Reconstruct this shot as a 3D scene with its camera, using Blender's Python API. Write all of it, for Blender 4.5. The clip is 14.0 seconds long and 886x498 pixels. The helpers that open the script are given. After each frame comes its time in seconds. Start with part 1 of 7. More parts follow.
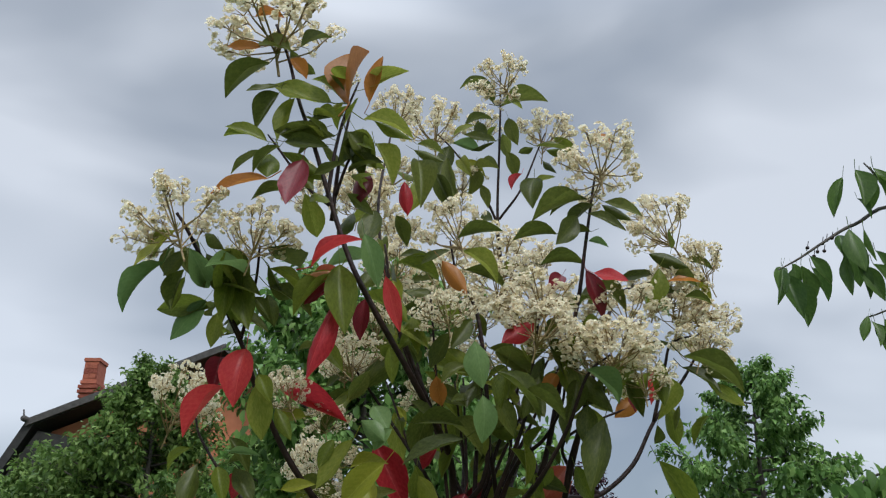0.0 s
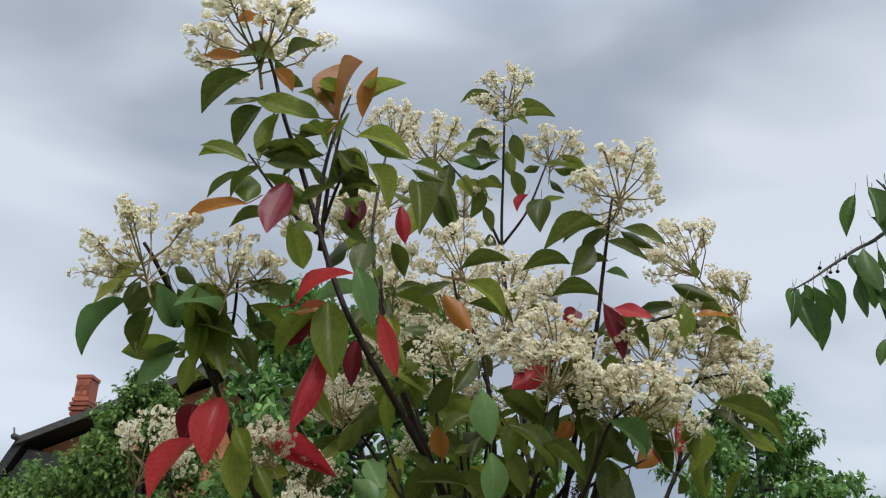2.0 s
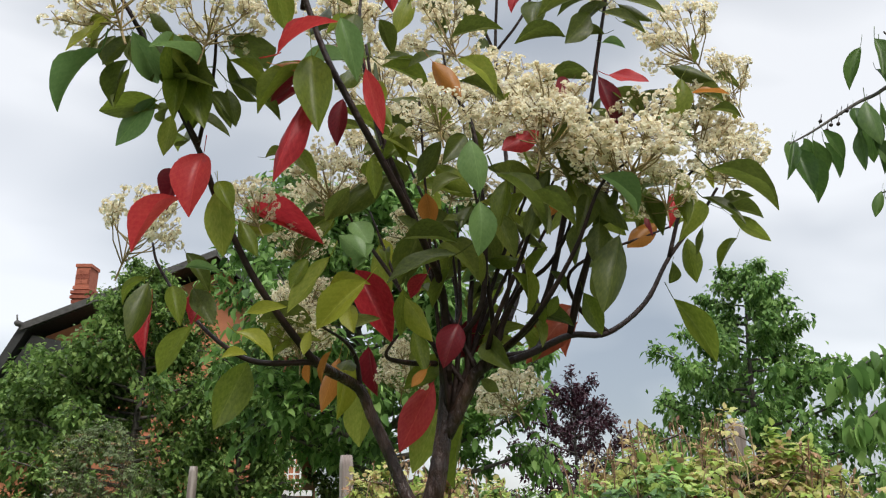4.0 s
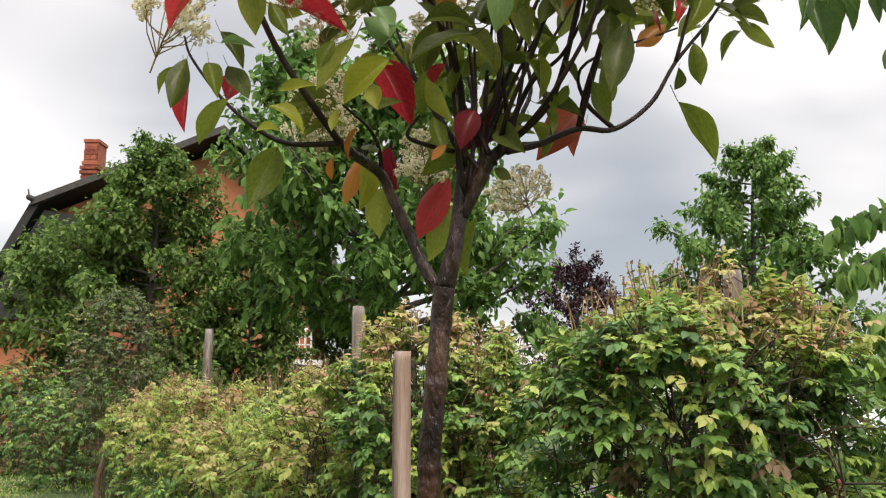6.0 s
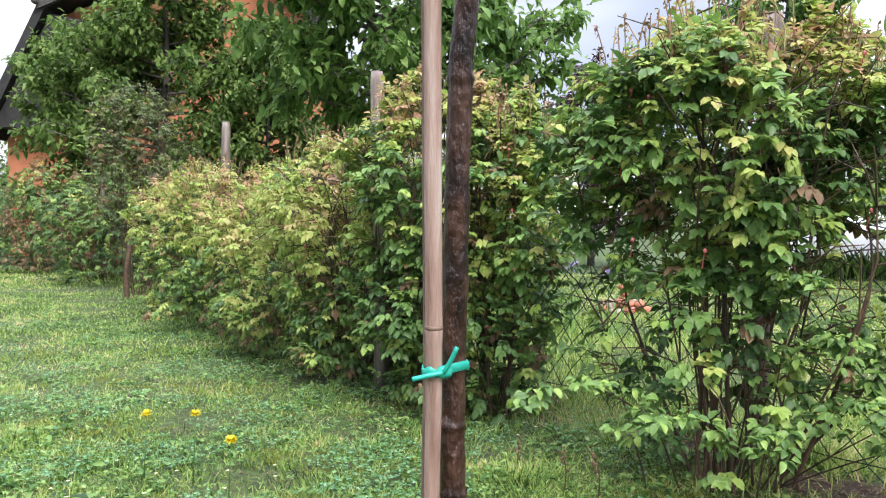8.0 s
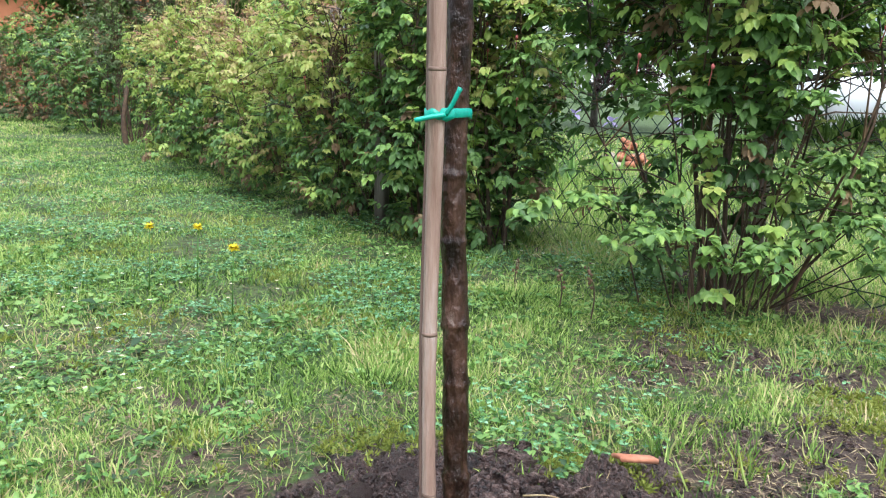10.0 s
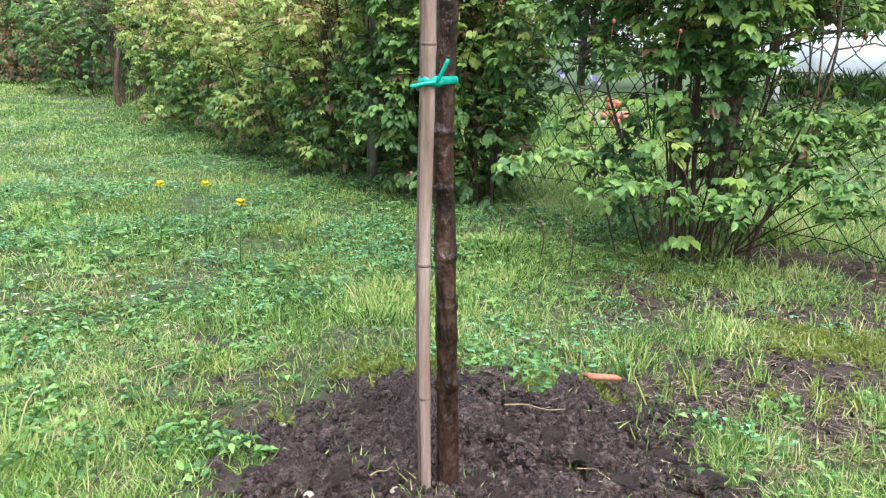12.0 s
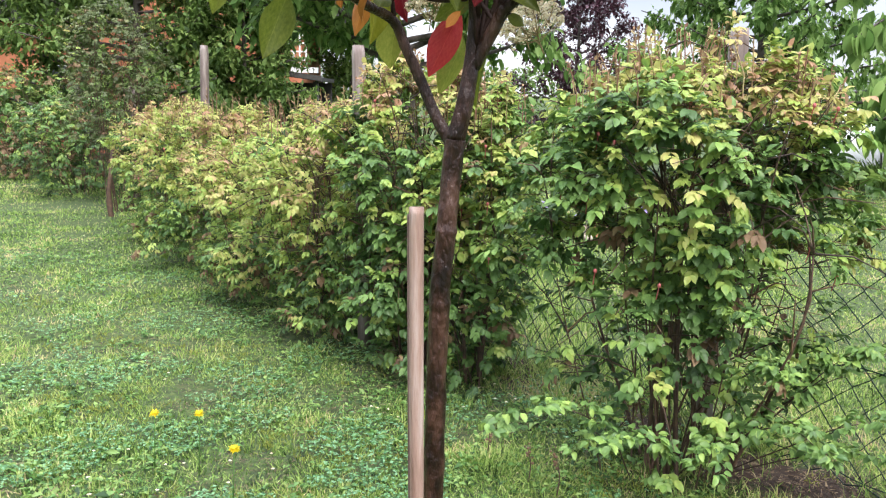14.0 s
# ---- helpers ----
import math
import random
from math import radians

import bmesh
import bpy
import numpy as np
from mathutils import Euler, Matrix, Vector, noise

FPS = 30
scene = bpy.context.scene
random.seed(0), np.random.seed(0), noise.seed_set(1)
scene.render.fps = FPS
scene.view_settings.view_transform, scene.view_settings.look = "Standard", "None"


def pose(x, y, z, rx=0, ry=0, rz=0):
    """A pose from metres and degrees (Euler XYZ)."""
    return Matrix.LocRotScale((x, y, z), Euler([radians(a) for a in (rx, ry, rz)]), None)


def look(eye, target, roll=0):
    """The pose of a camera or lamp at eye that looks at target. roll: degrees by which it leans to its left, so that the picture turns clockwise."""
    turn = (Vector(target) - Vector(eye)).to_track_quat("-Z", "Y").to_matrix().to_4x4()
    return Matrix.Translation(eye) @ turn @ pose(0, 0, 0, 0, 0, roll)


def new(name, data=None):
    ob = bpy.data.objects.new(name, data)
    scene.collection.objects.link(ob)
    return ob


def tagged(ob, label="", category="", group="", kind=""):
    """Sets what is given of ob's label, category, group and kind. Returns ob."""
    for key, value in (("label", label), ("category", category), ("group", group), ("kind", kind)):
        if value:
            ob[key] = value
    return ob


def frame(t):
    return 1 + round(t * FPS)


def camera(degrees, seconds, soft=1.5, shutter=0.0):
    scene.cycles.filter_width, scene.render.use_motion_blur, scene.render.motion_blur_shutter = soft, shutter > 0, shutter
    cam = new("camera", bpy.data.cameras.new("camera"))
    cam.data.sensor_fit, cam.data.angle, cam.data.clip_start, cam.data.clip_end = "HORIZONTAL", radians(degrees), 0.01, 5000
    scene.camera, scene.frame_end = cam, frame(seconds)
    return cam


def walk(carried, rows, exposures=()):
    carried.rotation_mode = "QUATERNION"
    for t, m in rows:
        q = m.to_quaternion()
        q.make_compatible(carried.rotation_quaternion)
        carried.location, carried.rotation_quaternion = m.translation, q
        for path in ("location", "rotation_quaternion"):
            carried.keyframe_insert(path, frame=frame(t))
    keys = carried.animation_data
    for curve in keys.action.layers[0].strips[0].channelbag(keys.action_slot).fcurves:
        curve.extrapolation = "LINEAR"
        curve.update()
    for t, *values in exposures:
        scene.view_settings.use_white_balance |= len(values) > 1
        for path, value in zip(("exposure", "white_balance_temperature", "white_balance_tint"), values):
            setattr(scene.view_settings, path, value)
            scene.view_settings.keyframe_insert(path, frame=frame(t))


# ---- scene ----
cam = camera(56.0, 14.0, 1.2)
METRES, EYE, TILT, LEAN, TURN = 2.2, 1.575, 24.0, 0.0, 0.0
ROWS = [
    (0.0, 0.0, 0.0, 0.0, -0.0, -0.0, -0.0),
    (0.5, 0.0002, 0.0053, 0.0191, -0.01, 1.1, -0.25),
    (1.0, -0.0019, 0.018, 0.0306, -0.05, 1.69, -0.68),
    (1.5, -0.003, 0.0407, 0.0316, -0.11, 1.47, -0.43),
    (2.0, -0.0042, 0.0732, 0.0138, -0.28, 0.96, 0.03),
    (2.5, -0.003, 0.1026, -0.0219, -0.47, -0.27, 0.2),
    (3.0, 0.0046, 0.1085, -0.053, -0.57, -2.25, 0.02),
    (5.5, -0.0042, 0.0447, -0.1173, -0.05, -11.67, -0.23),
    (6.0, -0.0057, 0.0307, -0.1448, 0.08, -13.93, -0.46),
    (6.5, -0.0094, 0.021, -0.1839, 0.28, -16.5, -0.56),
    (7.0, -0.0097, 0.0206, -0.2237, 0.48, -19.8, -0.32),
    (7.5, -0.0129, 0.0206, -0.2641, 0.83, -23.23, -0.18),
    (8.0, -0.0146, 0.0219, -0.3009, 1.23, -26.01, -0.23),
    (8.5, -0.0153, 0.0175, -0.3328, 1.67, -28.66, -0.54),
    (9.0, -0.0159, 0.0093, -0.3561, 1.97, -31.09, -0.87),
    (11.5, -0.012, -0.096, -0.3437, 1.1, -37.9, -1.17),
    (12.0, -0.0147, -0.1175, -0.3152, 0.87, -37.88, -1.14),
    (12.5, -0.0219, -0.0954, -0.2562, 0.75, -37.82, -0.95),
    (13.0, -0.0207, -0.0525, -0.1641, 0.53, -37.54, -0.81),
    (13.5, -0.0203, -0.0054, -0.0884, 0.18, -36.13, -0.89),
    (14.0, -0.0193, 0.0445, -0.0236, 0.1, -34.53, -1.24),
]
EXPOSURES = [
    (0.0, 0.37, 6250, 10), (2.0, 0.42, 6250, 10), (3.0, 0.72, 6400, 10), (5.5, 0.8, 7250, 13), (6.0, 0.9, 7350, 14), (6.5, 1.12, 7500, 15),
    (7.0, 1.4, 7700, 20), (7.5, 1.62, 7500, 24), (8.0, 1.4, 6500, 18), (8.5, 1.35, 6400, 18), (9.0, 1.32, 6350, 10), (11.5, 1.3, 6100, 10),
    (12.0, 1.4, 6100, 9), (12.5, 1.4, 6300, 15), (13.0, 1.4, 6550, 18), (14.0, 1.5, 6550, 18),
]
walk(cam, [(t, pose(0, 0, EYE, TILT, LEAN, TURN) @ pose(METRES * x, METRES * y, METRES * z, 90 + pitch, roll, yaw)) for t, x, y, z, yaw, pitch, roll in ROWS], EXPOSURES)


# ---- world: overcast sky ----
def overcast_world():
    world = bpy.data.worlds.new("overcast_sky")
    scene.world = world
    world.use_nodes = True
    nt = world.node_tree
    nt.nodes.clear()
    out = nt.nodes.new("ShaderNodeOutputWorld")
    bg = nt.nodes.new("ShaderNodeBackground")
    sky = nt.nodes.new("ShaderNodeTexSky")
    sky.sky_type, sky.sun_disc = "NISHITA", False
    sky.sun_elevation, sky.sun_rotation = radians(48), radians(157)
    co = nt.nodes.new("ShaderNodeTexCoord")
    mp = nt.nodes.new("ShaderNodeMapping")
    mp.inputs["Scale"].default_value = (1.0, 1.0, 2.6)
    mp.inputs["Location"].default_value = (0.35, 0.1, 0.2)
    n1 = nt.nodes.new("ShaderNodeTexNoise")
    n1.inputs["Scale"].default_value, n1.inputs["Detail"].default_value = 2.1, 3.5
    n1.inputs["Roughness"].default_value, n1.inputs["Distortion"].default_value = 0.42, 0.4
    ramp = nt.nodes.new("ShaderNodeValToRGB")
    els = ramp.color_ramp.elements
    els[0].position, els[0].color = 0.32, (0.29, 0.33, 0.385, 1)
    els[1].position, els[1].color = 0.7, (0.78, 0.81, 0.85, 1)
    mid = els.new(0.5)
    mid.color = (0.47, 0.505, 0.55, 1)
    thin = nt.nodes.new("ShaderNodeMix")
    thin.data_type, thin.blend_type = "RGBA", "ADD"
    thin.inputs[0].default_value = 0.03
    nt.links.new(co.outputs["Generated"], mp.inputs["Vector"])
    nt.links.new(mp.outputs["Vector"], n1.inputs["Vector"])
    # thinner, brighter cloud low on either side, a heavier bank high between them
    fac = n1.outputs["Fac"]
    for way, inner, outer, gain in (((0.47, 0.79, 0.39), 0.99, 0.945, 0.27), ((-0.5, 0.78, 0.37), 0.998, 0.97, 0.13), ((0.25, 0.72, 0.65), 0.995, 0.93, -0.09), ((0.2, 0.93, 0.3), 0.999, 0.97, -0.05)):
        dot = nt.nodes.new("ShaderNodeVectorMath")
        dot.operation = "DOT_PRODUCT"
        nt.links.new(co.outputs["Generated"], dot.inputs[0])
        dot.inputs[1].default_value = Vector(way).normalized()
        near = nt.nodes.new("ShaderNodeMapRange")
        near.interpolation_type = "SMOOTHSTEP"
        near.inputs["From Min"].default_value, near.inputs["From Max"].default_value = outer, inner
        near.inputs["To Min"].default_value, near.inputs["To Max"].default_value = 0.0, gain
        nt.links.new(dot.outputs["Value"], near.inputs["Value"])
        add = nt.nodes.new("ShaderNodeMath")
        add.operation = "ADD"
        nt.links.new(fac, add.inputs[0])
        nt.links.new(near.outputs[0], add.inputs[1])
        fac = add.outputs[0]
    nt.links.new(fac, ramp.inputs["Fac"])
    nt.links.new(ramp.outputs["Color"], thin.inputs[6])
    nt.links.new(sky.outputs["Color"], thin.inputs[7])
    # an overcast sky is brighter overhead than low down
    sep = nt.nodes.new("ShaderNodeSeparateXYZ")
    nt.links.new(co.outputs["Generated"], sep.inputs[0])
    rise = nt.nodes.new("ShaderNodeMapRange")
    rise.interpolation_type = "SMOOTHSTEP"
    rise.inputs["From Min"].default_value, rise.inputs["From Max"].default_value = 0.6, 1.0
    rise.inputs["To Min"].default_value, rise.inputs["To Max"].default_value = 0.73, 4.4
    nt.links.new(sep.outputs["Z"], rise.inputs["Value"])
    lift = nt.nodes.new("ShaderNodeVectorMath")
    lift.operation = "SCALE"
    nt.links.new(thin.outputs[2], lift.inputs[0])
    nt.links.new(rise.outputs[0], lift.inputs["Scale"])
    nt.links.new(lift.outputs[0], bg.inputs["Color"])
    bg.inputs["Strength"].default_value = 0.86
    nt.links.new(bg.outputs["Background"], out.inputs["Surface"])


overcast_world()
sun = new("sun", bpy.data.lights.new("sun", "SUN"))
sun.data.energy, sun.data.angle, sun.data.color = 1.5, radians(25), (1.0, 0.97, 0.92)
sun.matrix_world = look((2.5, -4.5, 7), (0, 1.5, 0))


# ---- materials ----
def ramp_node(nt, stops):
    node = nt.nodes.new("ShaderNodeValToRGB")
    els = node.color_ramp.elements
    els[0].position, els[0].color = stops[0][0], (*stops[0][1], 1)
    els[1].position, els[1].color = stops[-1][0], (*stops[-1][1], 1)
    for p, c in stops[1:-1]:
        e = els.new(p)
        e.color = (*c, 1)
    return node


def surface(name, stops, scale=8.0, detail=5.0, rough=0.75, bump=0.3, bump_scale=40.0, stretch=(1, 1, 1), metal=0.0, random_by="", random_amount=0.25, space="Object", contrast=1.0):
    """A surface with a noise-driven colour ramp, a second finer relief, and random tone by piece."""
    mat = bpy.data.materials.new(name)
    mat.use_nodes = True
    nt = mat.node_tree
    bs = nt.nodes["Principled BSDF"]
    co = nt.nodes.new("ShaderNodeTexCoord")
    mp = nt.nodes.new("ShaderNodeMapping")
    mp.inputs["Scale"].default_value = stretch
    nt.links.new(co.outputs[space], mp.inputs["Vector"])
    n1 = nt.nodes.new("ShaderNodeTexNoise")
    n1.inputs["Scale"].default_value, n1.inputs["Detail"].default_value = scale, detail
    n1.inputs["Roughness"].default_value = 0.62
    nt.links.new(mp.outputs["Vector"], n1.inputs["Vector"])
    rp = ramp_node(nt, stops)
    fac = n1.outputs["Fac"]
    if contrast != 1.0:
        st = nt.nodes.new("ShaderNodeMath")
        st.operation = "MULTIPLY_ADD"
        nt.links.new(fac, st.inputs[0])
        st.inputs[1].default_value, st.inputs[2].default_value = contrast, 0.5 - 0.5 * contrast
        fac = st.outputs[0]
    if random_by:
        if random_by == "tone":
            leaf_tone = nt.nodes.new("ShaderNodeAttribute")
            leaf_tone.attribute_name = "tone"
            rnd = leaf_tone.outputs["Fac"]
        elif random_by == "object":
            rnd = nt.nodes.new("ShaderNodeObjectInfo").outputs["Random"]
        else:
            rnd = nt.nodes.new("ShaderNodeNewGeometry").outputs["Random Per Island"]
        ad = nt.nodes.new("ShaderNodeMath")
        ad.operation = "MULTIPLY_ADD"
        nt.links.new(rnd, ad.inputs[0])
        ad.inputs[1].default_value = 1.0 if random_by == "tone" else random_amount * 2
        sh = nt.nodes.new("ShaderNodeMath")
        sh.operation = "SUBTRACT"
        nt.links.new(fac, sh.inputs[0])
        sh.inputs[1].default_value = 0.5 if random_by == "tone" else random_amount
        nt.links.new(sh.outputs[0], ad.inputs[2])
        fac = ad.outputs[0]
    nt.links.new(fac, rp.inputs["Fac"])
    nt.links.new(rp.outputs["Color"], bs.inputs["Base Color"])
    bs.inputs["Roughness"].default_value, bs.inputs["Metallic"].default_value = rough, metal
    if bump:
        n2 = nt.nodes.new("ShaderNodeTexNoise")
        n2.inputs["Scale"].default_value, n2.inputs["Detail"].default_value = bump_scale, 6
        nt.links.new(mp.outputs["Vector"], n2.inputs["Vector"])
        bp = nt.nodes.new("ShaderNodeBump")
        bp.inputs["Strength"].default_value, bp.inputs["Distance"].default_value = bump, 0.02
        nt.links.new(n2.outputs["Fac"], bp.inputs["Height"])
        nt.links.new(bp.outputs["Normal"], bs.inputs["Normal"])
    return mat


def foliage(name, stops, through_light=0.35, rough=0.45, by="island", blotch=7.0, spread=0.3, contrast=1.0):
    """A leaf surface: tone by leaf and blotches, some light passing through."""
    mat = surface(name, stops, scale=blotch, detail=3, rough=rough, bump=0.0, random_by=by, random_amount=spread, contrast=contrast)
    nt = mat.node_tree
    bs = nt.nodes["Principled BSDF"]
    rp = [n for n in nt.nodes if n.type == "VALTORGB"][0]
    tr = nt.nodes.new("ShaderNodeBsdfTranslucent")
    mx = nt.nodes.new("ShaderNodeMixShader")
    mx.inputs[0].default_value = through_light
    nt.links.new(rp.outputs["Color"], tr.inputs["Color"])
    nt.links.new(bs.outputs[0], mx.inputs[1])
    nt.links.new(tr.outputs[0], mx.inputs[2])
    nt.links.new(mx.outputs[0], nt.nodes["Material Output"].inputs["Surface"])
    return mat


BARK_WET = surface("wet_bark", [(0.3, (0.007, 0.0034, 0.0026)), (0.46, (0.026, 0.0115, 0.0075)), (0.58, (0.055, 0.026, 0.017)), (0.68, (0.082, 0.042, 0.029)), (0.78, (0.15, 0.11, 0.09))], scale=26, detail=8, rough=0.32, bump=0.75, bump_scale=75, stretch=(1, 1, 0.45), contrast=1.2)
wet = BARK_WET.node_tree.nodes["Principled BSDF"]
wet.inputs["Coat Weight"].default_value, wet.inputs["Coat Roughness"].default_value = 0.1, 0.16
wet.inputs["Specular IOR Level"].default_value = 0.3
TWIG = surface("dark_twig", [(0.3, (0.008, 0.004, 0.0035)), (0.7, (0.035, 0.016, 0.013))], scale=30, rough=0.55, bump=0.3, bump_scale=90)
TWIG.node_tree.nodes["Principled BSDF"].inputs["Specular IOR Level"].default_value = 0.25
TWIG_RED = surface("reddish_stalk", [(0.3, (0.15, 0.08, 0.03)), (0.7, (0.33, 0.26, 0.1))], scale=30, rough=0.55, bump=0.0)
BARK_GREY = surface("grey_bark", [(0.3, (0.03, 0.026, 0.022)), (0.7, (0.11, 0.095, 0.08))], scale=9, rough=0.85, bump=0.6, bump_scale=30)
STEM_BROWN = surface("brown_cane", [(0.3, (0.028, 0.017, 0.012)), (0.55, (0.085, 0.05, 0.03)), (0.75, (0.17, 0.1, 0.055))], scale=25, rough=0.7, bump=0.2, random_by="island")
BAMBOO = surface("weathered_cane_wood", [(0.28, (0.19, 0.105, 0.075)), (0.5, (0.33, 0.22, 0.175)), (0.72, (0.46, 0.38, 0.34))], scale=9, rough=0.6, bump=0.35, bump_scale=70, stretch=(6, 6, 0.45))
CANE_DARK = surface("darker_cane_wood", [(0.3, (0.085, 0.045, 0.035)), (0.7, (0.25, 0.16, 0.13))], scale=12, rough=0.65, bump=0.3, bump_scale=70, stretch=(6, 6, 0.45))
CANE_NODE = surface("cane_node", [(0.3, (0.1, 0.055, 0.04)), (0.7, (0.24, 0.16, 0.12))], scale=40, rough=0.7, bump=0.2)
POST_WOOD = surface("grey_post_wood", [(0.3, (0.1, 0.075, 0.065)), (0.5, (0.21, 0.17, 0.15)), (0.7, (0.38, 0.34, 0.31))], scale=22, rough=0.9, bump=0.5, bump_scale=50, stretch=(1, 1, 0.1))
TIE = surface("green_tie_plastic", [(0.3, (0.0, 0.27, 0.2)), (0.7, (0.01, 0.42, 0.31))], scale=30, rough=0.4, bump=0.15)
SOIL = surface("wet_soil", [(0.3, (0.009, 0.0048, 0.0042)), (0.46, (0.042, 0.0235, 0.0195)), (0.6, (0.088, 0.053, 0.045)), (0.74, (0.2, 0.14, 0.12))], scale=95, detail=10, rough=0.36, bump=1.0, bump_scale=170, random_by="island", random_amount=0.09, contrast=1.25)
SOIL.node_tree.nodes["Principled BSDF"].inputs["Specular IOR Level"].default_value = 0.5
STONE = surface("pale_stone", [(0.3, (0.22, 0.18, 0.13)), (0.7, (0.45, 0.39, 0.3))], scale=40, rough=0.8, bump=0.3, random_by="object")
TERRACOTTA = surface("terracotta", [(0.3, (0.3, 0.1, 0.05)), (0.7, (0.5, 0.22, 0.13))], scale=35, rough=0.8, bump=0.3)
THATCH = surface("brown_thatch", [(0.25, (0.03, 0.016, 0.011)), (0.5, (0.1, 0.06, 0.035)), (0.8, (0.27, 0.21, 0.12))], scale=14, rough=0.85, bump=0, random_by="island")
STRAW = surface("dry_straw", [(0.3, (0.2, 0.14, 0.07)), (0.7, (0.42, 0.34, 0.19))], scale=30, rough=0.8, bump=0, random_by="island")
WIRE = surface("dark_wire", [(0.3, (0.012, 0.03, 0.025)), (0.7, (0.04, 0.075, 0.06))], scale=40, rough=0.5, metal=0.6, bump=0.1)
PLASTER = surface("orange_render", [(0.3, (0.42, 0.15, 0.075)), (0.7, (0.54, 0.21, 0.11))], scale=3, rough=0.9, bump=0.2, bump_scale=80)
BRICK = surface("red_brick", [(0.3, (0.2, 0.05, 0.03)), (0.7, (0.36, 0.11, 0.065))], scale=9, rough=0.9, bump=0.4, random_by="object")
ROOF = surface("dark_roof", [(0.3, (0.01, 0.0095, 0.009)), (0.7, (0.03, 0.028, 0.026))], scale=7, rough=0.7, bump=0.3)
FASCIA = surface("grey_fascia", [(0.3, (0.035, 0.032, 0.03)), (0.7, (0.085, 0.08, 0.075))], scale=10, rough=0.8, bump=0.2)
WHITE_PAINT = surface("white_paint", [(0.3, (0.7, 0.7, 0.68)), (0.7, (0.82, 0.82, 0.8))], scale=6, rough=0.6, bump=0.1)
GLASS_DARK = surface("window_glass", [(0.3, (0.02, 0.025, 0.03)), (0.7, (0.05, 0.06, 0.07))], scale=2, rough=0.08, bump=0)
FILM = surface("white_plastic_film", [(0.3, (0.78, 0.8, 0.82)), (0.7, (0.9, 0.9, 0.9))], scale=1.5, rough=0.35, bump=0.3, bump_scale=6)

def add_veins(mat):
    """A paler midrib and faint side veins on a leaf that lies along its own x."""
    nt = mat.node_tree
    rp = [n for n in nt.nodes if n.type == "VALTORGB"][0]
    co = [n for n in nt.nodes if n.type == "TEX_COORD"][0]

    def calc(op, a, b):
        node = nt.nodes.new("ShaderNodeMath")
        node.operation = op
        for k, value in enumerate((a, b)):
            if isinstance(value, (int, float)):
                node.inputs[k].default_value = value
            else:
                nt.links.new(value, node.inputs[k])
        return node.outputs[0]

    sep = nt.nodes.new("ShaderNodeSeparateXYZ")
    nt.links.new(co.outputs["Object"], sep.inputs[0])
    off = calc("ABSOLUTE", sep.outputs["Y"], 0.0)
    rib = calc("MAXIMUM", calc("SUBTRACT", 1.0, calc("MULTIPLY", off, 52.0)), 0.0)
    side = calc("POWER", calc("ADD", calc("SINE", calc("SUBTRACT", calc("MULTIPLY", sep.outputs["X"], 62.0), calc("MULTIPLY", off, 48.0)), 0.0), 1.0), 4.0)
    side = calc("MULTIPLY", side, 0.013)
    fac = calc("MULTIPLY", calc("MAXIMUM", rib, side), 0.4)
    mx = nt.nodes.new("ShaderNodeMix")
    mx.data_type = "RGBA"
    nt.links.new(fac, mx.inputs[0])
    targets = [l.to_socket for l in rp.outputs["Color"].links]
    nt.links.new(rp.outputs["Color"], mx.inputs[6])
    pale = nt.nodes.new("ShaderNodeVectorMath")
    pale.operation = "MULTIPLY_ADD"
    nt.links.new(rp.outputs["Color"], pale.inputs[0])
    pale.inputs[1].default_value, pale.inputs[2].default_value = (1.5, 1.5, 1.5), (0.07, 0.06, 0.03)
    nt.links.new(pale.outputs[0], mx.inputs[7])
    for s in targets:
        nt.links.new(mx.outputs[2], s)


LEAF = {
    "green": foliage("glossy_green_leaf", [(0.1, (0.046, 0.062, 0.011)), (0.5, (0.09, 0.113, 0.02)), (0.9, (0.155, 0.178, 0.038))], 0.5, 0.3, "object", 14, 0.3),
    "blue": foliage("fresh_green_leaf", [(0.1, (0.11, 0.19, 0.06)), (0.9, (0.2, 0.31, 0.11))], 0.45, 0.3, "object", 14, 0.25),
    "olive": foliage("olive_leaf", [(0.1, (0.1, 0.135, 0.016)), (0.5, (0.17, 0.21, 0.028)), (0.9, (0.28, 0.3, 0.055))], 0.55, 0.32, "object", 14, 0.3),
    "yellow": foliage("yellow_green_leaf", [(0.1, (0.2, 0.22, 0.02)), (0.9, (0.36, 0.36, 0.05))], 0.5, 0.35, "object", 14, 0.25),
    "red": foliage("red_leaf", [(0.1, (0.3, 0.016, 0.025)), (0.5, (0.48, 0.035, 0.045)), (0.9, (0.56, 0.07, 0.06))], 0.5, 0.34, "object", 16, 0.25),
    "crimson": foliage("dark_red_leaf", [(0.1, (0.1, 0.008, 0.014)), (0.9, (0.24, 0.02, 0.03))], 0.4, 0.32, "object", 16, 0.25),
    "cherry": foliage("hanging_cherry_leaf", [(0.1, (0.045, 0.095, 0.022)), (0.9, (0.12, 0.2, 0.045))], 0.45, 0.4, "object", 10, 0.3),
    "rust": foliage("rusty_red_leaf", [(0.1, (0.26, 0.055, 0.03)), (0.9, (0.42, 0.1, 0.05))], 0.5, 0.34, "object", 16, 0.25),
    "orange": foliage("bronze_orange_leaf", [(0.1, (0.33, 0.13, 0.025)), (0.9, (0.5, 0.2, 0.045))], 0.5, 0.34, "object", 16, 0.25),
}
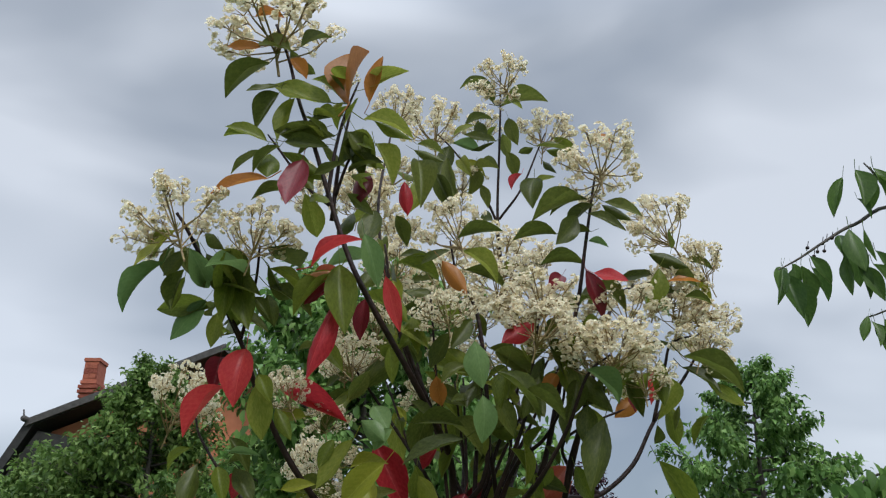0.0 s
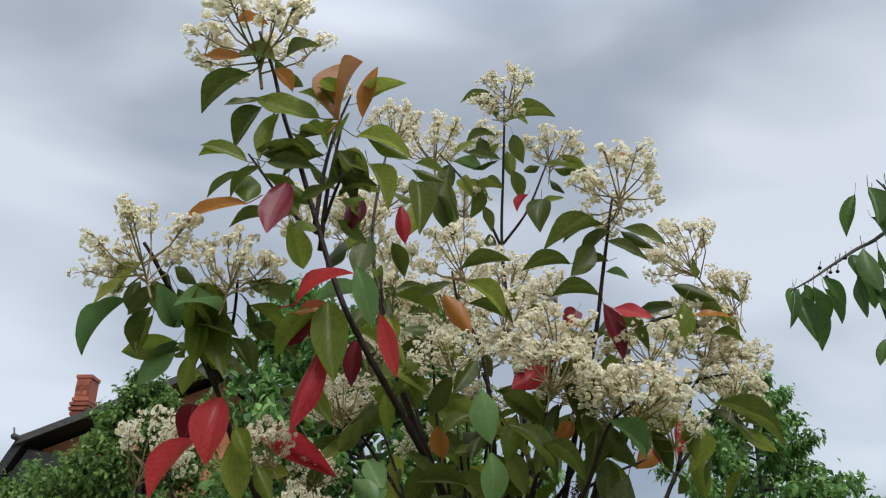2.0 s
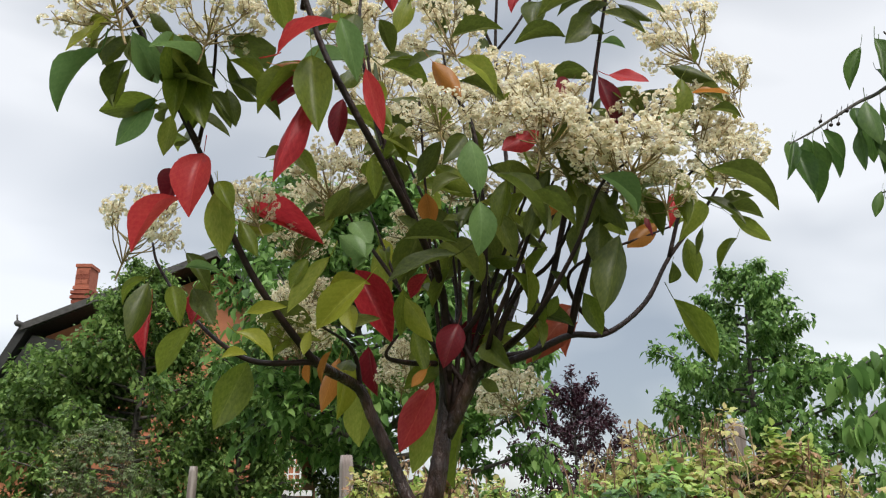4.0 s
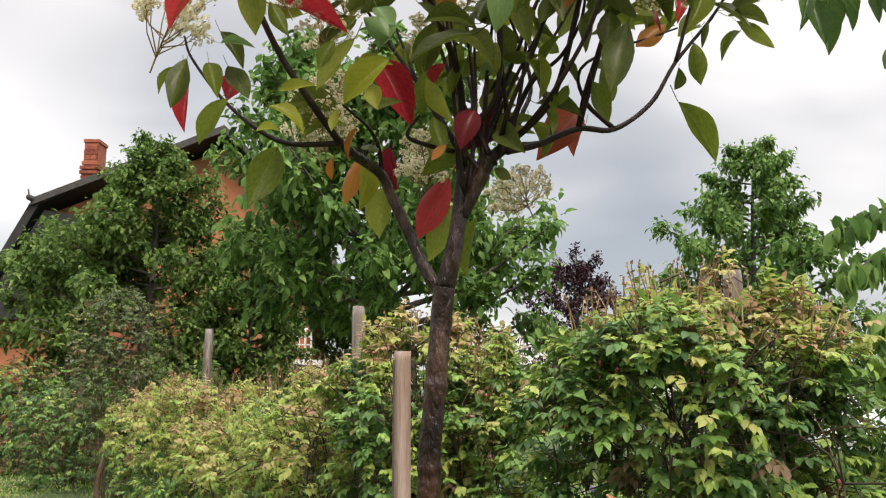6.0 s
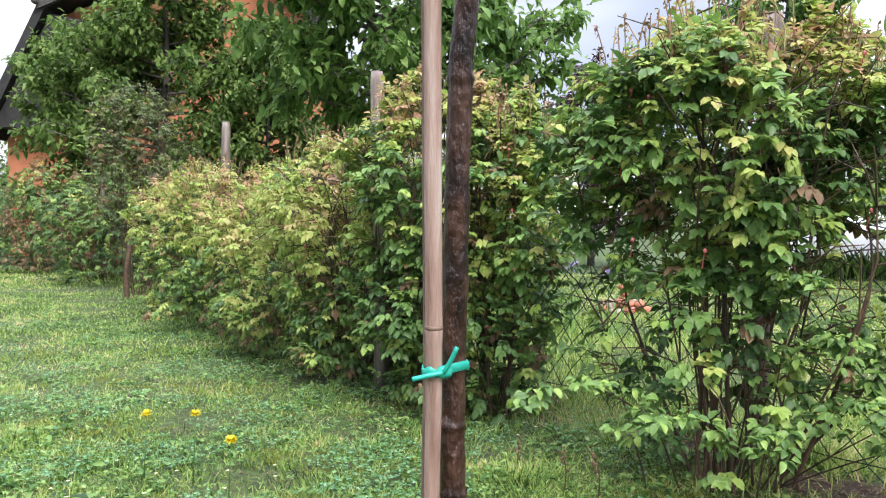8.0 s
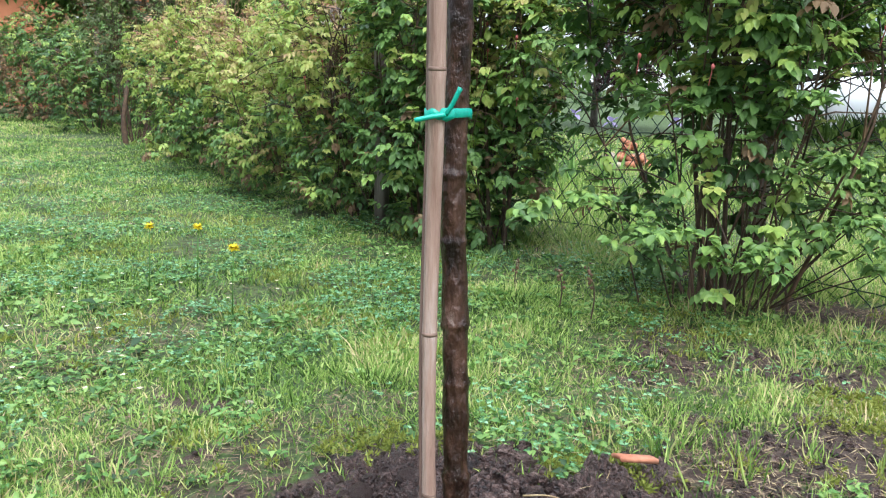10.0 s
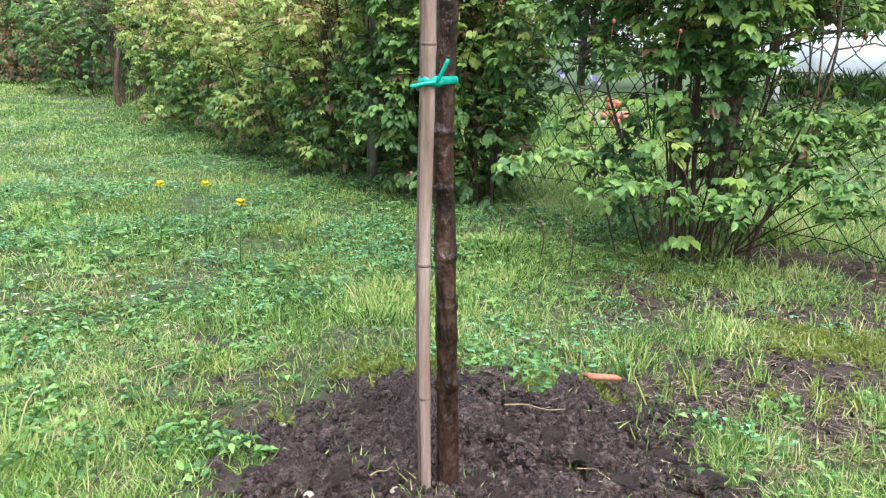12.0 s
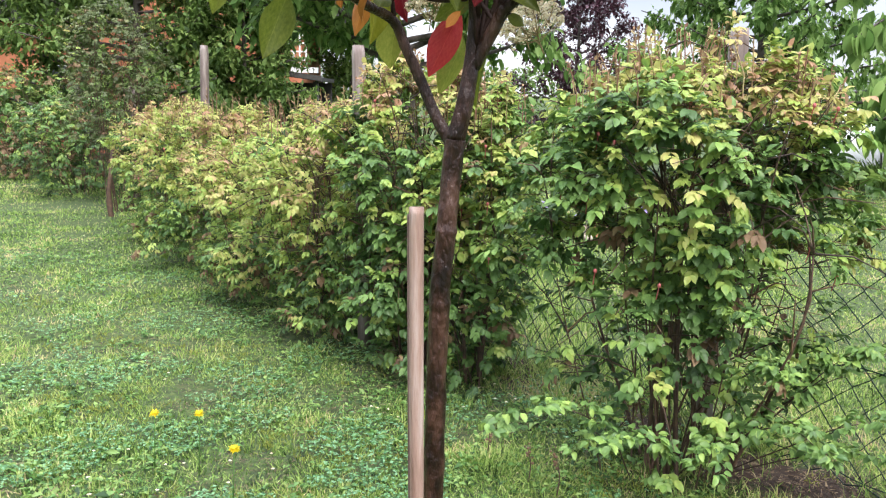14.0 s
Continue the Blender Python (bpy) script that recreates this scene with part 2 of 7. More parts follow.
for tint in LEAF:
    gloss = LEAF[tint].node_tree.nodes["Principled BSDF"]
    gloss.inputs["Roughness"].default_value, gloss.inputs["Specular IOR Level"].default_value = 0.38, 0.36
    add_veins(LEAF[tint])
PETAL = foliage("cream_petal", [(0.1, (0.66, 0.53, 0.33)), (0.5, (0.85, 0.79, 0.6)), (0.9, (0.91, 0.88, 0.74))], 0.5, 0.6, "island", 30, 0.35)
# the tone of a rose leaf follows its age: dark when mature, yellow-green when young, bronze at the shoot tips; shade
# inside and low in the shrub is painted into it too
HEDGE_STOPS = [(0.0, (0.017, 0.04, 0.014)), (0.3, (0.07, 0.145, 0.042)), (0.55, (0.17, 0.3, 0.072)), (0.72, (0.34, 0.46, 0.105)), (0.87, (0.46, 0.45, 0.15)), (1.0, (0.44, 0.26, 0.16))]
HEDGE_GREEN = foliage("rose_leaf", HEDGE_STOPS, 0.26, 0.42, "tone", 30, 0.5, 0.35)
HEDGE_YOUNG = foliage("young_rose_leaf", HEDGE_STOPS, 0.42, 0.45, "tone", 30, 0.5, 0.35)
for leafy in (HEDGE_GREEN, HEDGE_YOUNG):
    leafy.node_tree.nodes["Principled BSDF"].inputs["Specular IOR Level"].default_value = 0.3
TIP_RED = surface("reddish_shoot", [(0.3, (0.17, 0.085, 0.05)), (0.6, (0.27, 0.18, 0.09)), (0.8, (0.34, 0.32, 0.14))], scale=18, rough=0.7, bump=0, random_by="island")
HEDGE_DRY = foliage("withered_leaf", [(0.05, (0.1, 0.06, 0.03)), (0.6, (0.22, 0.14, 0.07)), (0.95, (0.34, 0.27, 0.13))], 0.3, 0.7)
TREE_GREEN = foliage("tree_leaf", [(0.0, (0.032, 0.07, 0.016)), (0.5, (0.125, 0.215, 0.052)), (1.0, (0.28, 0.39, 0.115))], 0.45, 0.4, "island", 1.5, 0.42)
CHERRY_GREEN = foliage("cherry_leaf", [(0.0, (0.034, 0.08, 0.02)), (0.5, (0.13, 0.25, 0.06)), (1.0, (0.3, 0.45, 0.14))], 0.48, 0.38, "island", 1.5, 0.42)
PURPLE = foliage("purple_leaf", [(0.05, (0.02, 0.007, 0.012)), (0.95, (0.085, 0.025, 0.04))], 0.3, 0.5)
SHRUB_BROWN = foliage("brownish_leaf", [(0.0, (0.05, 0.06, 0.022)), (0.35, (0.1, 0.14, 0.045)), (0.7, (0.16, 0.2, 0.07)), (1.0, (0.22, 0.15, 0.09))], 0.3, 0.55, "tone", 20, 0.5, 0.4)
GRASS = foliage("grass_blade", [(0.0, (0.022, 0.052, 0.01)), (0.26, (0.125, 0.24, 0.045)), (0.56, (0.285, 0.43, 0.1)), (0.82, (0.48, 0.56, 0.19)), (1.0, (0.64, 0.49, 0.29))], 0.32, 0.6, "island", 1.3, 0.42, 1.7)
GRASS.node_tree.nodes["Principled BSDF"].inputs["Specular IOR Level"].default_value = 0.25
CLOVER = foliage("clover_leaf", [(0.0, (0.03, 0.099, 0.0345)), (0.5, (0.12, 0.308, 0.115)), (1.0, (0.29, 0.517, 0.287))], 0.35, 0.5, "island", 5, 0.45)
HERB = foliage("herb_leaf", [(0.0, (0.025, 0.07, 0.018)), (0.5, (0.12, 0.27, 0.06)), (1.0, (0.33, 0.48, 0.14))], 0.4, 0.5, "island", 5, 0.5)
for plain in (TREE_GREEN, CHERRY_GREEN):
    matt = plain.node_tree.nodes["Principled BSDF"]
    matt.inputs["Specular IOR Level"].default_value, matt.inputs["Roughness"].default_value = 0.22, 0.5
MOSS = foliage("yellow_moss", [(0.05, (0.1, 0.14, 0.02)), (0.95, (0.33, 0.36, 0.065))], 0.3, 0.8)
YELLOW = foliage("yellow_petal", [(0.05, (0.7, 0.55, 0.0)), (0.95, (0.85, 0.72, 0.02))], 0.3, 0.6)
LILAC = foliage("lilac_petal", [(0.05, (0.22, 0.16, 0.36)), (0.95, (0.42, 0.36, 0.58))], 0.4, 0.6)
PINK = foliage("pink_bud", [(0.05, (0.35, 0.06, 0.07)), (0.95, (0.55, 0.16, 0.15))], 0.3, 0.6)


def ground_material():
    mat = surface("lawn_soil", [(0.3, (0.009, 0.016, 0.004)), (0.46, (0.03, 0.056, 0.011)), (0.56, (0.06, 0.1, 0.02)), (0.7, (0.1, 0.125, 0.036))], scale=24, detail=10, rough=0.9, bump=0.8, bump_scale=45)
    nt = mat.node_tree
    bs = nt.nodes["Principled BSDF"]
    rp = [n for n in nt.nodes if n.type == "VALTORGB"][0]
    bare = nt.nodes.new("ShaderNodeAttribute")
    bare.attribute_name = "bare"
    r3 = ramp_node(nt, [(0.15, (0, 0, 0)), (0.45, (1, 1, 1))])
    co = [n for n in nt.nodes if n.type == "TEX_COORD"][0]
    ragged = nt.nodes.new("ShaderNodeTexNoise")
    ragged.inputs["Scale"].default_value, ragged.inputs["Detail"].default_value = 22, 6
    nt.links.new(co.outputs["Object"], ragged.inputs["Vector"])
    mul = nt.nodes.new("ShaderNodeMath")
    mul.operation = "MULTIPLY_ADD"
    nt.links.new(ragged.outputs["Fac"], mul.inputs[0])
    mul.inputs[1].default_value = 1.2
    low = nt.nodes.new("ShaderNodeMath")
    low.operation = "SUBTRACT"
    nt.links.new(bare.outputs["Fac"], low.inputs[0])
    low.inputs[1].default_value = 0.6
    nt.links.new(low.outputs[0], mul.inputs[2])
    nt.links.new(mul.outputs[0], r3.inputs["Fac"])
    mx = nt.nodes.new("ShaderNodeMix")
    mx.data_type = "RGBA"
    nt.links.new(r3.outputs["Color"], mx.inputs[0])
    nt.links.new(rp.outputs["Color"], mx.inputs[6])
    mx.inputs[7].default_value = (0.042, 0.026, 0.018, 1)
    nt.links.new(mx.outputs[2], bs.inputs["Base Color"])
    return mat


LAWN = ground_material()


# ---- building helpers ----
def thing(name, place=(0, 0, 0), label="", category="", group="", kind="", turn=0.0):
    ob = new(name)
    ob.matrix_world = pose(*place, 0, 0, turn)
    return tagged(ob, label, category, group, kind)


def finish(name, mesh, material, parent=None, label="", smooth=True):
    mesh.materials.append(material)
    if smooth:
        mesh.polygons.foreach_set("use_smooth", [True] * len(mesh.polygons))
    mesh.update()
    ob = new(name, mesh)
    if parent is not None:
        ob.parent = parent
    return tagged(ob, label)


def part(name, bm, material, parent=None, label="", smooth=True):
    mesh = bpy.data.meshes.new(name)
    bm.normal_update()
    bm.to_mesh(mesh)
    bm.free()
    return finish(name, mesh, material, parent, label, smooth)


def arrays(name, verts, faces, material, parent=None, label="", kind="", tones=None):
    mesh = bpy.data.meshes.new(name)
    verts, faces = np.asarray(verts, dtype=np.float32), np.asarray(faces, dtype=np.int32)
    n, k = faces.shape
    mesh.vertices.add(len(verts))
    mesh.vertices.foreach_set("co", verts.ravel())
    mesh.loops.add(n * k)
    mesh.loops.foreach_set("vertex_index", faces.ravel())
    mesh.polygons.add(n)
    mesh.polygons.foreach_set("loop_start", np.arange(0, n * k, k, dtype=np.int32))
    mesh.validate()
    if tones is not None:
        leaf_tone = mesh.attributes.new("tone", "FLOAT", "POINT")
        leaf_tone.data.foreach_set("value", np.repeat(np.asarray(tones, dtype=np.float32), len(verts) // len(tones)))
    ob = finish(name, mesh, material, parent, label)
    return tagged(ob, kind=kind)


def tube(bm, pts, radii, sides=7, cap=True):
    """A tapered round stick along pts."""
    pts = [Vector(p) for p in pts]
    rings = []
    ref = Vector((0.31, 0.87, 0.11))
    for i, p in enumerate(pts):
        d = (pts[min(i + 1, len(pts) - 1)] - pts[max(i - 1, 0)]).normalized()
        u = d.cross(ref)
        if u.length < 0.05:
            u = d.cross(Vector((1, 0, 0)))
        u.normalize()
        v = d.cross(u)
        r = radii[i] if not isinstance(radii, (int, float)) else radii
        rings.append([bm.verts.new(p + (u * math.cos(a) + v * math.sin(a)) * r) for a in [2 * math.pi * k / sides for k in range(sides)]])
    for a, b in zip(rings, rings[1:]):
        for k in range(sides):
            bm.faces.new((a[k], a[(k + 1) % sides], b[(k + 1) % sides], b[k]))
    if cap:
        bm.faces.new(list(reversed(rings[0])))
        bm.faces.new(rings[-1])


def curve_points(pts, per=5):
    """A smooth line through pts (Catmull-Rom)."""
    p = [Vector(q) for q in pts]
    if len(p) < 3:
        return p
    p = [p[0] * 2 - p[1]] + p + [p[-1] * 2 - p[-2]]
    out = []
    for i in range(1, len(p) - 2):
        a, b, c, d = p[i - 1], p[i], p[i + 1], p[i + 2]
        for k in range(per):
            t = k / per
            out.append(0.5 * ((2 * b) + (c - a) * t + (2 * a - 5 * b + 4 * c - d) * t * t + (3 * b - a - 3 * c + d) * t ** 3))
    out.append(p[-2])
    return out


def box(bm, lo, hi, bevel=0.0):
    x0, y0, z0 = lo
    x1, y1, z1 = hi
    made = bmesh.ops.create_cube(bm, size=1.0, matrix=Matrix.Translation(((x0 + x1) / 2, (y0 + y1) / 2, (z0 + z1) / 2)) @ Matrix.Diagonal((x1 - x0, y1 - y0, z1 - z0, 1)))
    if bevel:
        edges = list({e for v in made["verts"] for e in v.link_edges})
        bmesh.ops.bevel(bm, geom=edges, offset=bevel, segments=2, affect="EDGES")


def leaf_template(width=0.45, fold=0.12, droop=0.15, rows=4):
    """One leaf of length 1 along x, folded at its midrib and bent down to the tip."""
    verts, faces = [(0, 0, 0)], []
    for i in range(1, rows):
        s = i / rows
        w = width / 2 * math.sin(math.pi * s ** 0.85) ** 0.8
        z = -droop * s * s
        verts += [(s, w, z + fold * w * 2), (s, 0, z), (s, -w, z + fold * w * 2)]
    verts.append((1, 0, -droop))
    tip = len(verts) - 1
    faces += [(0, 2, 1), (0, 3, 2)]
    for i in range(rows - 2):
        a = 1 + 3 * i
        faces += [(a, a + 1, a + 4), (a, a + 4, a + 3), (a + 1, a + 2, a + 5), (a + 1, a + 5, a + 4)]
    a = tip - 3
    faces += [(a, a + 1, tip), (a + 1, a + 2, tip)]
    return np.array(verts), np.array(faces)


def scatter(template, places, ways, ups, sizes, widths=None):
    """Copies of a template into one pair of arrays: x along ways, z near ups."""
    tv, tf = template
    places, ways, ups = np.asarray(places, float), np.asarray(ways, float), np.asarray(ups, float)
    x = ways / (np.linalg.norm(ways, axis=1, keepdims=True) + 1e-9)
    y = np.cross(ups, x)
    y /= np.linalg.norm(y, axis=1, keepdims=True) + 1e-9
    z = np.cross(x, y)
    s = np.asarray(sizes, float)[:, None, None]
    wd = s if widths is None else np.asarray(widths, float)[:, None, None]
    v = places[:, None, :] + s * tv[None, :, 0:1] * x[:, None, :] + wd * tv[None, :, 1:2] * y[:, None, :] + s * tv[None, :, 2:3] * z[:, None, :]
    f = tf[None] + (np.arange(len(places)) * len(tv))[:, None, None]
    return v.reshape(-1, 3), f.reshape(-1, tf.shape[1])


def unit(rng, n):
    v = rng.normal(size=(n, 3))
    return v / np.linalg.norm(v, axis=1, keepdims=True)


SMALL_LEAF = leaf_template(0.62, 0.2, 0.18, 3)
NEAR_LEAF = leaf_template(0.6, 0.25, 0.22, 4)
FAR_LEAF = leaf_template(0.55, 0.2, 0.3, 2)
LONG_LEAF = leaf_template(0.5, 0.2, 0.35, 3)


# ---- ground ----
FENCE_A, FENCE_B = 5.73, -1.45  # the fence runs along y = A + B x


def ground_height(x, y):
    h = 0.02 * noise.noise((x * 0.7, y * 0.7, 0.3)) + 0.008 * noise.noise((x * 4, y * 4, 1.7))
    return h


def soil_spread(x, y):
    """1 in the middle of the dug soil round the trunk, 0 at its ragged edge."""
    r = math.hypot((x - 0.05) / 0.52, (y - 1.5) / 0.5) * (1 + 0.35 * noise.noise((x * 2.7, y * 2.7, 4.0)) + 0.4 * noise.noise((x * 8, y * 8, 4.0)))
    return max(0.0, 1 - r * r)


def mound_height(x, y):
    """Height of the dug soil above the ground: a thin spread, heaped behind the trunk."""
    s = soil_spread(x, y)
    if s <= 0:
        return 0.0
    r = math.hypot((x - 0.15) / 0.32, (y - 1.82) / 0.28) * (1 + 0.3 * noise.noise((x * 5, y * 5, 9.0)))
    heap = max(0.0, 1 - r * r)
    return min(1.0, s * 2.6) * (0.014 + 0.062 * heap ** 0.8)


def soil_bare(x, y):
    """How bare the earth is: 0 grass to 1 soil."""
    m = 1.0 if mound_height(x, y) > 0.002 else 0.0
    right = max(0.0, 1 - math.hypot((x - 1.15) / 1.1, (y - 2.65) / 0.85))
    edge = max(0.0, 1 - math.hypot((x - 0.2) / 1.0, (y - 1.6) / 0.8))
    worn = max(0.0, 1 - math.hypot((x + 0.62) / 0.65, (y - 1.62) / 0.5))
    corner = max(0.0, 1 - math.hypot((x - 1.0) / 0.75, (y - 2.05) / 0.5))
    near = max(0.0, min(1.0, (3.1 - y) / 1.2))
    patch = 0.65 * noise.noise((x * 2.2, y * 2.2, 7.0)) + 0.45 * noise.noise((x * 6, y * 6, 2.0))
    strip = math.exp(-((y - FENCE_A - FENCE_B * x + 0.3) / 0.4) ** 2) if y < 8 else 0.0
    return max(m, right * 0.52 + 0.5 * corner + 0.3 * edge + 0.42 * worn + 0.58 * strip + patch * min(1.0, 0.4 + edge * 2 + right + corner + strip + worn + near) + 0.1 * near - 0.1)


def thatch(x, y):
    """Brown worn patches in the lawn: above 0 where dead grass shows."""
    return noise.noise((x * 1.6 + 8, y * 1.3, 51.0)) + 0.6 * noise.noise((x * 5, y * 5, 52.0)) - 0.12


def build_ground():
    near = [-2.6 + 0.04 * i for i in range(131)] + [-5 + 0.15 * i for i in range(16)] + [2.8 + 0.15 * i for i in range(16)]
    far = [9, 12, 16, 22, 30, 45, 70, 120, 250, 600, 1500, 3000]
    xs = [-v for v in reversed(far)] + near + far
    ys = [-v for v in reversed(far)] + [-3 + 0.3 * i for i in range(13)] + [0.9 + 0.04 * i for i in range(110)] + [5.4 + 0.15 * i for i in range(24)] + far
    xs, ys = sorted(set(round(v, 3) for v in xs)), sorted(set(round(v, 3) for v in ys))
    verts = [(x, y, ground_height(x, y) if abs(x) < 8 and -4 < y < 9 else 0.0) for y in ys for x in xs]
    w = len(xs)
    faces = [(j * w + i, j * w + i + 1, (j + 1) * w + i + 1, (j + 1) * w + i) for j in range(len(ys) - 1) for i in range(w - 1)]
    ob = arrays("ground", verts, faces, LAWN)
    bare = ob.data.attributes.new("bare", "FLOAT", "POINT")
    bare.data.foreach_set("value", [max(0.0, min(1.0, soil_bare(x, y))) if abs(x) < 5 and 0 < y < 8 else 0.0 for x, y, z in verts])
    tagged(ob, "damp garden lawn ground with bare earth showing between grass", "lawn", kind="structure")


build_ground()


# ---- house ----
def build_house():
    house = thing("house", (0, 0, 0), "orange rendered house with dark gambrel roof and brick chimney", "house")
    x0, x1, xp, y0, y1 = -9.86, -3.2, -5.23, 20.0, 23.2
    z_low, z_brk, z_peak = 2.75, 5.7, 7.5
    bm = bmesh.new()
    outline = [(x0 - 0.9, 0), (x1, 0), (x1, z_low + 0.6), (x1 - 0.4, z_brk), (xp, z_peak - 0.15), (x0 + 0.5, z_brk), (x0 - 0.2, z_low + 1.2), (x0 - 0.9, z_low)]
    front = [bm.verts.new((x, y0, z)) for x, z in outline]
    back = [bm.verts.new((x, y1, z)) for x, z in outline]
    bm.faces.new(front)
    bm.faces.new(list(reversed(back)))
    for i in range(len(outline)):
        j = (i + 1) % len(outline)
        bm.faces.new((front[j], front[i], back[i], back[j]))
    part("wall", bm, PLASTER, house, smooth=False)

    def slab(name, a, b, thick, mat):
        bm = bmesh.new()
        (ax, az), (bx, bz) = a, b
        d = Vector((bx - ax, 0, bz - az)).normalized()
        n = Vector((-d.z, 0, d.x)) * thick
        if n.z < 0:
            n = -n
        ring = []
        for y in (y0 - 0.7, y1 + 0.7):
            ring.append([bm.verts.new((ax, y, az)), bm.verts.new((bx, y, bz)), bm.verts.new((bx + n.x, y, bz + n.z)), bm.verts.new((ax + n.x, y, az + n.z))])
        bm.faces.new(ring[0])
        bm.faces.new(list(reversed(ring[1])))
        for i in range(4):
            j = (i + 1) % 4
            bm.faces.new((ring[0][j], ring[0][i], ring[1][i], ring[1][j]))
        bmesh.ops.recalc_face_normals(bm, faces=bm.faces)
        return part(name, bm, mat, house, smooth=False)

    slab("roof", (x0 + 0.35, z_brk), (xp, z_peak), 0.1, ROOF)
    slab("roof", (xp, z_peak), (x1 - 0.35, z_brk + 0.1), 0.1, ROOF)
    slab("roof", (x0 - 1.1, z_low), (x0 + 0.35, z_brk), 0.2, ROOF)
    slab("roof", (x1 + 1.1, z_low), (x1 - 0.35, z_brk), 0.2, ROOF)
    for a, b in (((x0 + 0.2, z_brk + 0.1), (xp, z_peak + 0.12)), ((xp, z_peak + 0.12), (x1 - 0.2, z_brk + 0.2))):
        bm = bmesh.new()
        v = [bm.verts.new((x, y, z + dz)) for y in (y0 - 0.78, y0 - 0.72) for (x, z), dz in ((a, -0.14), (b, -0.14), (b, 0.03), (a, 0.03))]
        for f in ((0, 1, 2, 3), (7, 6, 5, 4), (0, 4, 5, 1), (1, 5, 6, 2), (2, 6, 7, 3), (3, 7, 4, 0)):
            bm.faces.new([v[i] for i in f])
        bmesh.ops.recalc_face_normals(bm, faces=bm.faces)
        part("fascia", bm, FASCIA, house, smooth=False)
    # dark sheet added for the shadowed wall beneath the roof overhang
    bm = bmesh.new()
    side = [(x0 - 0.95, 3.0), (x0 + 2.0, 3.0), (x0 + 2.1, 5.3), (x0 + 0.42, 5.6)]
    front = [bm.verts.new((x, y0 - 0.55, z)) for x, z in side]
    back = [bm.verts.new((x, y0 - 0.02, z)) for x, z in side]
    bm.faces.new(front)
    bm.faces.new(list(reversed(back)))
    for i in range(4):
        bm.faces.new((front[(i + 1) % 4], front[i], back[i], back[(i + 1) % 4]))
    bmesh.ops.recalc_face_normals(bm, faces=bm.faces)
    part("shadow_panel", bm, ROOF, house, "dark panel standing in for shadow under the roof overhang", False)
    # gutter along the break of the roof
    bm = bmesh.new()
    tube(bm, [(x0 + 0.2, y0 - 0.9, z_brk + 0.12), (x0 + 0.2, y1, z_brk + 0.12)], 0.07, 8)
    tube(bm, [(x0 + 0.15, y0 - 0.75, z_brk + 0.1), (x0 + 0.1, y0 - 0.75, z_brk + 0.35)], 0.02, 6)
    part("gutter", bm, FASCIA, house)
    # chimney with corbels
    cx, cy, cw = -8.84, 20.6, 0.175
    chimney = part("chimney", box_mesh((cx - cw, cy - 0.25, 5.3), (cx + cw, cy + 0.25, 7.62)), BRICK, house, "tall red brick chimney", False)
    for z, g in ((6.6, 0.03), (6.72, 0.06), (6.84, 0.06), (6.96, 0.03), (7.54, 0.025)):
        part("course", box_mesh((cx - cw - g, cy - 0.25 - g, z), (cx + cw + g, cy + 0.25 + g, z + 0.08)), BRICK, chimney, smooth=False)
    k = 0
    for row in range(13):
        z = 5.98 + row * 0.125
        if 6.55 < z + 0.06 < 7.06 or z > 7.45:
            continue
        for i in range(3):
            k += 1
            ox = (0.08 if row % 2 else 0.0)
            xa = cx - cw + i * 0.136 + ox * 0.5
            part("brick", box_mesh((xa, cy - 0.262, z), (min(xa + 0.122, cx + cw), cy - 0.24, z + 0.11)), BRICK, chimney, smooth=False)
    # windows and a balcony door with a white railing
    for wx, wz, ww, wh in ((-8.6, 0.9, 1.0, 1.2),):
        win = part("window", box_mesh((wx - ww / 2, y0 - 0.03, wz), (wx + ww / 2, y0 + 0.05, wz + wh)), WHITE_PAINT, house, "white framed window", False)
        for sx in (-1, 1):
            part("pane", box_mesh((wx + sx * ww / 4 - ww / 4 + 0.06, y0 - 0.04, wz + 0.07), (wx + sx * ww / 4 + ww / 4 - 0.06, y0 - 0.032, wz + wh - 0.07)), GLASS_DARK, win, smooth=False)
        part("sill", box_mesh((wx - ww / 2 - 0.06, y0 - 0.14, wz - 0.05), (wx + ww / 2 + 0.06, y0, wz)), WHITE_PAINT, win, smooth=False)


def box_mesh(lo, hi, bevel=0.0):
    bm = bmesh.new()
    box(bm, lo, hi, bevel)
    return bm


build_house()


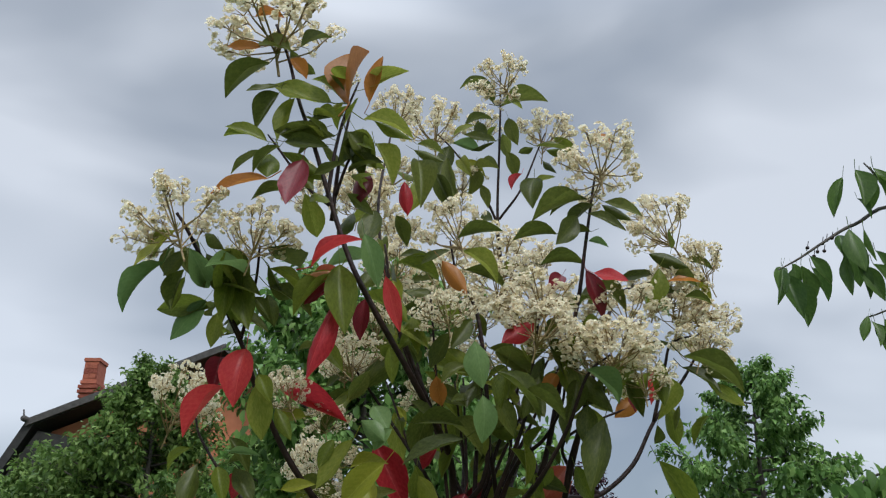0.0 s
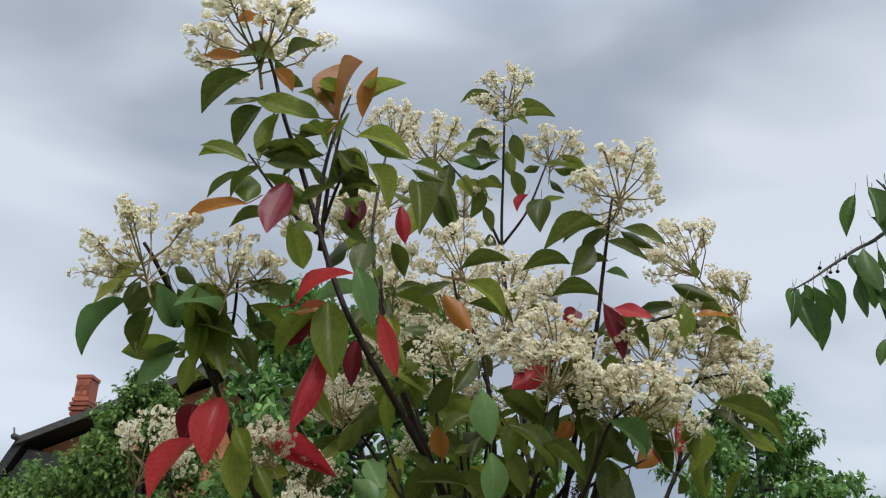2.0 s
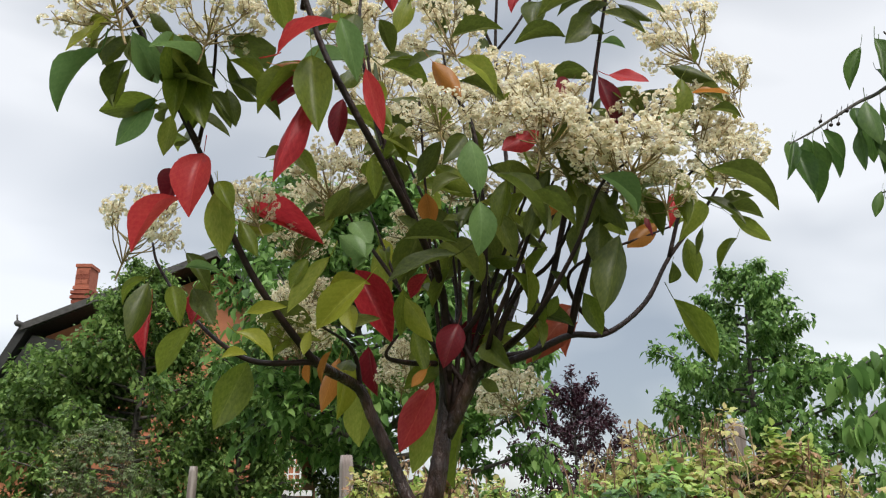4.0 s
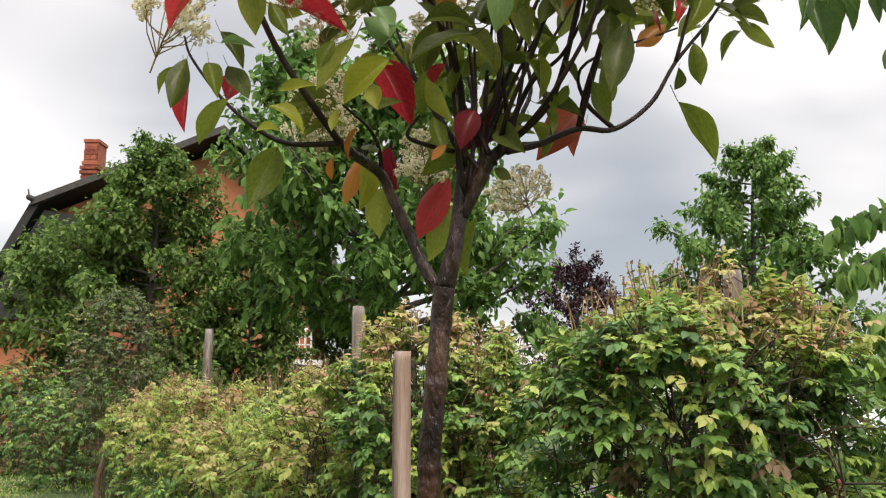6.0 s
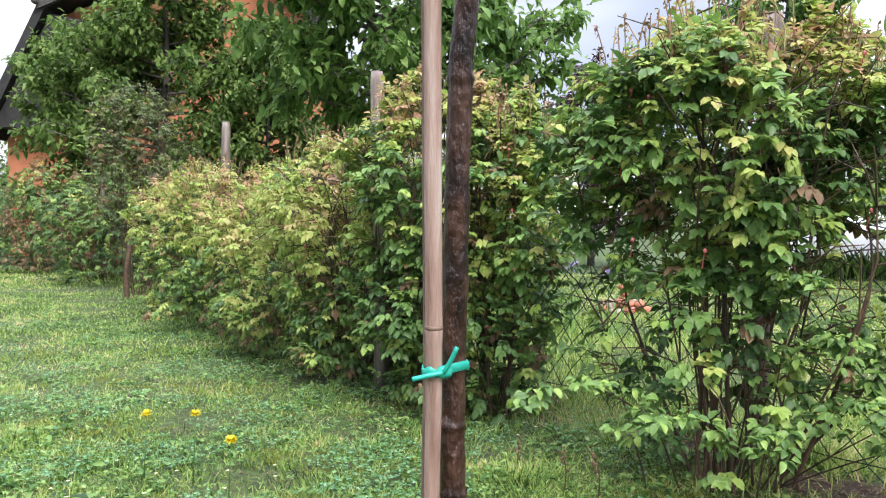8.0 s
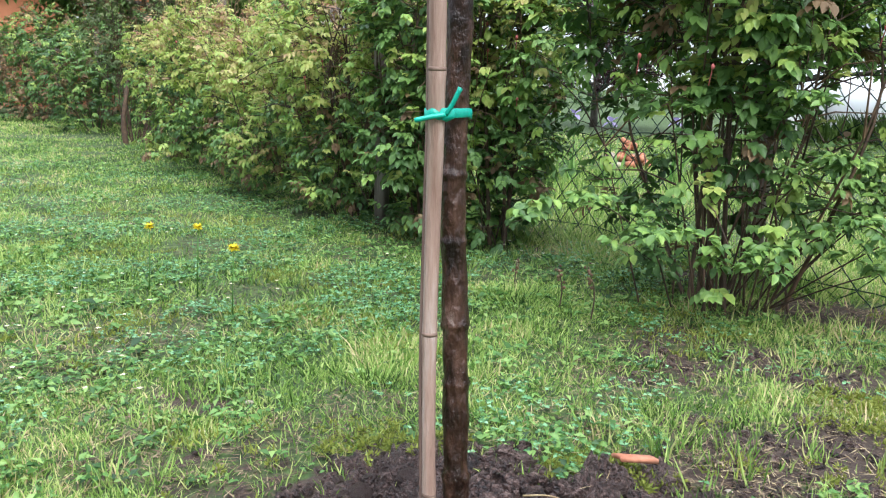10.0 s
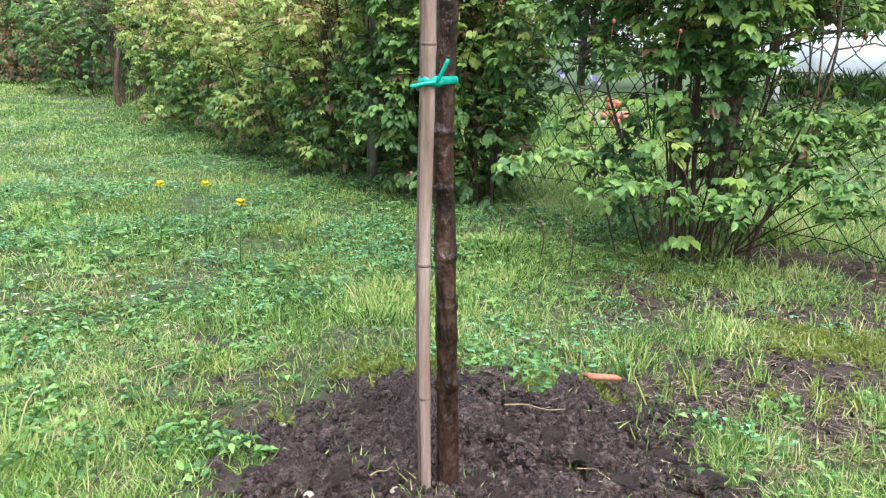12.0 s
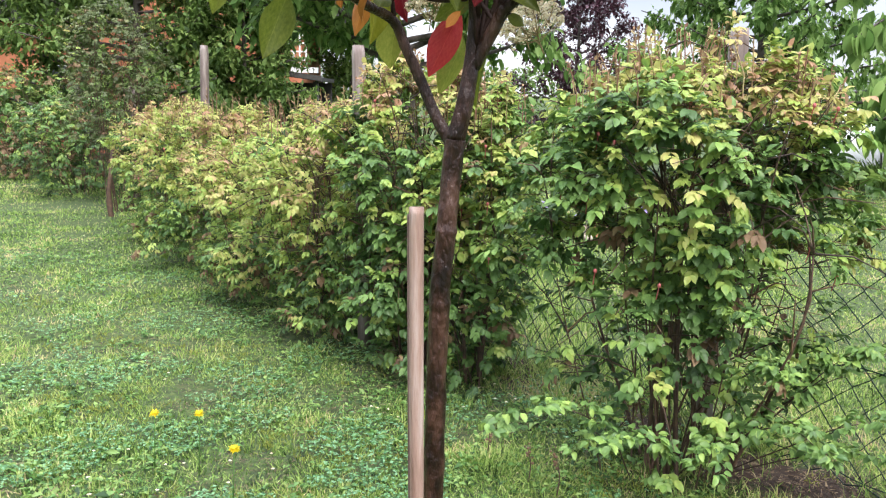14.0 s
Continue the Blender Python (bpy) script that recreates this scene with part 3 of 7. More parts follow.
def build_porch():
    shed = thing("terrace_shelter", (0, 0, 0), "low dark shelter with flat roof and white railing beside house", "shelter")
    def sloped(lo, hi):
        bm = box_mesh(lo, hi)
        for v in bm.verts:
            v.co.z -= 0.125 * (v.co.x + 4.4)
        return bm

    part("roof", sloped((-4.4, 17.2, 2.02), (-2.4, 19.6, 2.1)), ROOF, shed, smooth=False)
    part("roof_edge", sloped((-4.44, 17.12, 2.03), (-2.36, 17.2, 2.13)), FASCIA, shed, smooth=False)
    for x, top in ((-4.3, 2.0), (-3.4, 1.89), (-2.5, 1.77)):
        part("post", box_mesh((x - 0.05, 17.3, 0), (x + 0.05, 17.4, top)), FASCIA, shed, smooth=False)
    part("back_wall", box_mesh((-4.35, 19.5, 0), (-2.45, 19.6, 1.76)), ROOF, shed, smooth=False)
    rail = part("railing", box_mesh((-3.2, 18.0, 2.7), (-2.78, 18.04, 2.74)), WHITE_PAINT, shed, "white metal railing", False)
    part("rail_base", box_mesh((-3.25, 17.9, 1.95), (-2.55, 18.1, 2.06)), WHITE_PAINT, rail, smooth=False)
    for z in (2.2, 2.37, 2.54):
        part("rail_bar", box_mesh((-3.2, 18.0, z), (-2.78, 18.04, z + 0.03)), WHITE_PAINT, rail, smooth=False)
    for i in range(4):
        x = -3.2 + 0.13 * i
        part("baluster", box_mesh((x, 17.996, 2.06), (x + 0.03, 18.044, 2.72)), WHITE_PAINT, rail, smooth=False)


build_porch()


def build_tunnel():
    t = thing("plastic_tunnel", (10.3, 17.0, 0), "low white plastic covered garden tunnel on grass", "polytunnel", turn=-8)
    bm = bmesh.new()
    n, half, height = 14, 1.2, 1.45
    rows = []
    for i in range(13):
        x = -3.4 + 6.8 * i / 12
        rows.append([bm.verts.new((x, -half * math.cos(math.pi * k / n), height * math.sin(math.pi * k / n) ** 0.8 + 0.02 * noise.noise((x * 3, k, 0)))) for k in range(n + 1)])
    for a, b in zip(rows, rows[1:]):
        for k in range(n):
            bm.faces.new((a[k], a[k + 1], b[k + 1], b[k]))
    bm.faces.new(rows[0])
    bm.faces.new(list(reversed(rows[-1])))
    bmesh.ops.recalc_face_normals(bm, faces=bm.faces)
    part("cover", bm, FILM, t)
    for i in range(5):
        x = -3.3 + 1.65 * i
        bm = bmesh.new()
        tube(bm, [(x, -1.22 * math.cos(math.pi * k / n), 1.46 * math.sin(math.pi * k / n) ** 0.8 + 0.012) for k in range(n + 1)], 0.02, 5)
        part("hoop", bm, FASCIA, t)


build_tunnel()


# ---- trees ----
def build_tree(name, place, height, spread, trunk_r, leaf_len, material, label, seed, limbs=26, base=0.22, droop=0.5, twigs=7, per=60, upright=0.6, shape=1.0, twig=1.0, bark=BARK_GREY, category="tree", lean=(0, 0)):
    """A trunk with limbs and twigs, each twig carrying leaves along its outer part."""
    rng = np.random.default_rng(seed)
    tree = thing(name, place, label, category)
    bm = bmesh.new()
    top = Vector((lean[0], lean[1], height * 0.97))
    axis = curve_points([(0, 0, -0.05), (lean[0] * 0.2 + rng.normal() * 0.05, lean[1] * 0.2, height * 0.3), (lean[0] * 0.6 + rng.normal() * 0.08, lean[1] * 0.6, height * 0.65), top], 5)
    tube(bm, axis, [trunk_r * (1 - 0.93 * i / (len(axis) - 1)) for i in range(len(axis))], 8)
    part("trunk", bm, bark, tree)
    places, ways, sizes = [], [], []
    for i in range(limbs):
        bm = bmesh.new()
        s = base + (0.98 - base) * (i + 0.5) / limbs
        k = s * (len(axis) - 1)
        p0 = axis[int(k)].lerp(axis[min(int(k) + 1, len(axis) - 1)], k - int(k))
        ang = i * 2.4 + rng.normal() * 0.35
        prof = (max(0.0, 1 - (s - base) / (1 - base)) ** shape) * 0.95 + 0.08
        length = spread * prof * rng.uniform(0.75, 1.2)
        out = Vector((math.cos(ang), math.sin(ang), 0))
        rise = upright * rng.uniform(0.6, 1.4) * (0.6 + 0.8 * s)
        p1 = p0 + out * length * 0.5 + Vector((0, 0, length * rise * 0.35))
        p2 = p0 + out * length + Vector((0, 0, length * rise))
        line = curve_points([p0, p1, p2], 4)
        r0 = trunk_r * (1 - 0.85 * s) * 0.5
        tube(bm, line, [r0 * (1 - 0.85 * j / (len(line) - 1)) + 0.004 for j in range(len(line))], 5)
        for j in range(twigs):
            u = 0.3 + 0.7 * (j + rng.uniform(0, 1)) / twigs
            kk = min(u, 0.999) * (len(line) - 1)
            q = line[int(kk)].lerp(line[int(kk) + 1], kk - int(kk))
            d = Vector(rng.normal(size=3)) * 0.75 + out * 0.7 + Vector((0, 0, upright * 0.9))
            d.normalize()
            tl = twig * (0.28 + 0.3 * rng.uniform()) * (0.5 + spread * 0.22) * (1.15 - 0.6 * s) * min(1.0, 0.5 + 0.9 * prof)
            e = q + d * tl
            tube(bm, [q, q + d * tl * 0.5 + Vector((0, 0, 0.02)), e], [0.008, 0.006, 0.003], 4, False)
            m = int(per * 0.8 * rng.uniform(0.6, 1.3))
            tt = rng.uniform(0.1, 1.08, m) ** 0.8
            lf = 1.1 * leaf_len * min(1.0, 0.6 + 0.8 * prof)
            pos = np.array(q)[None] + tt[:, None] * np.array(d)[None] * tl + rng.normal(size=(m, 3)) * lf * 0.55
            w = unit(rng, m) * 0.8 + np.array(d)[None] * 0.5 + np.array((0, 0, -droop))[None]
            places.append(pos), ways.append(w), sizes.append(lf * rng.uniform(0.6, 1.25, m))
        part("limb", bm, bark, tree)
    places, ways, sizes = np.concatenate(places), np.concatenate(ways), np.concatenate(sizes)
    ups = unit(rng, len(places)) * 0.5 + np.array((0, 0, 1.0))
    v, f = scatter(LONG_LEAF if place[1] < 11 else FAR_LEAF, places, ways, ups, sizes)
    arrays("crown", v, f, material, tree, kind="stuff")
    return tree


build_tree("cherry_tree", (-0.4, 10.4, 0), 5.6, 1.85, 0.13, 0.13, CHERRY_GREEN, "tall cherry tree with dense drooping bright green leaves", 3, 60, 0.36, 0.5, 10, 50, 0.45, 0.4, category="cherry tree", lean=(-0.6, 0))
fruit_tree = build_tree("fruit_tree", (5.4, 14.2, 0), 5.9, 3.0, 0.1, 0.13, CHERRY_GREEN, "young conical fruit tree with upright leafy shoots", 8, 66, 0.2, 0.7, 9, 40, 0.2, 1.0, 0.4, category="fruit tree")
build_tree("apple_tree", (-5.7, 16.2, 0), 6.45, 2.6, 0.12, 0.13, TREE_GREEN, "dense old apple tree covering the house front", 12, 84, 0.08, 0.35, 10, 50, 0.26, 0.8, category="apple tree")
build_tree("purple_plum_tree", (2.95, 19.0, 0), 4.3, 1.7, 0.09, 0.1, PURPLE, "dark purple leaved plum tree behind the hedge", 21, 40, 0.15, 0.2, 8, 45, 0.5, 0.45, category="plum tree")
build_tree("garden_tree", (-13.6, 22.0, 0), 5.4, 2.2, 0.12, 0.12, TREE_GREEN, "green garden tree beside the house corner", 33, 32, 0.15, 0.35, 8, 55, 0.4, 0.5)
build_tree("garden_tree", (-7.3, 17.0, 0), 4.5, 1.6, 0.1, 0.12, TREE_GREEN, "round green garden tree close to the house", 37, 40, 0.62, 0.35, 9, 60, 0.3, 0.5)
build_tree("garden_tree", (-3.6, 15.8, 0), 4.7, 1.05, 0.08, 0.12, TREE_GREEN, "slim green garden tree before the house wall", 39, 54, 0.2, 0.4, 8, 55, 0.35, 0.4)
build_tree("garden_tree", (-2.3, 22.0, 0), 3.9, 1.7, 0.08, 0.13, TREE_GREEN, "low dark garden tree behind the shelter", 43, 44, 0.06, 0.4, 8, 40, 0.35, 0.4)
build_tree("garden_tree", (9.6, 13.5, 0), 4.1, 2.6, 0.1, 0.14, CHERRY_GREEN, "leafy garden tree with low spreading crown", 35, 32, 0.2, 0.6, 8, 60, 0.4, 0.5)


def add_whitewash(tree):
    bm = bmesh.new()
    tube(bm, [(0, 0, 0.0), (0.0, 0, 0.35), (0.0, 0, 0.75)], [0.112, 0.108, 0.104], 10)
    part("limewash", bm, WHITE_PAINT, tree, "whitewashed lower trunk")


add_whitewash(fruit_tree)


def build_reeds():
    rng = np.random.default_rng(71)
    n = 1500
    p = np.stack([rng.uniform(6.0, 14.0, n), 15.3 + rng.normal(size=n) * 0.25, np.zeros(n)], 1)
    w = np.stack([rng.normal(size=n) * 0.12, rng.normal(size=n) * 0.12, np.ones(n)], 1)
    v, f = scatter(FAR_LEAF, p, w, unit(rng, n) + np.array((0, -0.6, 0)), rng.uniform(0.25, 0.62, n), rng.uniform(0.03, 0.06, n))
    tagged(arrays("reeds", v, f, TREE_GREEN), "tall dark green reed-like leaves before the tunnel", "reeds", kind="stuff")


build_reeds()


# ---- far hedges that close the view ----
def build_far_hedge(x0, y0, x1, y1, h, seed):
    rng = np.random.default_rng(seed)
    n = 6000
    t = rng.uniform(0, 1, n)
    bump = np.array([noise.noise((a * 14, seed, 0)) for a in t])
    z = rng.uniform(0, 1, n) ** 0.7 * (h + bump * h * 0.35)
    p = np.stack([x0 + (x1 - x0) * t + rng.normal(size=n) * 0.5, y0 + (y1 - y0) * t + rng.normal(size=n) * 0.6, z], 1)
    v, f = scatter(FAR_LEAF, p, unit(rng, n) + np.array((0, 0, -0.3)), unit(rng, n) * 0.5 + np.array((0, 0, 1.0)), rng.uniform(0.25, 0.5, n))
    tagged(arrays("backdrop_hedge", v, f, TREE_GREEN), "distant dark green hedge and woodland edge", "hedge", kind="structure")


build_far_hedge(-45, 48, 6, 52, 3.2, 5)
build_far_hedge(0, 52, 50, 40, 3.0, 6)
build_far_hedge(-12, 20, -32, 44, 3.0, 7)


# ---- boundary fence ----
def fence_y(x):
    return FENCE_A + FENCE_B * x


def build_fence():
    fence = thing("chain_link_fence", (0, 0, 0), "sagging chain-link fence with weathered wooden posts behind the shrubs", "fence")
    for x, h, r, tilt in ((1.27, 1.88, 0.046, 0.02), (-0.48, 1.84, 0.042, -0.03), (-1.05, 1.45, 0.05, 0.0), (-2.62, 2.04, 0.05, 0.01), (-4.3, 1.6, 0.05, 0), (-6.2, 1.6, 0.05, 0), (-8.3, 1.6, 0.05, 0), (3.0, 1.7, 0.05, 0.02)):
        y = fence_y(x) if x != -0.48 else 5.15
        bm = bmesh.new()
        pts = [(x - tilt * 0.5, y, -0.1), (x, y, h * 0.5), (x + tilt, y, h * 0.97), (x + tilt, y, h)]
        tube(bm, pts, [r * 1.05, r, r * 0.97, r * 0.8], 9)
        for v in bm.verts:
            v.co.x += 0.005 * noise.noise((v.co.x * 40, v.co.y * 40, v.co.z * 5))
        part("post", bm, POST_WOOD, fence)
    # woven wire: zigzag strands in both leans, sagging between posts
    verts, faces = [], []

    def strand(pts, r):
        base = len(verts)
        for p in pts:
            for k in range(3):
                a = 2.09 * k
                verts.append((p[0] + r * math.cos(a), p[1] + r * 0.4 * math.cos(a), p[2] + r * math.sin(a)))
        for i in range(len(pts) - 1):
            for k in range(3):
                a, b = base + 3 * i + k, base + 3 * i + (k + 1) % 3
                faces.append((a, b, b + 3, a + 3))

    step, rise, top = 0.072, 0.08, 1.2
    unit_len = math.hypot(1, FENCE_B)

    def spot(s, z):
        x = 2.4 - s / unit_len
        sag = 0.14 * max(0.0, math.sin((s - 0.2) * 1.9)) if s < 2.2 else 0.03
        wob = 0.02 * noise.noise((s * 3, z * 3, 2.0))
        zz = z * (1 - sag) + 0.05 * noise.noise((s * 2.1, z * 1.5, 5.0)) + 0.012 * noise.noise((s * 9, z * 9, 1.0))
        return (x + wob, fence_y(x) + 0.05 * noise.noise((s * 2, z * 2, 9.0)), max(0.02, zz))

    for i in range(90):
        for side in (-1, 1):
            s0 = i * step * 2
            pts = []
            k = 0
            while k * rise <= top:
                pts.append(spot(s0 + side * step * (k % 2) + 0.0, k * rise))
                pts.append(spot(s0 + side * step * ((k + 1) % 2) * 0.92 + side * step * 0.04, k * rise + rise * 0.9))
                k += 1
            strand(pts, 0.0033)
    for z in (0.08, 0.6, 1.1):
        strand([spot(0.08 * i, z) for i in range(160)], 0.003)
    wires = arrays("wire_mesh", verts, faces, WIRE, fence, "dark rusty diamond wire mesh", "stuff")
    return wires


build_fence()


# ---- shrubs of the hedge ----
def build_shrub(place, rx, ry, height, seed, label, leaf=0.06, sprays=520, stems=16, young=0.22, dry=0.04, green=HEDGE_GREEN, low=0.06, name="shrub", openness=0.45, buds=0, thin_low=0.0, tint=0.0, foot=0.35, hole=-0.12, gaps=()):
    """A many-stemmed shrub: canes from the base, sprays of leaflets on short twigs towards the outside."""
    rng = np.random.default_rng(seed)
    shrub = thing(name, place, label, "shrub", "hedge shrubs")
    for i in range(stems):
        a, rr = rng.uniform(0, 6.28), rng.uniform(0.1, 0.95)
        b = Vector((math.cos(a) * rr * rx * foot, math.sin(a) * rr * ry * foot, -0.02))
        e = Vector((math.cos(a) * rr * rx * 0.9, math.sin(a) * rr * ry * 0.9, height * (1.0 - 0.25 * rr * rr) * rng.uniform(0.7, 1.02)))
        m = b.lerp(e, 0.5) + Vector((rng.normal() * 0.13, rng.normal() * 0.13, height * 0.1))
        bm = bmesh.new()
        line = curve_points([b, m, e], 4)
        r0 = rng.uniform(0.003, 0.006) if i % 4 else rng.uniform(0.008, 0.012)
        tube(bm, line, [r0 * (1 - 0.75 * j / (len(line) - 1)) for j in range(len(line))], 5, False)
        for j in range(5):
            q = line[int(rng.integers(2, len(line)))]
            d = Vector(rng.normal(size=3)) + Vector((math.cos(a), math.sin(a), 0.5))
            d.normalize()
            w = d * rng.uniform(0.15, 0.45)
            w.z = min(w.z, max(0.0, height * 0.97 - q.z))
            tube(bm, [q, q + w * 0.5 + Vector((0, 0, 0.03)), q + w], [0.004, 0.003, 0.0015], 4, False)
        part("cane", bm, STEM_BROWN, shrub)
    shoots = bmesh.new()
    sets = {kind: [[], [], [], [], []] for kind in ("foliage", "shoot_tip", "young_growth", "withered_foliage")}
    twig = bmesh.new()
    for i in range(sprays):
        hz = rng.uniform(0, 1) ** (0.85 - 0.3 * thin_low)
        if hz < 0.5 and rng.uniform() < thin_low * (1 - hz / 0.5) ** 0.6:
            continue
        a = rng.uniform(0, 6.283)
        ca, sa = math.cos(a), math.sin(a)
        prof = min(1.0, 0.72 + 0.55 * hz) * math.sqrt(max(0.0, 1 - max(0.0, (hz - 0.62) / 0.42) ** 2.2))
        lump = 0.9 + 0.55 * noise.noise((ca * 1.5 + seed, sa * 1.5, hz * 3)) + 0.22 * noise.noise((ca * 4, sa * 4 + seed, hz * 8))
        r = prof * lump * (1 - openness * rng.uniform() ** 1.3)
        top = 1 + 0.1 * noise.noise((ca * r * 3 + seed, sa * r * 3, 4.0))
        q = Vector((ca * rx * r, sa * ry * r, low + (height * 0.96 - low) * hz * top))
        if noise.noise((q.x * 5.5 + seed, q.y * 5.5, q.z * 5.5)) + 0.4 * noise.noise((q.x * 13, q.y * 13 + seed, q.z * 13)) < hole:
            continue
        if any(x0 < q.x < x1 and z0 < q.z < z1 and rng.uniform() < share for x0, x1, z0, z1, share in gaps):
            continue
        outd = Vector((ca, sa, 0.15 + 1.3 * max(0.0, hz - 0.5))).normalized()
        sd = (outd + Vector(rng.normal(size=3)) * 0.55).normalized()
        k = rng.uniform()
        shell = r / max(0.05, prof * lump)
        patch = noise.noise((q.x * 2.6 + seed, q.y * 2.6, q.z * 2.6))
        kind = "foliage"
        if k < young * (0.2 + 1.6 * hz * hz) * (0.3 + shell) * (1 + 1.2 * patch):
            kind = "young_growth"
        elif k > 1 - dry * (1.6 if hz < 0.6 else 0.5) * (1 + 2.5 * max(0.0, patch)):
            kind = "withered_foliage"
        ln = leaf * rng.uniform(1.1, 1.9)
        if kind == "young_growth" and hz > 0.75 and rng.uniform() < 0.3:
            sd = (sd + Vector((0, 0, 1.2))).normalized()
            ln *= 1.25
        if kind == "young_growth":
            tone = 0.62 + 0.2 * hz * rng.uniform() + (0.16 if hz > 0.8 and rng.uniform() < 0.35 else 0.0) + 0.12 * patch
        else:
            # mature leaves, shade painted in by darkening inwards and downwards; here and there a fresh bright spray
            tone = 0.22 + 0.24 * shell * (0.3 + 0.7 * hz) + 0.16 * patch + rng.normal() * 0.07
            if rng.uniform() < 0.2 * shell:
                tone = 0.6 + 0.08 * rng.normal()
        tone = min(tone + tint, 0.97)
        if i % 2 == 0:
            tube(twig, [q - sd * ln * 0.9, q, q + sd * ln * 0.7], [0.0028, 0.002, 0.001], 3, False)
        P, W, U, S, T = sets[kind]
        # a spray: two or three compound leaves, each with paired leaflets and one at its end
        for j in range(int(rng.integers(1, 4))):
            rach = (sd + Vector(rng.normal(size=3)) * 0.6 + Vector((0, 0, -0.15))).normalized()
            side = rach.cross(Vector((0, 0, 1)))
            if side.length < 0.1:
                side = Vector((1, 0, 0))
            side.normalize()
            sag = Vector((0, 0, -rng.uniform(0.1, 0.75)))
            up = Vector((0, 0, 1)) + outd * 0.45 + Vector(rng.normal(size=3)) * 0.2
            root = q + sd * ln * rng.uniform(-0.3, 0.5)
            size = leaf * rng.uniform(0.75, 1.15) * (0.85 if kind == "young_growth" else 1)
            shade = tone + rng.normal() * 0.06
            for along, turn in ((0.55, 1.0), (0.55, -1.0), (1.05, 0.85), (1.05, -0.85), (1.3, 0.0)):
                P.append(root + rach * size * along + sag * size * along * 0.4)
                W.append(rach * math.cos(turn) + side * math.sin(turn) + sag + Vector(rng.normal(size=3)) * 0.12)
                U.append(up + Vector(rng.normal(size=3)) * 0.15)
                S.append(size * rng.uniform(0.8, 1.05) * (1.1 if turn == 0.0 else 1.0)), T.append(shade + rng.normal() * 0.02)
    for i in range(int(sprays * 0.022) if place[1] < 8 else 0):
        # upright reddish shoots above the top
        a, r = rng.uniform(0, 6.283), math.sqrt(rng.uniform()) * 0.8
        q = Vector((math.cos(a) * rx * r, math.sin(a) * ry * r, height * (0.99 - 0.16 * r * r)))
        e = q + Vector((rng.normal() * 0.02, rng.normal() * 0.02, rng.uniform(0.05, 0.13)))
        tube(shoots, [q - Vector((0, 0, 0.08)), q, e], [0.003, 0.0025, 0.002], 4, False)
        P, W, U, S, T = sets["shoot_tip"]
        for j in range(5):
            P.append(e - Vector((0, 0, 0.012 * j))), W.append(Vector(rng.normal(size=3)) * 0.6 + Vector((0, 0, 0.7))), U.append(Vector(rng.normal(size=3))), S.append(leaf * rng.uniform(0.25, 0.5)), T.append(1.0)
    if place[1] < 8:
        tagged(part("shoot_growth", shoots, TIP_RED, shrub), kind="stuff")
    tagged(part("twig_growth", twig, STEM_BROWN, shrub), kind="stuff")
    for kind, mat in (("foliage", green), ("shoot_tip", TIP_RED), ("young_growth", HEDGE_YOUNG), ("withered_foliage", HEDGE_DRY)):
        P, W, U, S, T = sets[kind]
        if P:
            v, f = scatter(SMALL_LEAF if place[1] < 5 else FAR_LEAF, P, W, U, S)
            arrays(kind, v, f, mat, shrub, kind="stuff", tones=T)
    for i in range(buds):
        a = rng.uniform(3.5, 5.9)
        bz = rng.uniform(0.45, 0.95)
        bm = bmesh.new()
        c = Vector((math.cos(a) * rx * 0.9, math.sin(a) * ry * 0.9, height * bz))
        bmesh.ops.create_icosphere(bm, subdivisions=1, radius=0.0075, matrix=Matrix.Translation(c) @ Matrix.Diagonal((1, 1, 1.4, 1)))
        tube(bm, [c - Vector((0, -0.03, 0.06)), c], [0.002, 0.002], 4, False)
        part("bud", bm, PINK, shrub, "small pink rose bud")
    return shrub


rose_shrub = build_shrub((0.99, 3.45, 0), 0.68, 0.45, 1.76, 41, "tall wild rose shrub with yellowish young tips", 0.049, 3900, 34, 0.34, 0.025, buds=12, low=0.08, thin_low=0.9, foot=0.46, hole=-0.1, tint=0.02, gaps=((0.15, 0.9, 0.66, 0.98, 0.93), (-0.9, -0.22, 0.42, 0.98, 0.62)))
build_shrub((-0.08, 4.8, 0), 0.55, 0.5, 1.72, 42, "bushy wild rose shrub with bright green leaves", 0.048, 2700, 26, 0.42, 0.015, buds=6, thin_low=0.2, tint=0.03)
build_shrub((0.2, 4.52, 0), 0.34, 0.34, 1.62, 52, "wild rose shrub with fresh green leaves close to the fence", 0.048, 1100, 12, 0.35, 0.015, buds=4, thin_low=0.5, tint=0.03)
build_shrub((-0.62, 5.5, 0), 0.66, 0.6, 1.5, 43, "rounded wild rose shrub with some withered leaves", 0.05, 2500, 22, 0.8, 0.04, buds=5, tint=0.07)
build_shrub((-1.2, 6.45, 0), 0.72, 0.7, 1.26, 51, "low wild rose shrub with withered brownish leaves", 0.05, 2300, 18, 0.85, 0.05, buds=4, tint=0.075)
build_shrub((-1.95, 7.6, 0), 0.8, 0.75, 1.46, 44, "yellow-green wild rose shrub in the hedge row", 0.053, 2100, 16, 0.85, 0.03, buds=4, tint=0.075)
build_shrub((-2.78, 8.85, 0), 0.58, 0.6, 1.46, 45, "yellow-green wild rose shrub in the hedge row", 0.053, 1700, 16, 0.9, 0.03, tint=0.075)
tall_shrub = build_shrub((-4.05, 10.75, 0), 0.72, 0.65, 2.65, 46, "tall thin brownish shrub with bare lower stems", 0.045, 1500, 30, 0.05, 0.1, green=SHRUB_BROWN, low=0.9, openness=0.7)
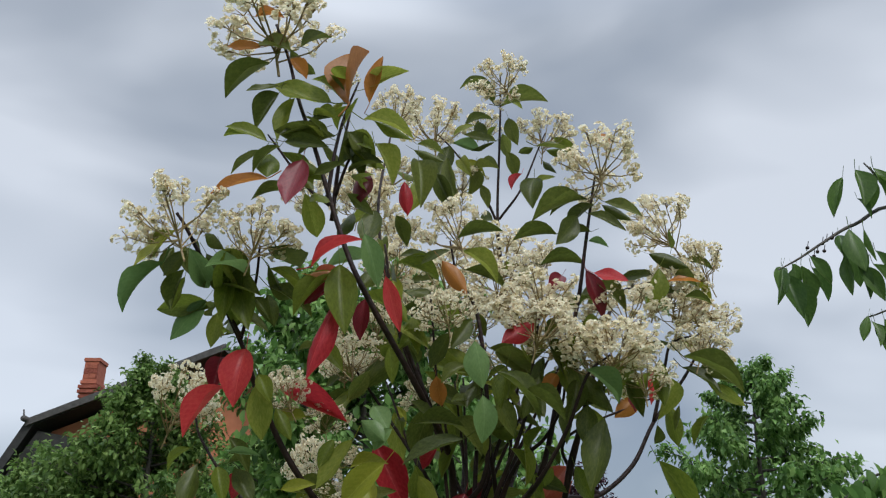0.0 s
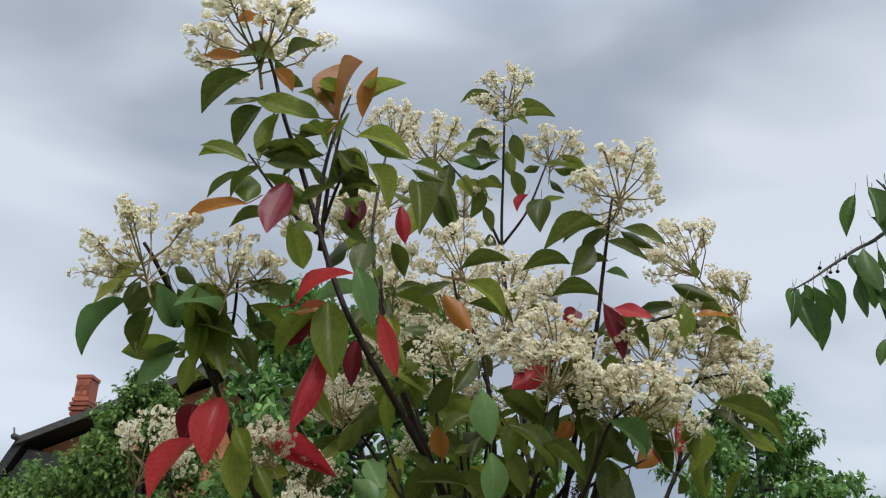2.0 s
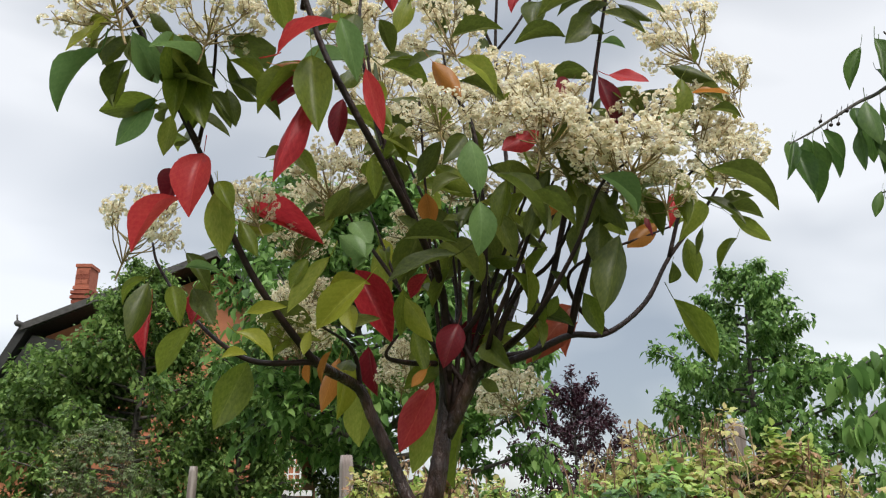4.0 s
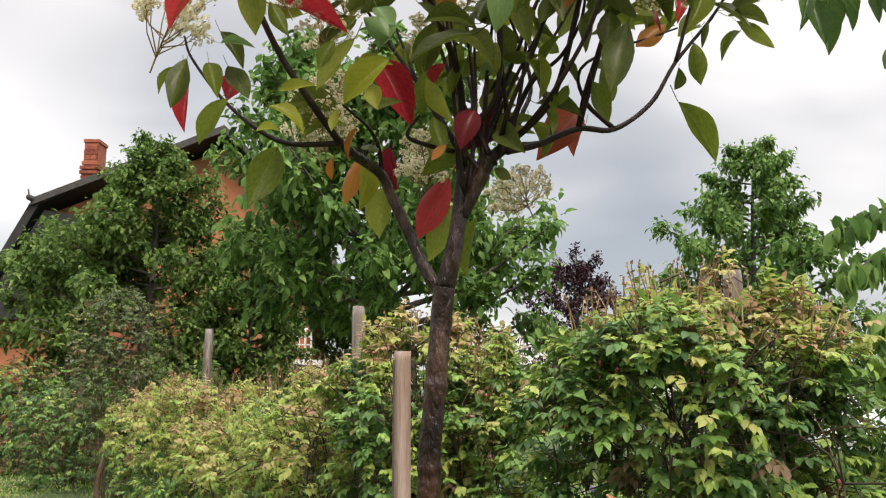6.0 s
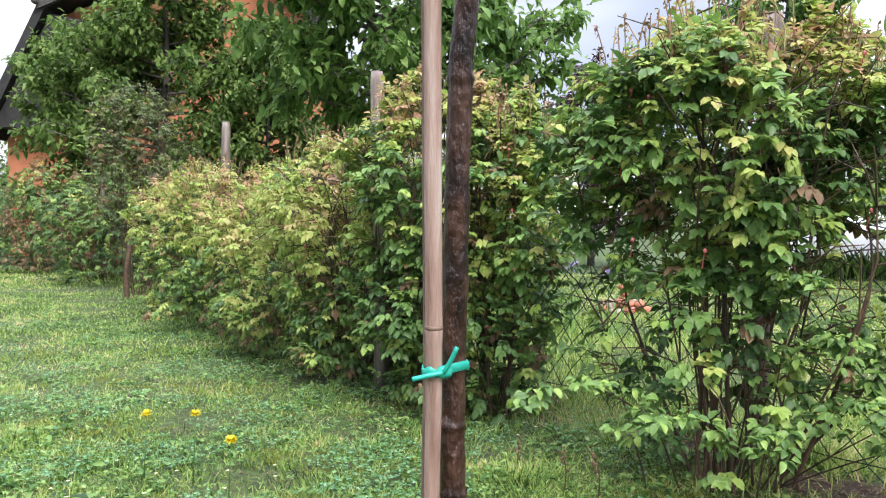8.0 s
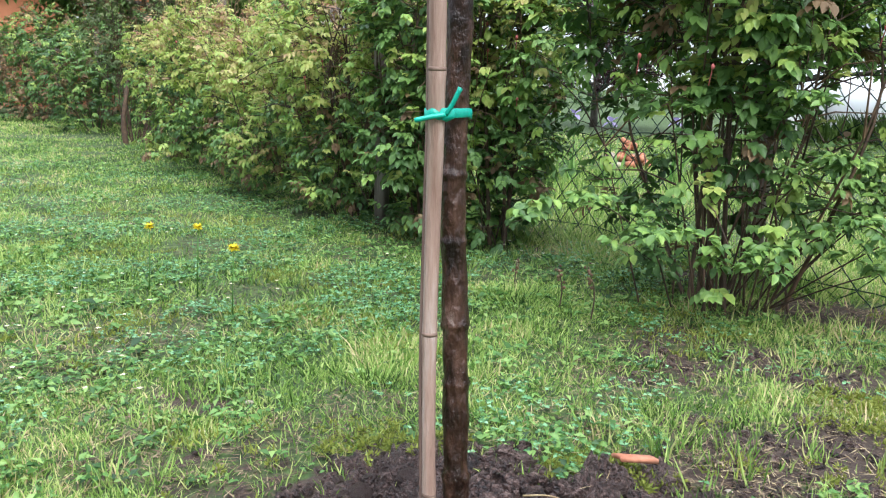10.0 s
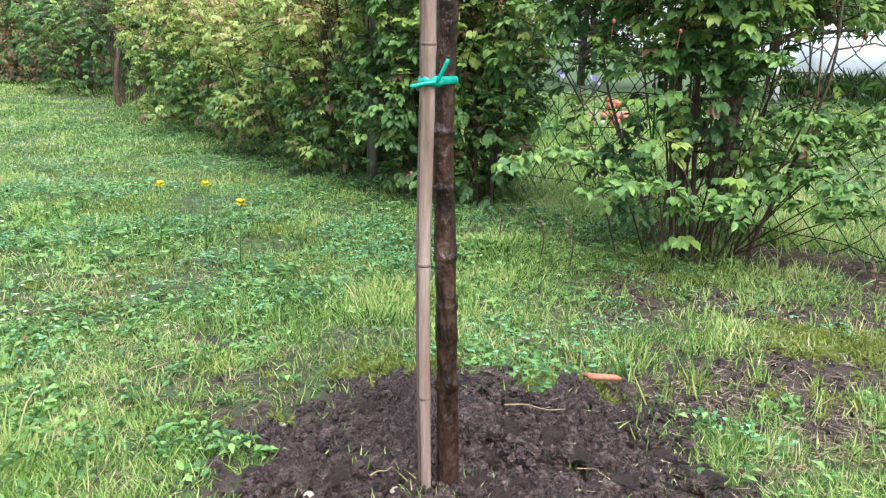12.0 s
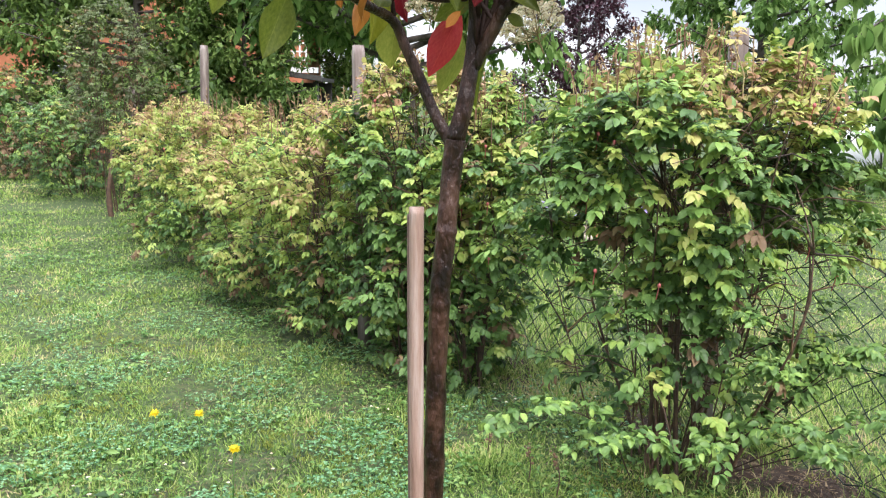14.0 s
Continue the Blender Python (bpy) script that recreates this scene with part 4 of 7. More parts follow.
build_shrub((-5.3, 12.5, 0), 1.0, 0.9, 1.5, 47, "dark green dense shrub in the hedge row", 0.06, 1400, 12, 0.15, 0.03)
build_shrub((-6.9, 14.8, 0), 1.2, 1.1, 1.9, 48, "dark green shrub with faded reddish tips", 0.065, 1300, 12, 0.12, 0.34)
build_shrub((-8.7, 17.4, 0), 1.4, 1.3, 1.6, 49, "dark green shrub at the hedge end", 0.08, 900, 12, 0.06, 0.04)
build_shrub((-10.8, 20.4, 0), 1.6, 1.5, 1.9, 50, "dark green shrub near the house", 0.1, 700, 12, 0.06, 0.04)


def add_old_stem(shrub):
    bm = bmesh.new()
    tube(bm, curve_points([(0.02, -0.42, -0.05), (0.0, -0.42, 0.25), (0.03, -0.4, 0.55), (0.05, -0.3, 0.95)], 5), [0.036 - 0.0011 * i for i in range(16)], 9)
    for v in bm.verts:
        v.co += Vector((noise.noise(v.co * 25), noise.noise(v.co * 25 + Vector((5, 0, 0))), 0)) * 0.012
    part("stem", bm, STEM_BROWN, shrub, "thick old brown stem")


add_old_stem(tall_shrub)


def add_low_branch(shrub, seed, *points):
    """A low arching branch with bright leaf sprays along its outer half."""
    rng = np.random.default_rng(seed)
    line = curve_points(points, 8)
    bm = bmesh.new()
    tube(bm, line, [0.0036 * (1 - 0.7 * i / (len(line) - 1)) for i in range(len(line))], 6, False)
    part("low_branch", bm, STEM_BROWN, shrub)
    P, W, U, S, T = [], [], [], [], []
    for i in range(len(line) // 3, len(line)):
        for k in range(2):
            a = rng.uniform(0, 6.28)
            d = Vector((math.cos(a) * 0.8, math.sin(a) * 0.8, 0.35))
            q = line[i] + d * rng.uniform(0.02, 0.06)
            side = d.cross(Vector((0, 0, 1))).normalized()
            droop = Vector((0, 0, -rng.uniform(0.1, 0.9)))
            for fan in (-1.1, -0.6, 0.0, 0.6, 1.1):
                fan += rng.normal() * 0.2
                P.append(q + (d * 0.02 + side * 0.012 * fan) * rng.uniform(0.3, 1.5)), W.append(d * math.cos(fan) + side * math.sin(fan) + droop + Vector(rng.normal(size=3)) * 0.25), U.append(Vector((0, -0.3, 1)) + Vector(rng.normal(size=3)) * 0.25), S.append(rng.uniform(0.028, 0.047)), T.append(0.3 + 0.34 * rng.uniform())
    v, f = scatter(NEAR_LEAF, P, W, U, S)
    arrays("leaf_spray", v, f, HEDGE_GREEN, shrub, kind="stuff", tones=T)


add_low_branch(rose_shrub, 1, (-0.2, -0.1, 0.02), (-0.35, -0.3, 0.3), (-0.6, -0.48, 0.46), (-0.85, -0.6, 0.4))
add_low_branch(rose_shrub, 2, (-0.1, -0.15, 0.02), (-0.15, -0.35, 0.22), (-0.3, -0.5, 0.36), (-0.5, -0.6, 0.34))
add_low_branch(rose_shrub, 4, (0.15, -0.1, 0.02), (0.3, -0.35, 0.25), (0.5, -0.5, 0.42), (0.72, -0.6, 0.45))
add_low_branch(rose_shrub, 5, (0.1, -0.1, 0.02), (0.15, -0.35, 0.3), (0.25, -0.55, 0.42), (0.35, -0.68, 0.34))
add_low_branch(rose_shrub, 6, (0.2, 0.0, 0.02), (0.35, -0.15, 0.3), (0.5, -0.2, 0.5), (0.6, -0.25, 0.62))
add_low_branch(rose_shrub, 7, (0.0, -0.1, 0.02), (0.05, -0.3, 0.25), (0.02, -0.45, 0.3), (-0.05, -0.55, 0.24))
add_low_branch(rose_shrub, 9, (0.2, -0.05, 0.05), (0.45, -0.1, 0.35), (0.7, -0.15, 0.5), (0.95, -0.2, 0.42))
add_low_branch(rose_shrub, 10, (0.15, 0.0, 0.1), (0.4, -0.2, 0.4), (0.62, -0.3, 0.62), (0.85, -0.35, 0.6))
add_low_branch(rose_shrub, 11, (0.15, -0.1, 0.02), (0.4, -0.3, 0.2), (0.6, -0.4, 0.26), (0.85, -0.45, 0.2))
add_low_branch(rose_shrub, 13, (0.0, -0.1, 0.1), (0.02, -0.3, 0.6), (0.06, -0.4, 0.8), (0.1, -0.48, 0.78))
add_low_branch(rose_shrub, 8, (0.05, -0.1, 0.3), (0.12, -0.3, 0.5), (0.2, -0.4, 0.6), (0.24, -0.45, 0.58))


# ---- grass, clover, moss and small ground things ----
def blade_template():
    v = np.array([(0, 0.5, 0), (0, -0.5, 0), (0.5, 0.4, 0.0), (0.5, -0.4, 0.0), (1.0, 0.0, -0.2)])
    return v, np.array([(0, 1, 3), (0, 3, 2), (2, 3, 4)])


SLIVER = (np.array([(0, 0.5, 0), (0, -0.5, 0), (1.0, 0.0, -0.12)]), np.array([(0, 1, 2)]))


def build_grass():
    rng = np.random.default_rng(9)
    P, W, S, D = [], [], [], []
    tufts = 135000
    d = 0.95 + (rng.uniform(0, 1, tufts) ** 1.75) * 15
    u = rng.uniform(-0.64, 0.64, tufts)
    # the lawn goes on beside and behind, more thinly
    rest = 9000
    ox, oy = rng.uniform(-7, 5, rest), rng.uniform(-5, 9, rest)
    for k in range(tufts + rest):
        if k < tufts:
            y = d[k]
            x = u[k] * (y + 0.35)
            if y > 3.5 and x < 0.1 and y > fence_y(x) + 0.5:
                continue
        else:
            x, y = ox[k - tufts], oy[k - tufts]
            if y > 0.9 and abs(x) < 0.64 * (y + 0.35):
                continue
        bare = soil_bare(x, y) if y < 6 else 0.3 * noise.noise((x * 1.3, y * 1.3, 7.0))
        fringe = y < 3 and 0 < soil_spread(x, y) < 0.3
        if bare > 0.25 and rng.uniform() < (0.8 if fringe else min(0.97, bare * 1.6)):
            continue
        if y < 7 and thatch(x, y) > 0 and rng.uniform() < 0.75:
            continue
        herb = noise.noise((x * 1.7, y * 1.7, 21.0)) + 0.45 * noise.noise((x * 5, y * 5, 3.0))
        if herb > 0.1 and rng.uniform() < 0.3:
            continue
        big = max(0.0, noise.noise((x * 2.3, y * 2.3, 11.0)) + 0.7 * noise.noise((x * 7, y * 7, 1.0)) + 0.2)
        near_fence = math.exp(-((y - fence_y(x) + 0.1) / 0.55) ** 2)
        h0 = (0.018 + 0.024 * big * big + 0.018 * rng.uniform()) * (1 + 2.3 * near_fence)
        wide = 0.014 + 0.03 * big + 0.009 * abs(y)
        for b in range(int((3 + 6 * big + 3 * rng.uniform()) * (0.8 if y < 5 else 0.5))):
            a, rr = rng.uniform(0, 6.28), rng.uniform() ** 0.6
            px, py = x + math.cos(a) * rr * wide, y + math.sin(a) * rr * wide
            lean = 0.15 + rr * rng.uniform(0.1, 1.6)
            P.append((px, py, ground_height(px, py) + (mound_height(px, py) if y < 3 else 0.0) - 0.004))
            W.append((math.cos(a) * lean + rng.normal() * 0.25, math.sin(a) * lean + rng.normal() * 0.25, 1.0))
            S.append(h0 * rng.uniform(0.5, 1.4))
            D.append((0.001 + 0.00095 * y + (0.003 if y > 6 else 0.0) if k < tufts else 0.012) * rng.uniform(0.6, 1.5))
    P, W = np.array(P), np.array(W)
    ups = unit(rng, len(P)) + np.array((0, -0.5, 0.5))
    S, D = np.array(S), np.array(D)
    close = P[:, 1] < 4.0
    v, f = scatter(blade_template(), P[close], W[close], ups[close], S[close], D[close])
    v2, f2 = scatter(SLIVER, P[~close], W[~close], ups[~close], S[~close], D[~close])
    v, f = np.concatenate([v, v2]), np.concatenate([f, f2 + len(v)])
    tagged(arrays("grass", v, f, GRASS), "damp uneven lawn grass with straw coloured blades", "grass", kind="stuff")


def build_tufts():
    """Loose tufts of long thin blades standing out of the shorter lawn and the bare soil."""
    rng = np.random.default_rng(71)
    P, W, S, D = [], [], [], []
    made = 0
    while made < 270:
        y = 1.6 + rng.uniform() ** 1.3 * 3.6
        x = rng.uniform(-0.6, 0.62) * (y + 0.3)
        if y > fence_y(x) or mound_height(x, y) > 0.004 or noise.noise((x * 1.5, y * 1.5, 81.0)) + rng.normal() * 0.2 + (0.2 if x > 0.25 else -0.1) < 0.0:
            continue
        made += 1
        high = rng.uniform(0.04, 0.1)
        for b in range(int(rng.integers(7, 17))):
            a = rng.uniform(0, 6.28)
            px, py = x + rng.normal() * 0.016, y + rng.normal() * 0.016
            lean = rng.uniform(0.05, 0.7)
            P.append((px, py, ground_height(px, py) - 0.004)), W.append((math.cos(a) * lean, math.sin(a) * lean, 1.0))
            S.append(high * rng.uniform(0.5, 1.2)), D.append(rng.uniform(0.0025, 0.005))
    v, f = scatter(blade_template(), P, W, unit(rng, len(P)) + np.array((0, -0.6, 0.3)), S, D)
    tagged(arrays("grass_tufts", v, f, GRASS), "loose tufts of long fresh green grass blades", "tall grass", kind="stuff")


def build_meadow():
    """Rank grass and sword-shaped leaves growing beyond the fence."""
    rng = np.random.default_rng(23)
    P, W, S, D = [], [], [], []
    while len(P) < 14000:
        x, y = rng.uniform(-0.2, 2.6), rng.uniform(3.0, 9.0)
        if y < fence_y(x) + 0.25 or x > 0.62 * y or noise.noise((x * 1.6, y * 1.6, 17.0)) + rng.normal() * 0.25 < 0.0:
            continue
        high = 0.07 + 0.16 * max(0.0, noise.noise((x * 0.8, y * 0.8, 27.0)) + 0.3) * max(0.0, 1 - x / 1.2)
        for b in range(4):
            P.append((x + rng.normal() * 0.03, y + rng.normal() * 0.03, -0.01))
            W.append((rng.normal() * 0.3, rng.normal() * 0.3, 1.0)), S.append(high * rng.uniform(0.5, 1.5)), D.append(rng.uniform(0.003, 0.007))
    v, f = scatter(blade_template(), P, W, unit(rng, len(P)) + np.array((0, -0.5, 0.3)), S, D)
    tagged(arrays("meadow_grass", v, f, GRASS), "rank uncut grass growing beyond the wire fence", "tall grass", kind="stuff")


def build_iris(x, y, h):
    iris = thing("iris", (x, y, 0), "lilac iris in flower among sword-shaped leaves", "iris", "irises beyond the fence")
    rng = np.random.default_rng(int(x * 100) + int(y * 10))
    n = 12
    v, f = scatter(blade_template(), np.concatenate([rng.normal(size=(n, 2)) * 0.04, np.zeros((n, 1)) - 0.01], 1), np.concatenate([rng.normal(size=(n, 2)) * 0.2, np.ones((n, 1))], 1), unit(rng, n) + np.array((0, -0.6, 0)), rng.uniform(0.5, 0.9, n) * h, [0.028] * n)
    arrays("sword_leaves", v, f, HERB, iris)
    bm = bmesh.new()
    tube(bm, [(0, 0, -0.02), (0.01, 0, h * 0.5), (0, 0, h)], [0.006, 0.005, 0.004], 6)
    part("stalk", bm, HERB, iris)
    a = np.arange(6) * 1.047
    up = np.where(np.arange(6) % 2 == 0, 0.9, -0.35)
    v, f = scatter(SMALL_LEAF, np.tile((0, 0, h), (6, 1)), np.stack([np.cos(a), np.sin(a), up], 1), np.tile((0, 0, 1.0), (6, 1)) + unit(rng, 6) * 0.2, [0.085] * 6)
    arrays("petals", v, f, LILAC, iris, "pale lilac petals")


def build_weeds():
    """Small broad-leaved herbs: rosettes and loose upright sprigs between the grass."""
    rng = np.random.default_rng(19)
    P, W, U, S = [], [], [], []
    n = 0
    while n < 5200:
        y = 1.2 + rng.uniform() ** 1.6 * 9
        x = rng.uniform(-0.63, 0.63) * (y + 0.3)
        if soil_bare(x, y) > 0.3 or y > fence_y(x) or noise.noise((x * 1.9, y * 1.9, 33.0)) + rng.normal() * 0.2 < (0.08 if y < 2.0 else 0.0):
            continue
        n += 1
        size = rng.uniform(0.012, 0.032) if rng.uniform() < 0.93 else rng.uniform(0.03, 0.055)
        if y < 2.6:
            size = min(size, 0.026)
        z = ground_height(x, y) + rng.uniform(0.004, 0.035)
        for j in range(int(rng.integers(4, 9))):
            a = rng.uniform(0, 6.28)
            P.append((x + rng.normal() * 0.012, y + rng.normal() * 0.012, z)), W.append((math.cos(a), math.sin(a), rng.uniform(0.0, 0.9)))
            U.append((rng.normal() * 0.4, rng.normal() * 0.4, 1)), S.append(size * rng.uniform(0.6, 1.3))
    v, f = scatter(leaf_template(0.5, 0.25, 0.35, 2), P, W, U, S)
    tagged(arrays("broadleaf_weeds", v, f, HERB), "broad leaved weeds growing through the lawn", "weeds", kind="stuff")


def build_clover():
    rng = np.random.default_rng(10)
    P, W, U, S = [], [], [], []
    for k in range(52000):
        y = 1.3 + (rng.uniform() ** 1.5) * 6.5
        x = rng.uniform(-0.62, 0.62) * (y + 0.3)
        if noise.noise((x * 1.7, y * 1.7, 21.0)) + 0.45 * noise.noise((x * 5, y * 5, 3.0)) < 0.08 or soil_bare(x, y) > 0.4 or y > fence_y(x) - 0.2 or (y < 3.0 and rng.uniform() < 0.75) or (y < 1.9 and x < -0.3):
            continue
        h = ground_height(x, y) + rng.uniform(0.015, 0.055)
        a0 = rng.uniform(0, 6.28)
        for j in range(3):
            a = a0 + 2.09 * j
            P.append((x, y, h)), W.append((math.cos(a), math.sin(a), rng.uniform(-0.1, 0.35)))
            U.append((rng.normal() * 0.2, rng.normal() * 0.2, 1)), S.append(rng.uniform(0.007, 0.015))
    v, f = scatter(leaf_template(0.95, 0.15, 0.1, 2), P, W, U, S)
    tagged(arrays("clover", v, f, CLOVER), "bluish green clover patches in the lawn", "clover", kind="stuff")


def build_moss():
    rng = np.random.default_rng(12)
    P, W, S = [], [], []
    for cx, cy, n in ((-0.16, 2.06, 40), (-0.22, 2.0, 20), (1.06, 2.44, 45), (1.18, 2.4, 45), (1.3, 2.3, 40), (1.0, 2.25, 25), (1.2, 2.1, 20), (0.3, 1.92, 14), (-0.45, 1.75, 8), (0.85, 1.9, 10)):
        for i in range(n):
            px, py = cx + rng.normal() * 0.085, cy + rng.normal() * 0.06
            z = ground_height(px, py) + mound_height(px, py)
            dome = rng.uniform(0.006, 0.024)
            for j in range(26):
                w = unit(rng, 1)[0]
                P.append((px + w[0] * 0.009, py + w[1] * 0.009, z + dome + w[2] * 0.006)), W.append(w + np.array((0, 0, 0.5))), S.append(rng.uniform(0.007, 0.016))
    left = 900
    while left:
        y = 1.8 + rng.uniform() ** 1.4 * 5
        x = rng.uniform(-0.6, 0.6) * (y + 0.3)
        if y > fence_y(x) or noise.noise((x * 2.1, y * 2.1, 61.0)) + 0.5 * noise.noise((x * 6, y * 6, 62.0)) < 0.28:
            continue
        left -= 1
        for j in range(9):
            P.append((x + rng.normal() * 0.02, y + rng.normal() * 0.02, ground_height(x, y) + 0.012)), W.append(unit(rng, 1)[0] * 0.8 + np.array((0, 0, 0.9))), S.append(rng.uniform(0.014, 0.03))
    v, f = scatter(blade_template(), P, W, unit(rng, len(P)) + np.array((0, 0, 0.2)), S, [0.0045] * len(P))
    tagged(arrays("moss_tufts", v, f, MOSS), "yellow-green moss and stonecrop tufts on bare soil", "moss", kind="stuff")


def cell(x, y):
    """A rounded crumb: 1 at its middle, 0 between crumbs."""
    near = noise.voronoi((x, y, 0.0))[0]
    return 1 - min(1.0, near[0] / max(0.05, near[1])) ** 1.5


def build_mound():
    verts, faces = [], []
    n, m = 270, 260
    for j in range(m + 1):
        for i in range(n + 1):
            x, y = -0.62 + 1.36 * i / n, 0.9 + 1.36 * j / m
            h = mound_height(x, y)
            if h <= 0:
                z = -0.03
            else:
                rough = 0.6 + 1.6 * noise.noise((x * 6, y * 6, 5.0)) + 0.5 * noise.noise((x * 17, y * 17, 6.0))
                crumbs = 0.017 * cell(x * 17 + noise.noise((x * 9, y * 9, 2.0)), y * 17 + noise.noise((x * 9, y * 9, 8.0))) + 0.019 * cell(x * 42 + noise.noise((x * 20, y * 20, 3.0)), y * 42) + 0.014 * cell(x * 90, y * 90)
                z = h - 0.022 + min(1, h * 60) * (crumbs * max(0.15, 0.6 + rough) + 0.03 * noise.noise((x * 8, y * 8, 1.0)))
            verts.append((x, y, ground_height(x, y) + z))
    w = n + 1
    faces = [(j * w + i, j * w + i + 1, (j + 1) * w + i + 1, (j + 1) * w + i) for j in range(m) for i in range(n)]
    mound = arrays("soil_mound", verts, faces, SOIL)
    tagged(mound, "freshly dug mound of dark wet soil round the trunk", "soil mound", kind="structure")
    # clods
    rng = np.random.default_rng(14)
    bm = bmesh.new()
    bmesh.ops.create_icosphere(bm, subdivisions=1, radius=1.0)
    for v in bm.verts:
        v.co *= 1 + 0.6 * noise.noise(v.co * 1.7)
    tv = np.array([v.co[:] for v in bm.verts])
    tf = np.array([[v.index for v in f.verts] for f in bm.faces])
    bm.free()
    P, S = [], []
    while len(P) < 5200:
        if rng.uniform() < 0.55:
            x, y = 0.06 + rng.normal() * 0.3, 1.6 + rng.normal() * 0.25
        else:
            x, y = rng.uniform(0.35, 1.7), rng.uniform(1.5, 3.0)
        if soil_bare(x, y) < (0.55 if x < 0.5 else 0.32) and (rng.uniform() > 0.06 or y > 2.3 or x < -0.8):
            continue
        P.append((x, y, ground_height(x, y) + mound_height(x, y)))
        S.append(0.002 + 0.02 * rng.uniform() ** 3.5)
    v, f = scatter((tv, tf), P, unit(rng, len(P)), unit(rng, len(P)), S)
    clods = arrays("soil_clods", v, f, SOIL)
    clods.data.polygons.foreach_set("use_smooth", [False] * len(clods.data.polygons))
    tagged(clods, "loose dark crumbs and clods of soil", "soil", kind="stuff")
    # the larger clods that lie on the mound, one by one
    shapes = []
    for k in range(5):
        bm = bmesh.new()
        bmesh.ops.create_icosphere(bm, subdivisions=2, radius=1.0)
        for v in bm.verts:
            v.co *= 1 + 0.45 * noise.noise(v.co * 1.4 + Vector((k * 7, 0, 0))) + 0.4 * noise.noise(v.co * 3.5 + Vector((0, k * 5, 0)))
            v.co.z *= 0.7
        mesh = bpy.data.meshes.new("clod")
        bm.to_mesh(mesh)
        bm.free()
        mesh.materials.append(SOIL)
        shapes.append(mesh)
    made = 0
    while made < 230:
        x, y = 0.06 + rng.normal() * 0.32, 1.58 + rng.normal() * 0.2
        if soil_spread(x, y) < 0.06 or math.hypot(x + 0.03, y - 1.5) < 0.05:
            continue
        made += 1
        r = 0.005 + 0.013 * rng.uniform() ** 2.5
        ob = new("clod", shapes[made % 5])
        ob.parent = mound
        ob.matrix_local = pose(x, y, ground_height(x, y) + mound_height(x, y) + r * 0.25, rng.uniform(-25, 25), rng.uniform(-25, 25), rng.uniform(0, 360)) @ Matrix.Diagonal((r * rng.uniform(0.8, 1.4), r, r * rng.uniform(0.8, 1.2), 1))
    for x, y, r in ((0.25, 1.57, 0.024), (0.33, 1.5, 0.026), (0.42, 1.6, 0.026), (0.5, 1.52, 0.026), (0.05, 1.49, 0.022), (0.2, 1.62, 0.026), (-0.22, 1.5, 0.026), (-0.38, 1.5, 0.022), (-0.2, 1.8, 0.024), (-0.1, 1.83, 0.026)):
        ob = new("clod", shapes[int(r * 1000) % 5])
        ob.parent = mound
        ob.matrix_local = pose(x, y, ground_height(x, y) + mound_height(x, y) + r * 0.2, 0, 0, x * 400) @ Matrix.Diagonal((r * 1.3, r, r * 0.8, 1))


def build_straw():
    rng = np.random.default_rng(15)
    P, W, S = [], [], []
    while len(P) < 9000:
        y = 1.2 + rng.uniform() ** 1.3 * 5.0
        x = rng.uniform(-0.6, 0.62) * (y + 0.3)
        if x < 0.2 and noise.noise((x * 1.5, y * 1.5, 41.0)) < 0.1:
            continue
        if mound_height(x, y) > 0 and rng.uniform() < 0.9:
            continue
        P.append((x, y, ground_height(x, y) + mound_height(x, y) + 0.012))
        a = rng.uniform(0, 6.28)
        W.append((math.cos(a), math.sin(a), rng.uniform(-0.05, 0.35))), S.append(rng.uniform(0.015, 0.055))
    v, f = scatter(SLIVER, P, W, unit(rng, len(P)) * 0.3 + np.array((0, 0, 1)), S, [0.0025] * len(P))
    tagged(arrays("dry_grass_bits", v, f, STRAW), "scattered dry straw and dead grass bits", "straw", kind="stuff")


def build_thatch():
    """Dead grass of the worn patches, and leaf litter under the hedge."""
    rng = np.random.default_rng(16)
    P, W, S, D = [], [], [], []
    tries = 0
    while len(P) < 28000 and tries < 280000:
        tries += 1
        y = 1.3 + rng.uniform() ** 1.4 * 6
        x = rng.uniform(-0.62, 0.62) * (y + 0.3)
        under = math.exp(-((y - fence_y(x) + 0.3) / 0.4) ** 2)
        if mound_height(x, y) > 0 or (thatch(x, y) < rng.uniform(-0.1, 0.25) and rng.uniform() > under * 0.8):
            continue
        P.append((x, y, ground_height(x, y) + rng.uniform(0.002, 0.018)))
        a = rng.uniform(0, 6.28)
        W.append((math.cos(a), math.sin(a), rng.uniform(-0.05, 0.5)))
        S.append(rng.uniform(0.012, 0.038)), D.append(rng.uniform(0.002, 0.0045) * (1 + 2.8 * under * rng.uniform()))
    v, f = scatter(SLIVER, P, W, unit(rng, len(P)) * 0.4 + np.array((0, 0, 1)), S, D)
    tagged(arrays("dead_thatch", v, f, THATCH), "reddish brown dead grass and litter in worn lawn patches", "dead grass", kind="stuff")


def build_stone(x, y, r, label, material, flat=0.6):
    bm = bmesh.new()
    bmesh.ops.create_icosphere(bm, subdivisions=2, radius=r)
    for v in bm.verts:
        v.co *= 1 + 0.3 * noise.noise(v.co * 60 + Vector((x * 9, y * 9, 0)))
        v.co.z *= flat
    ob = part("stone", bm, material)
    ob.location = (x, y, ground_height(x, y) + mound_height(x, y) + r * flat * 0.2)
    return tagged(ob, label, "stone", "stones on the soil")


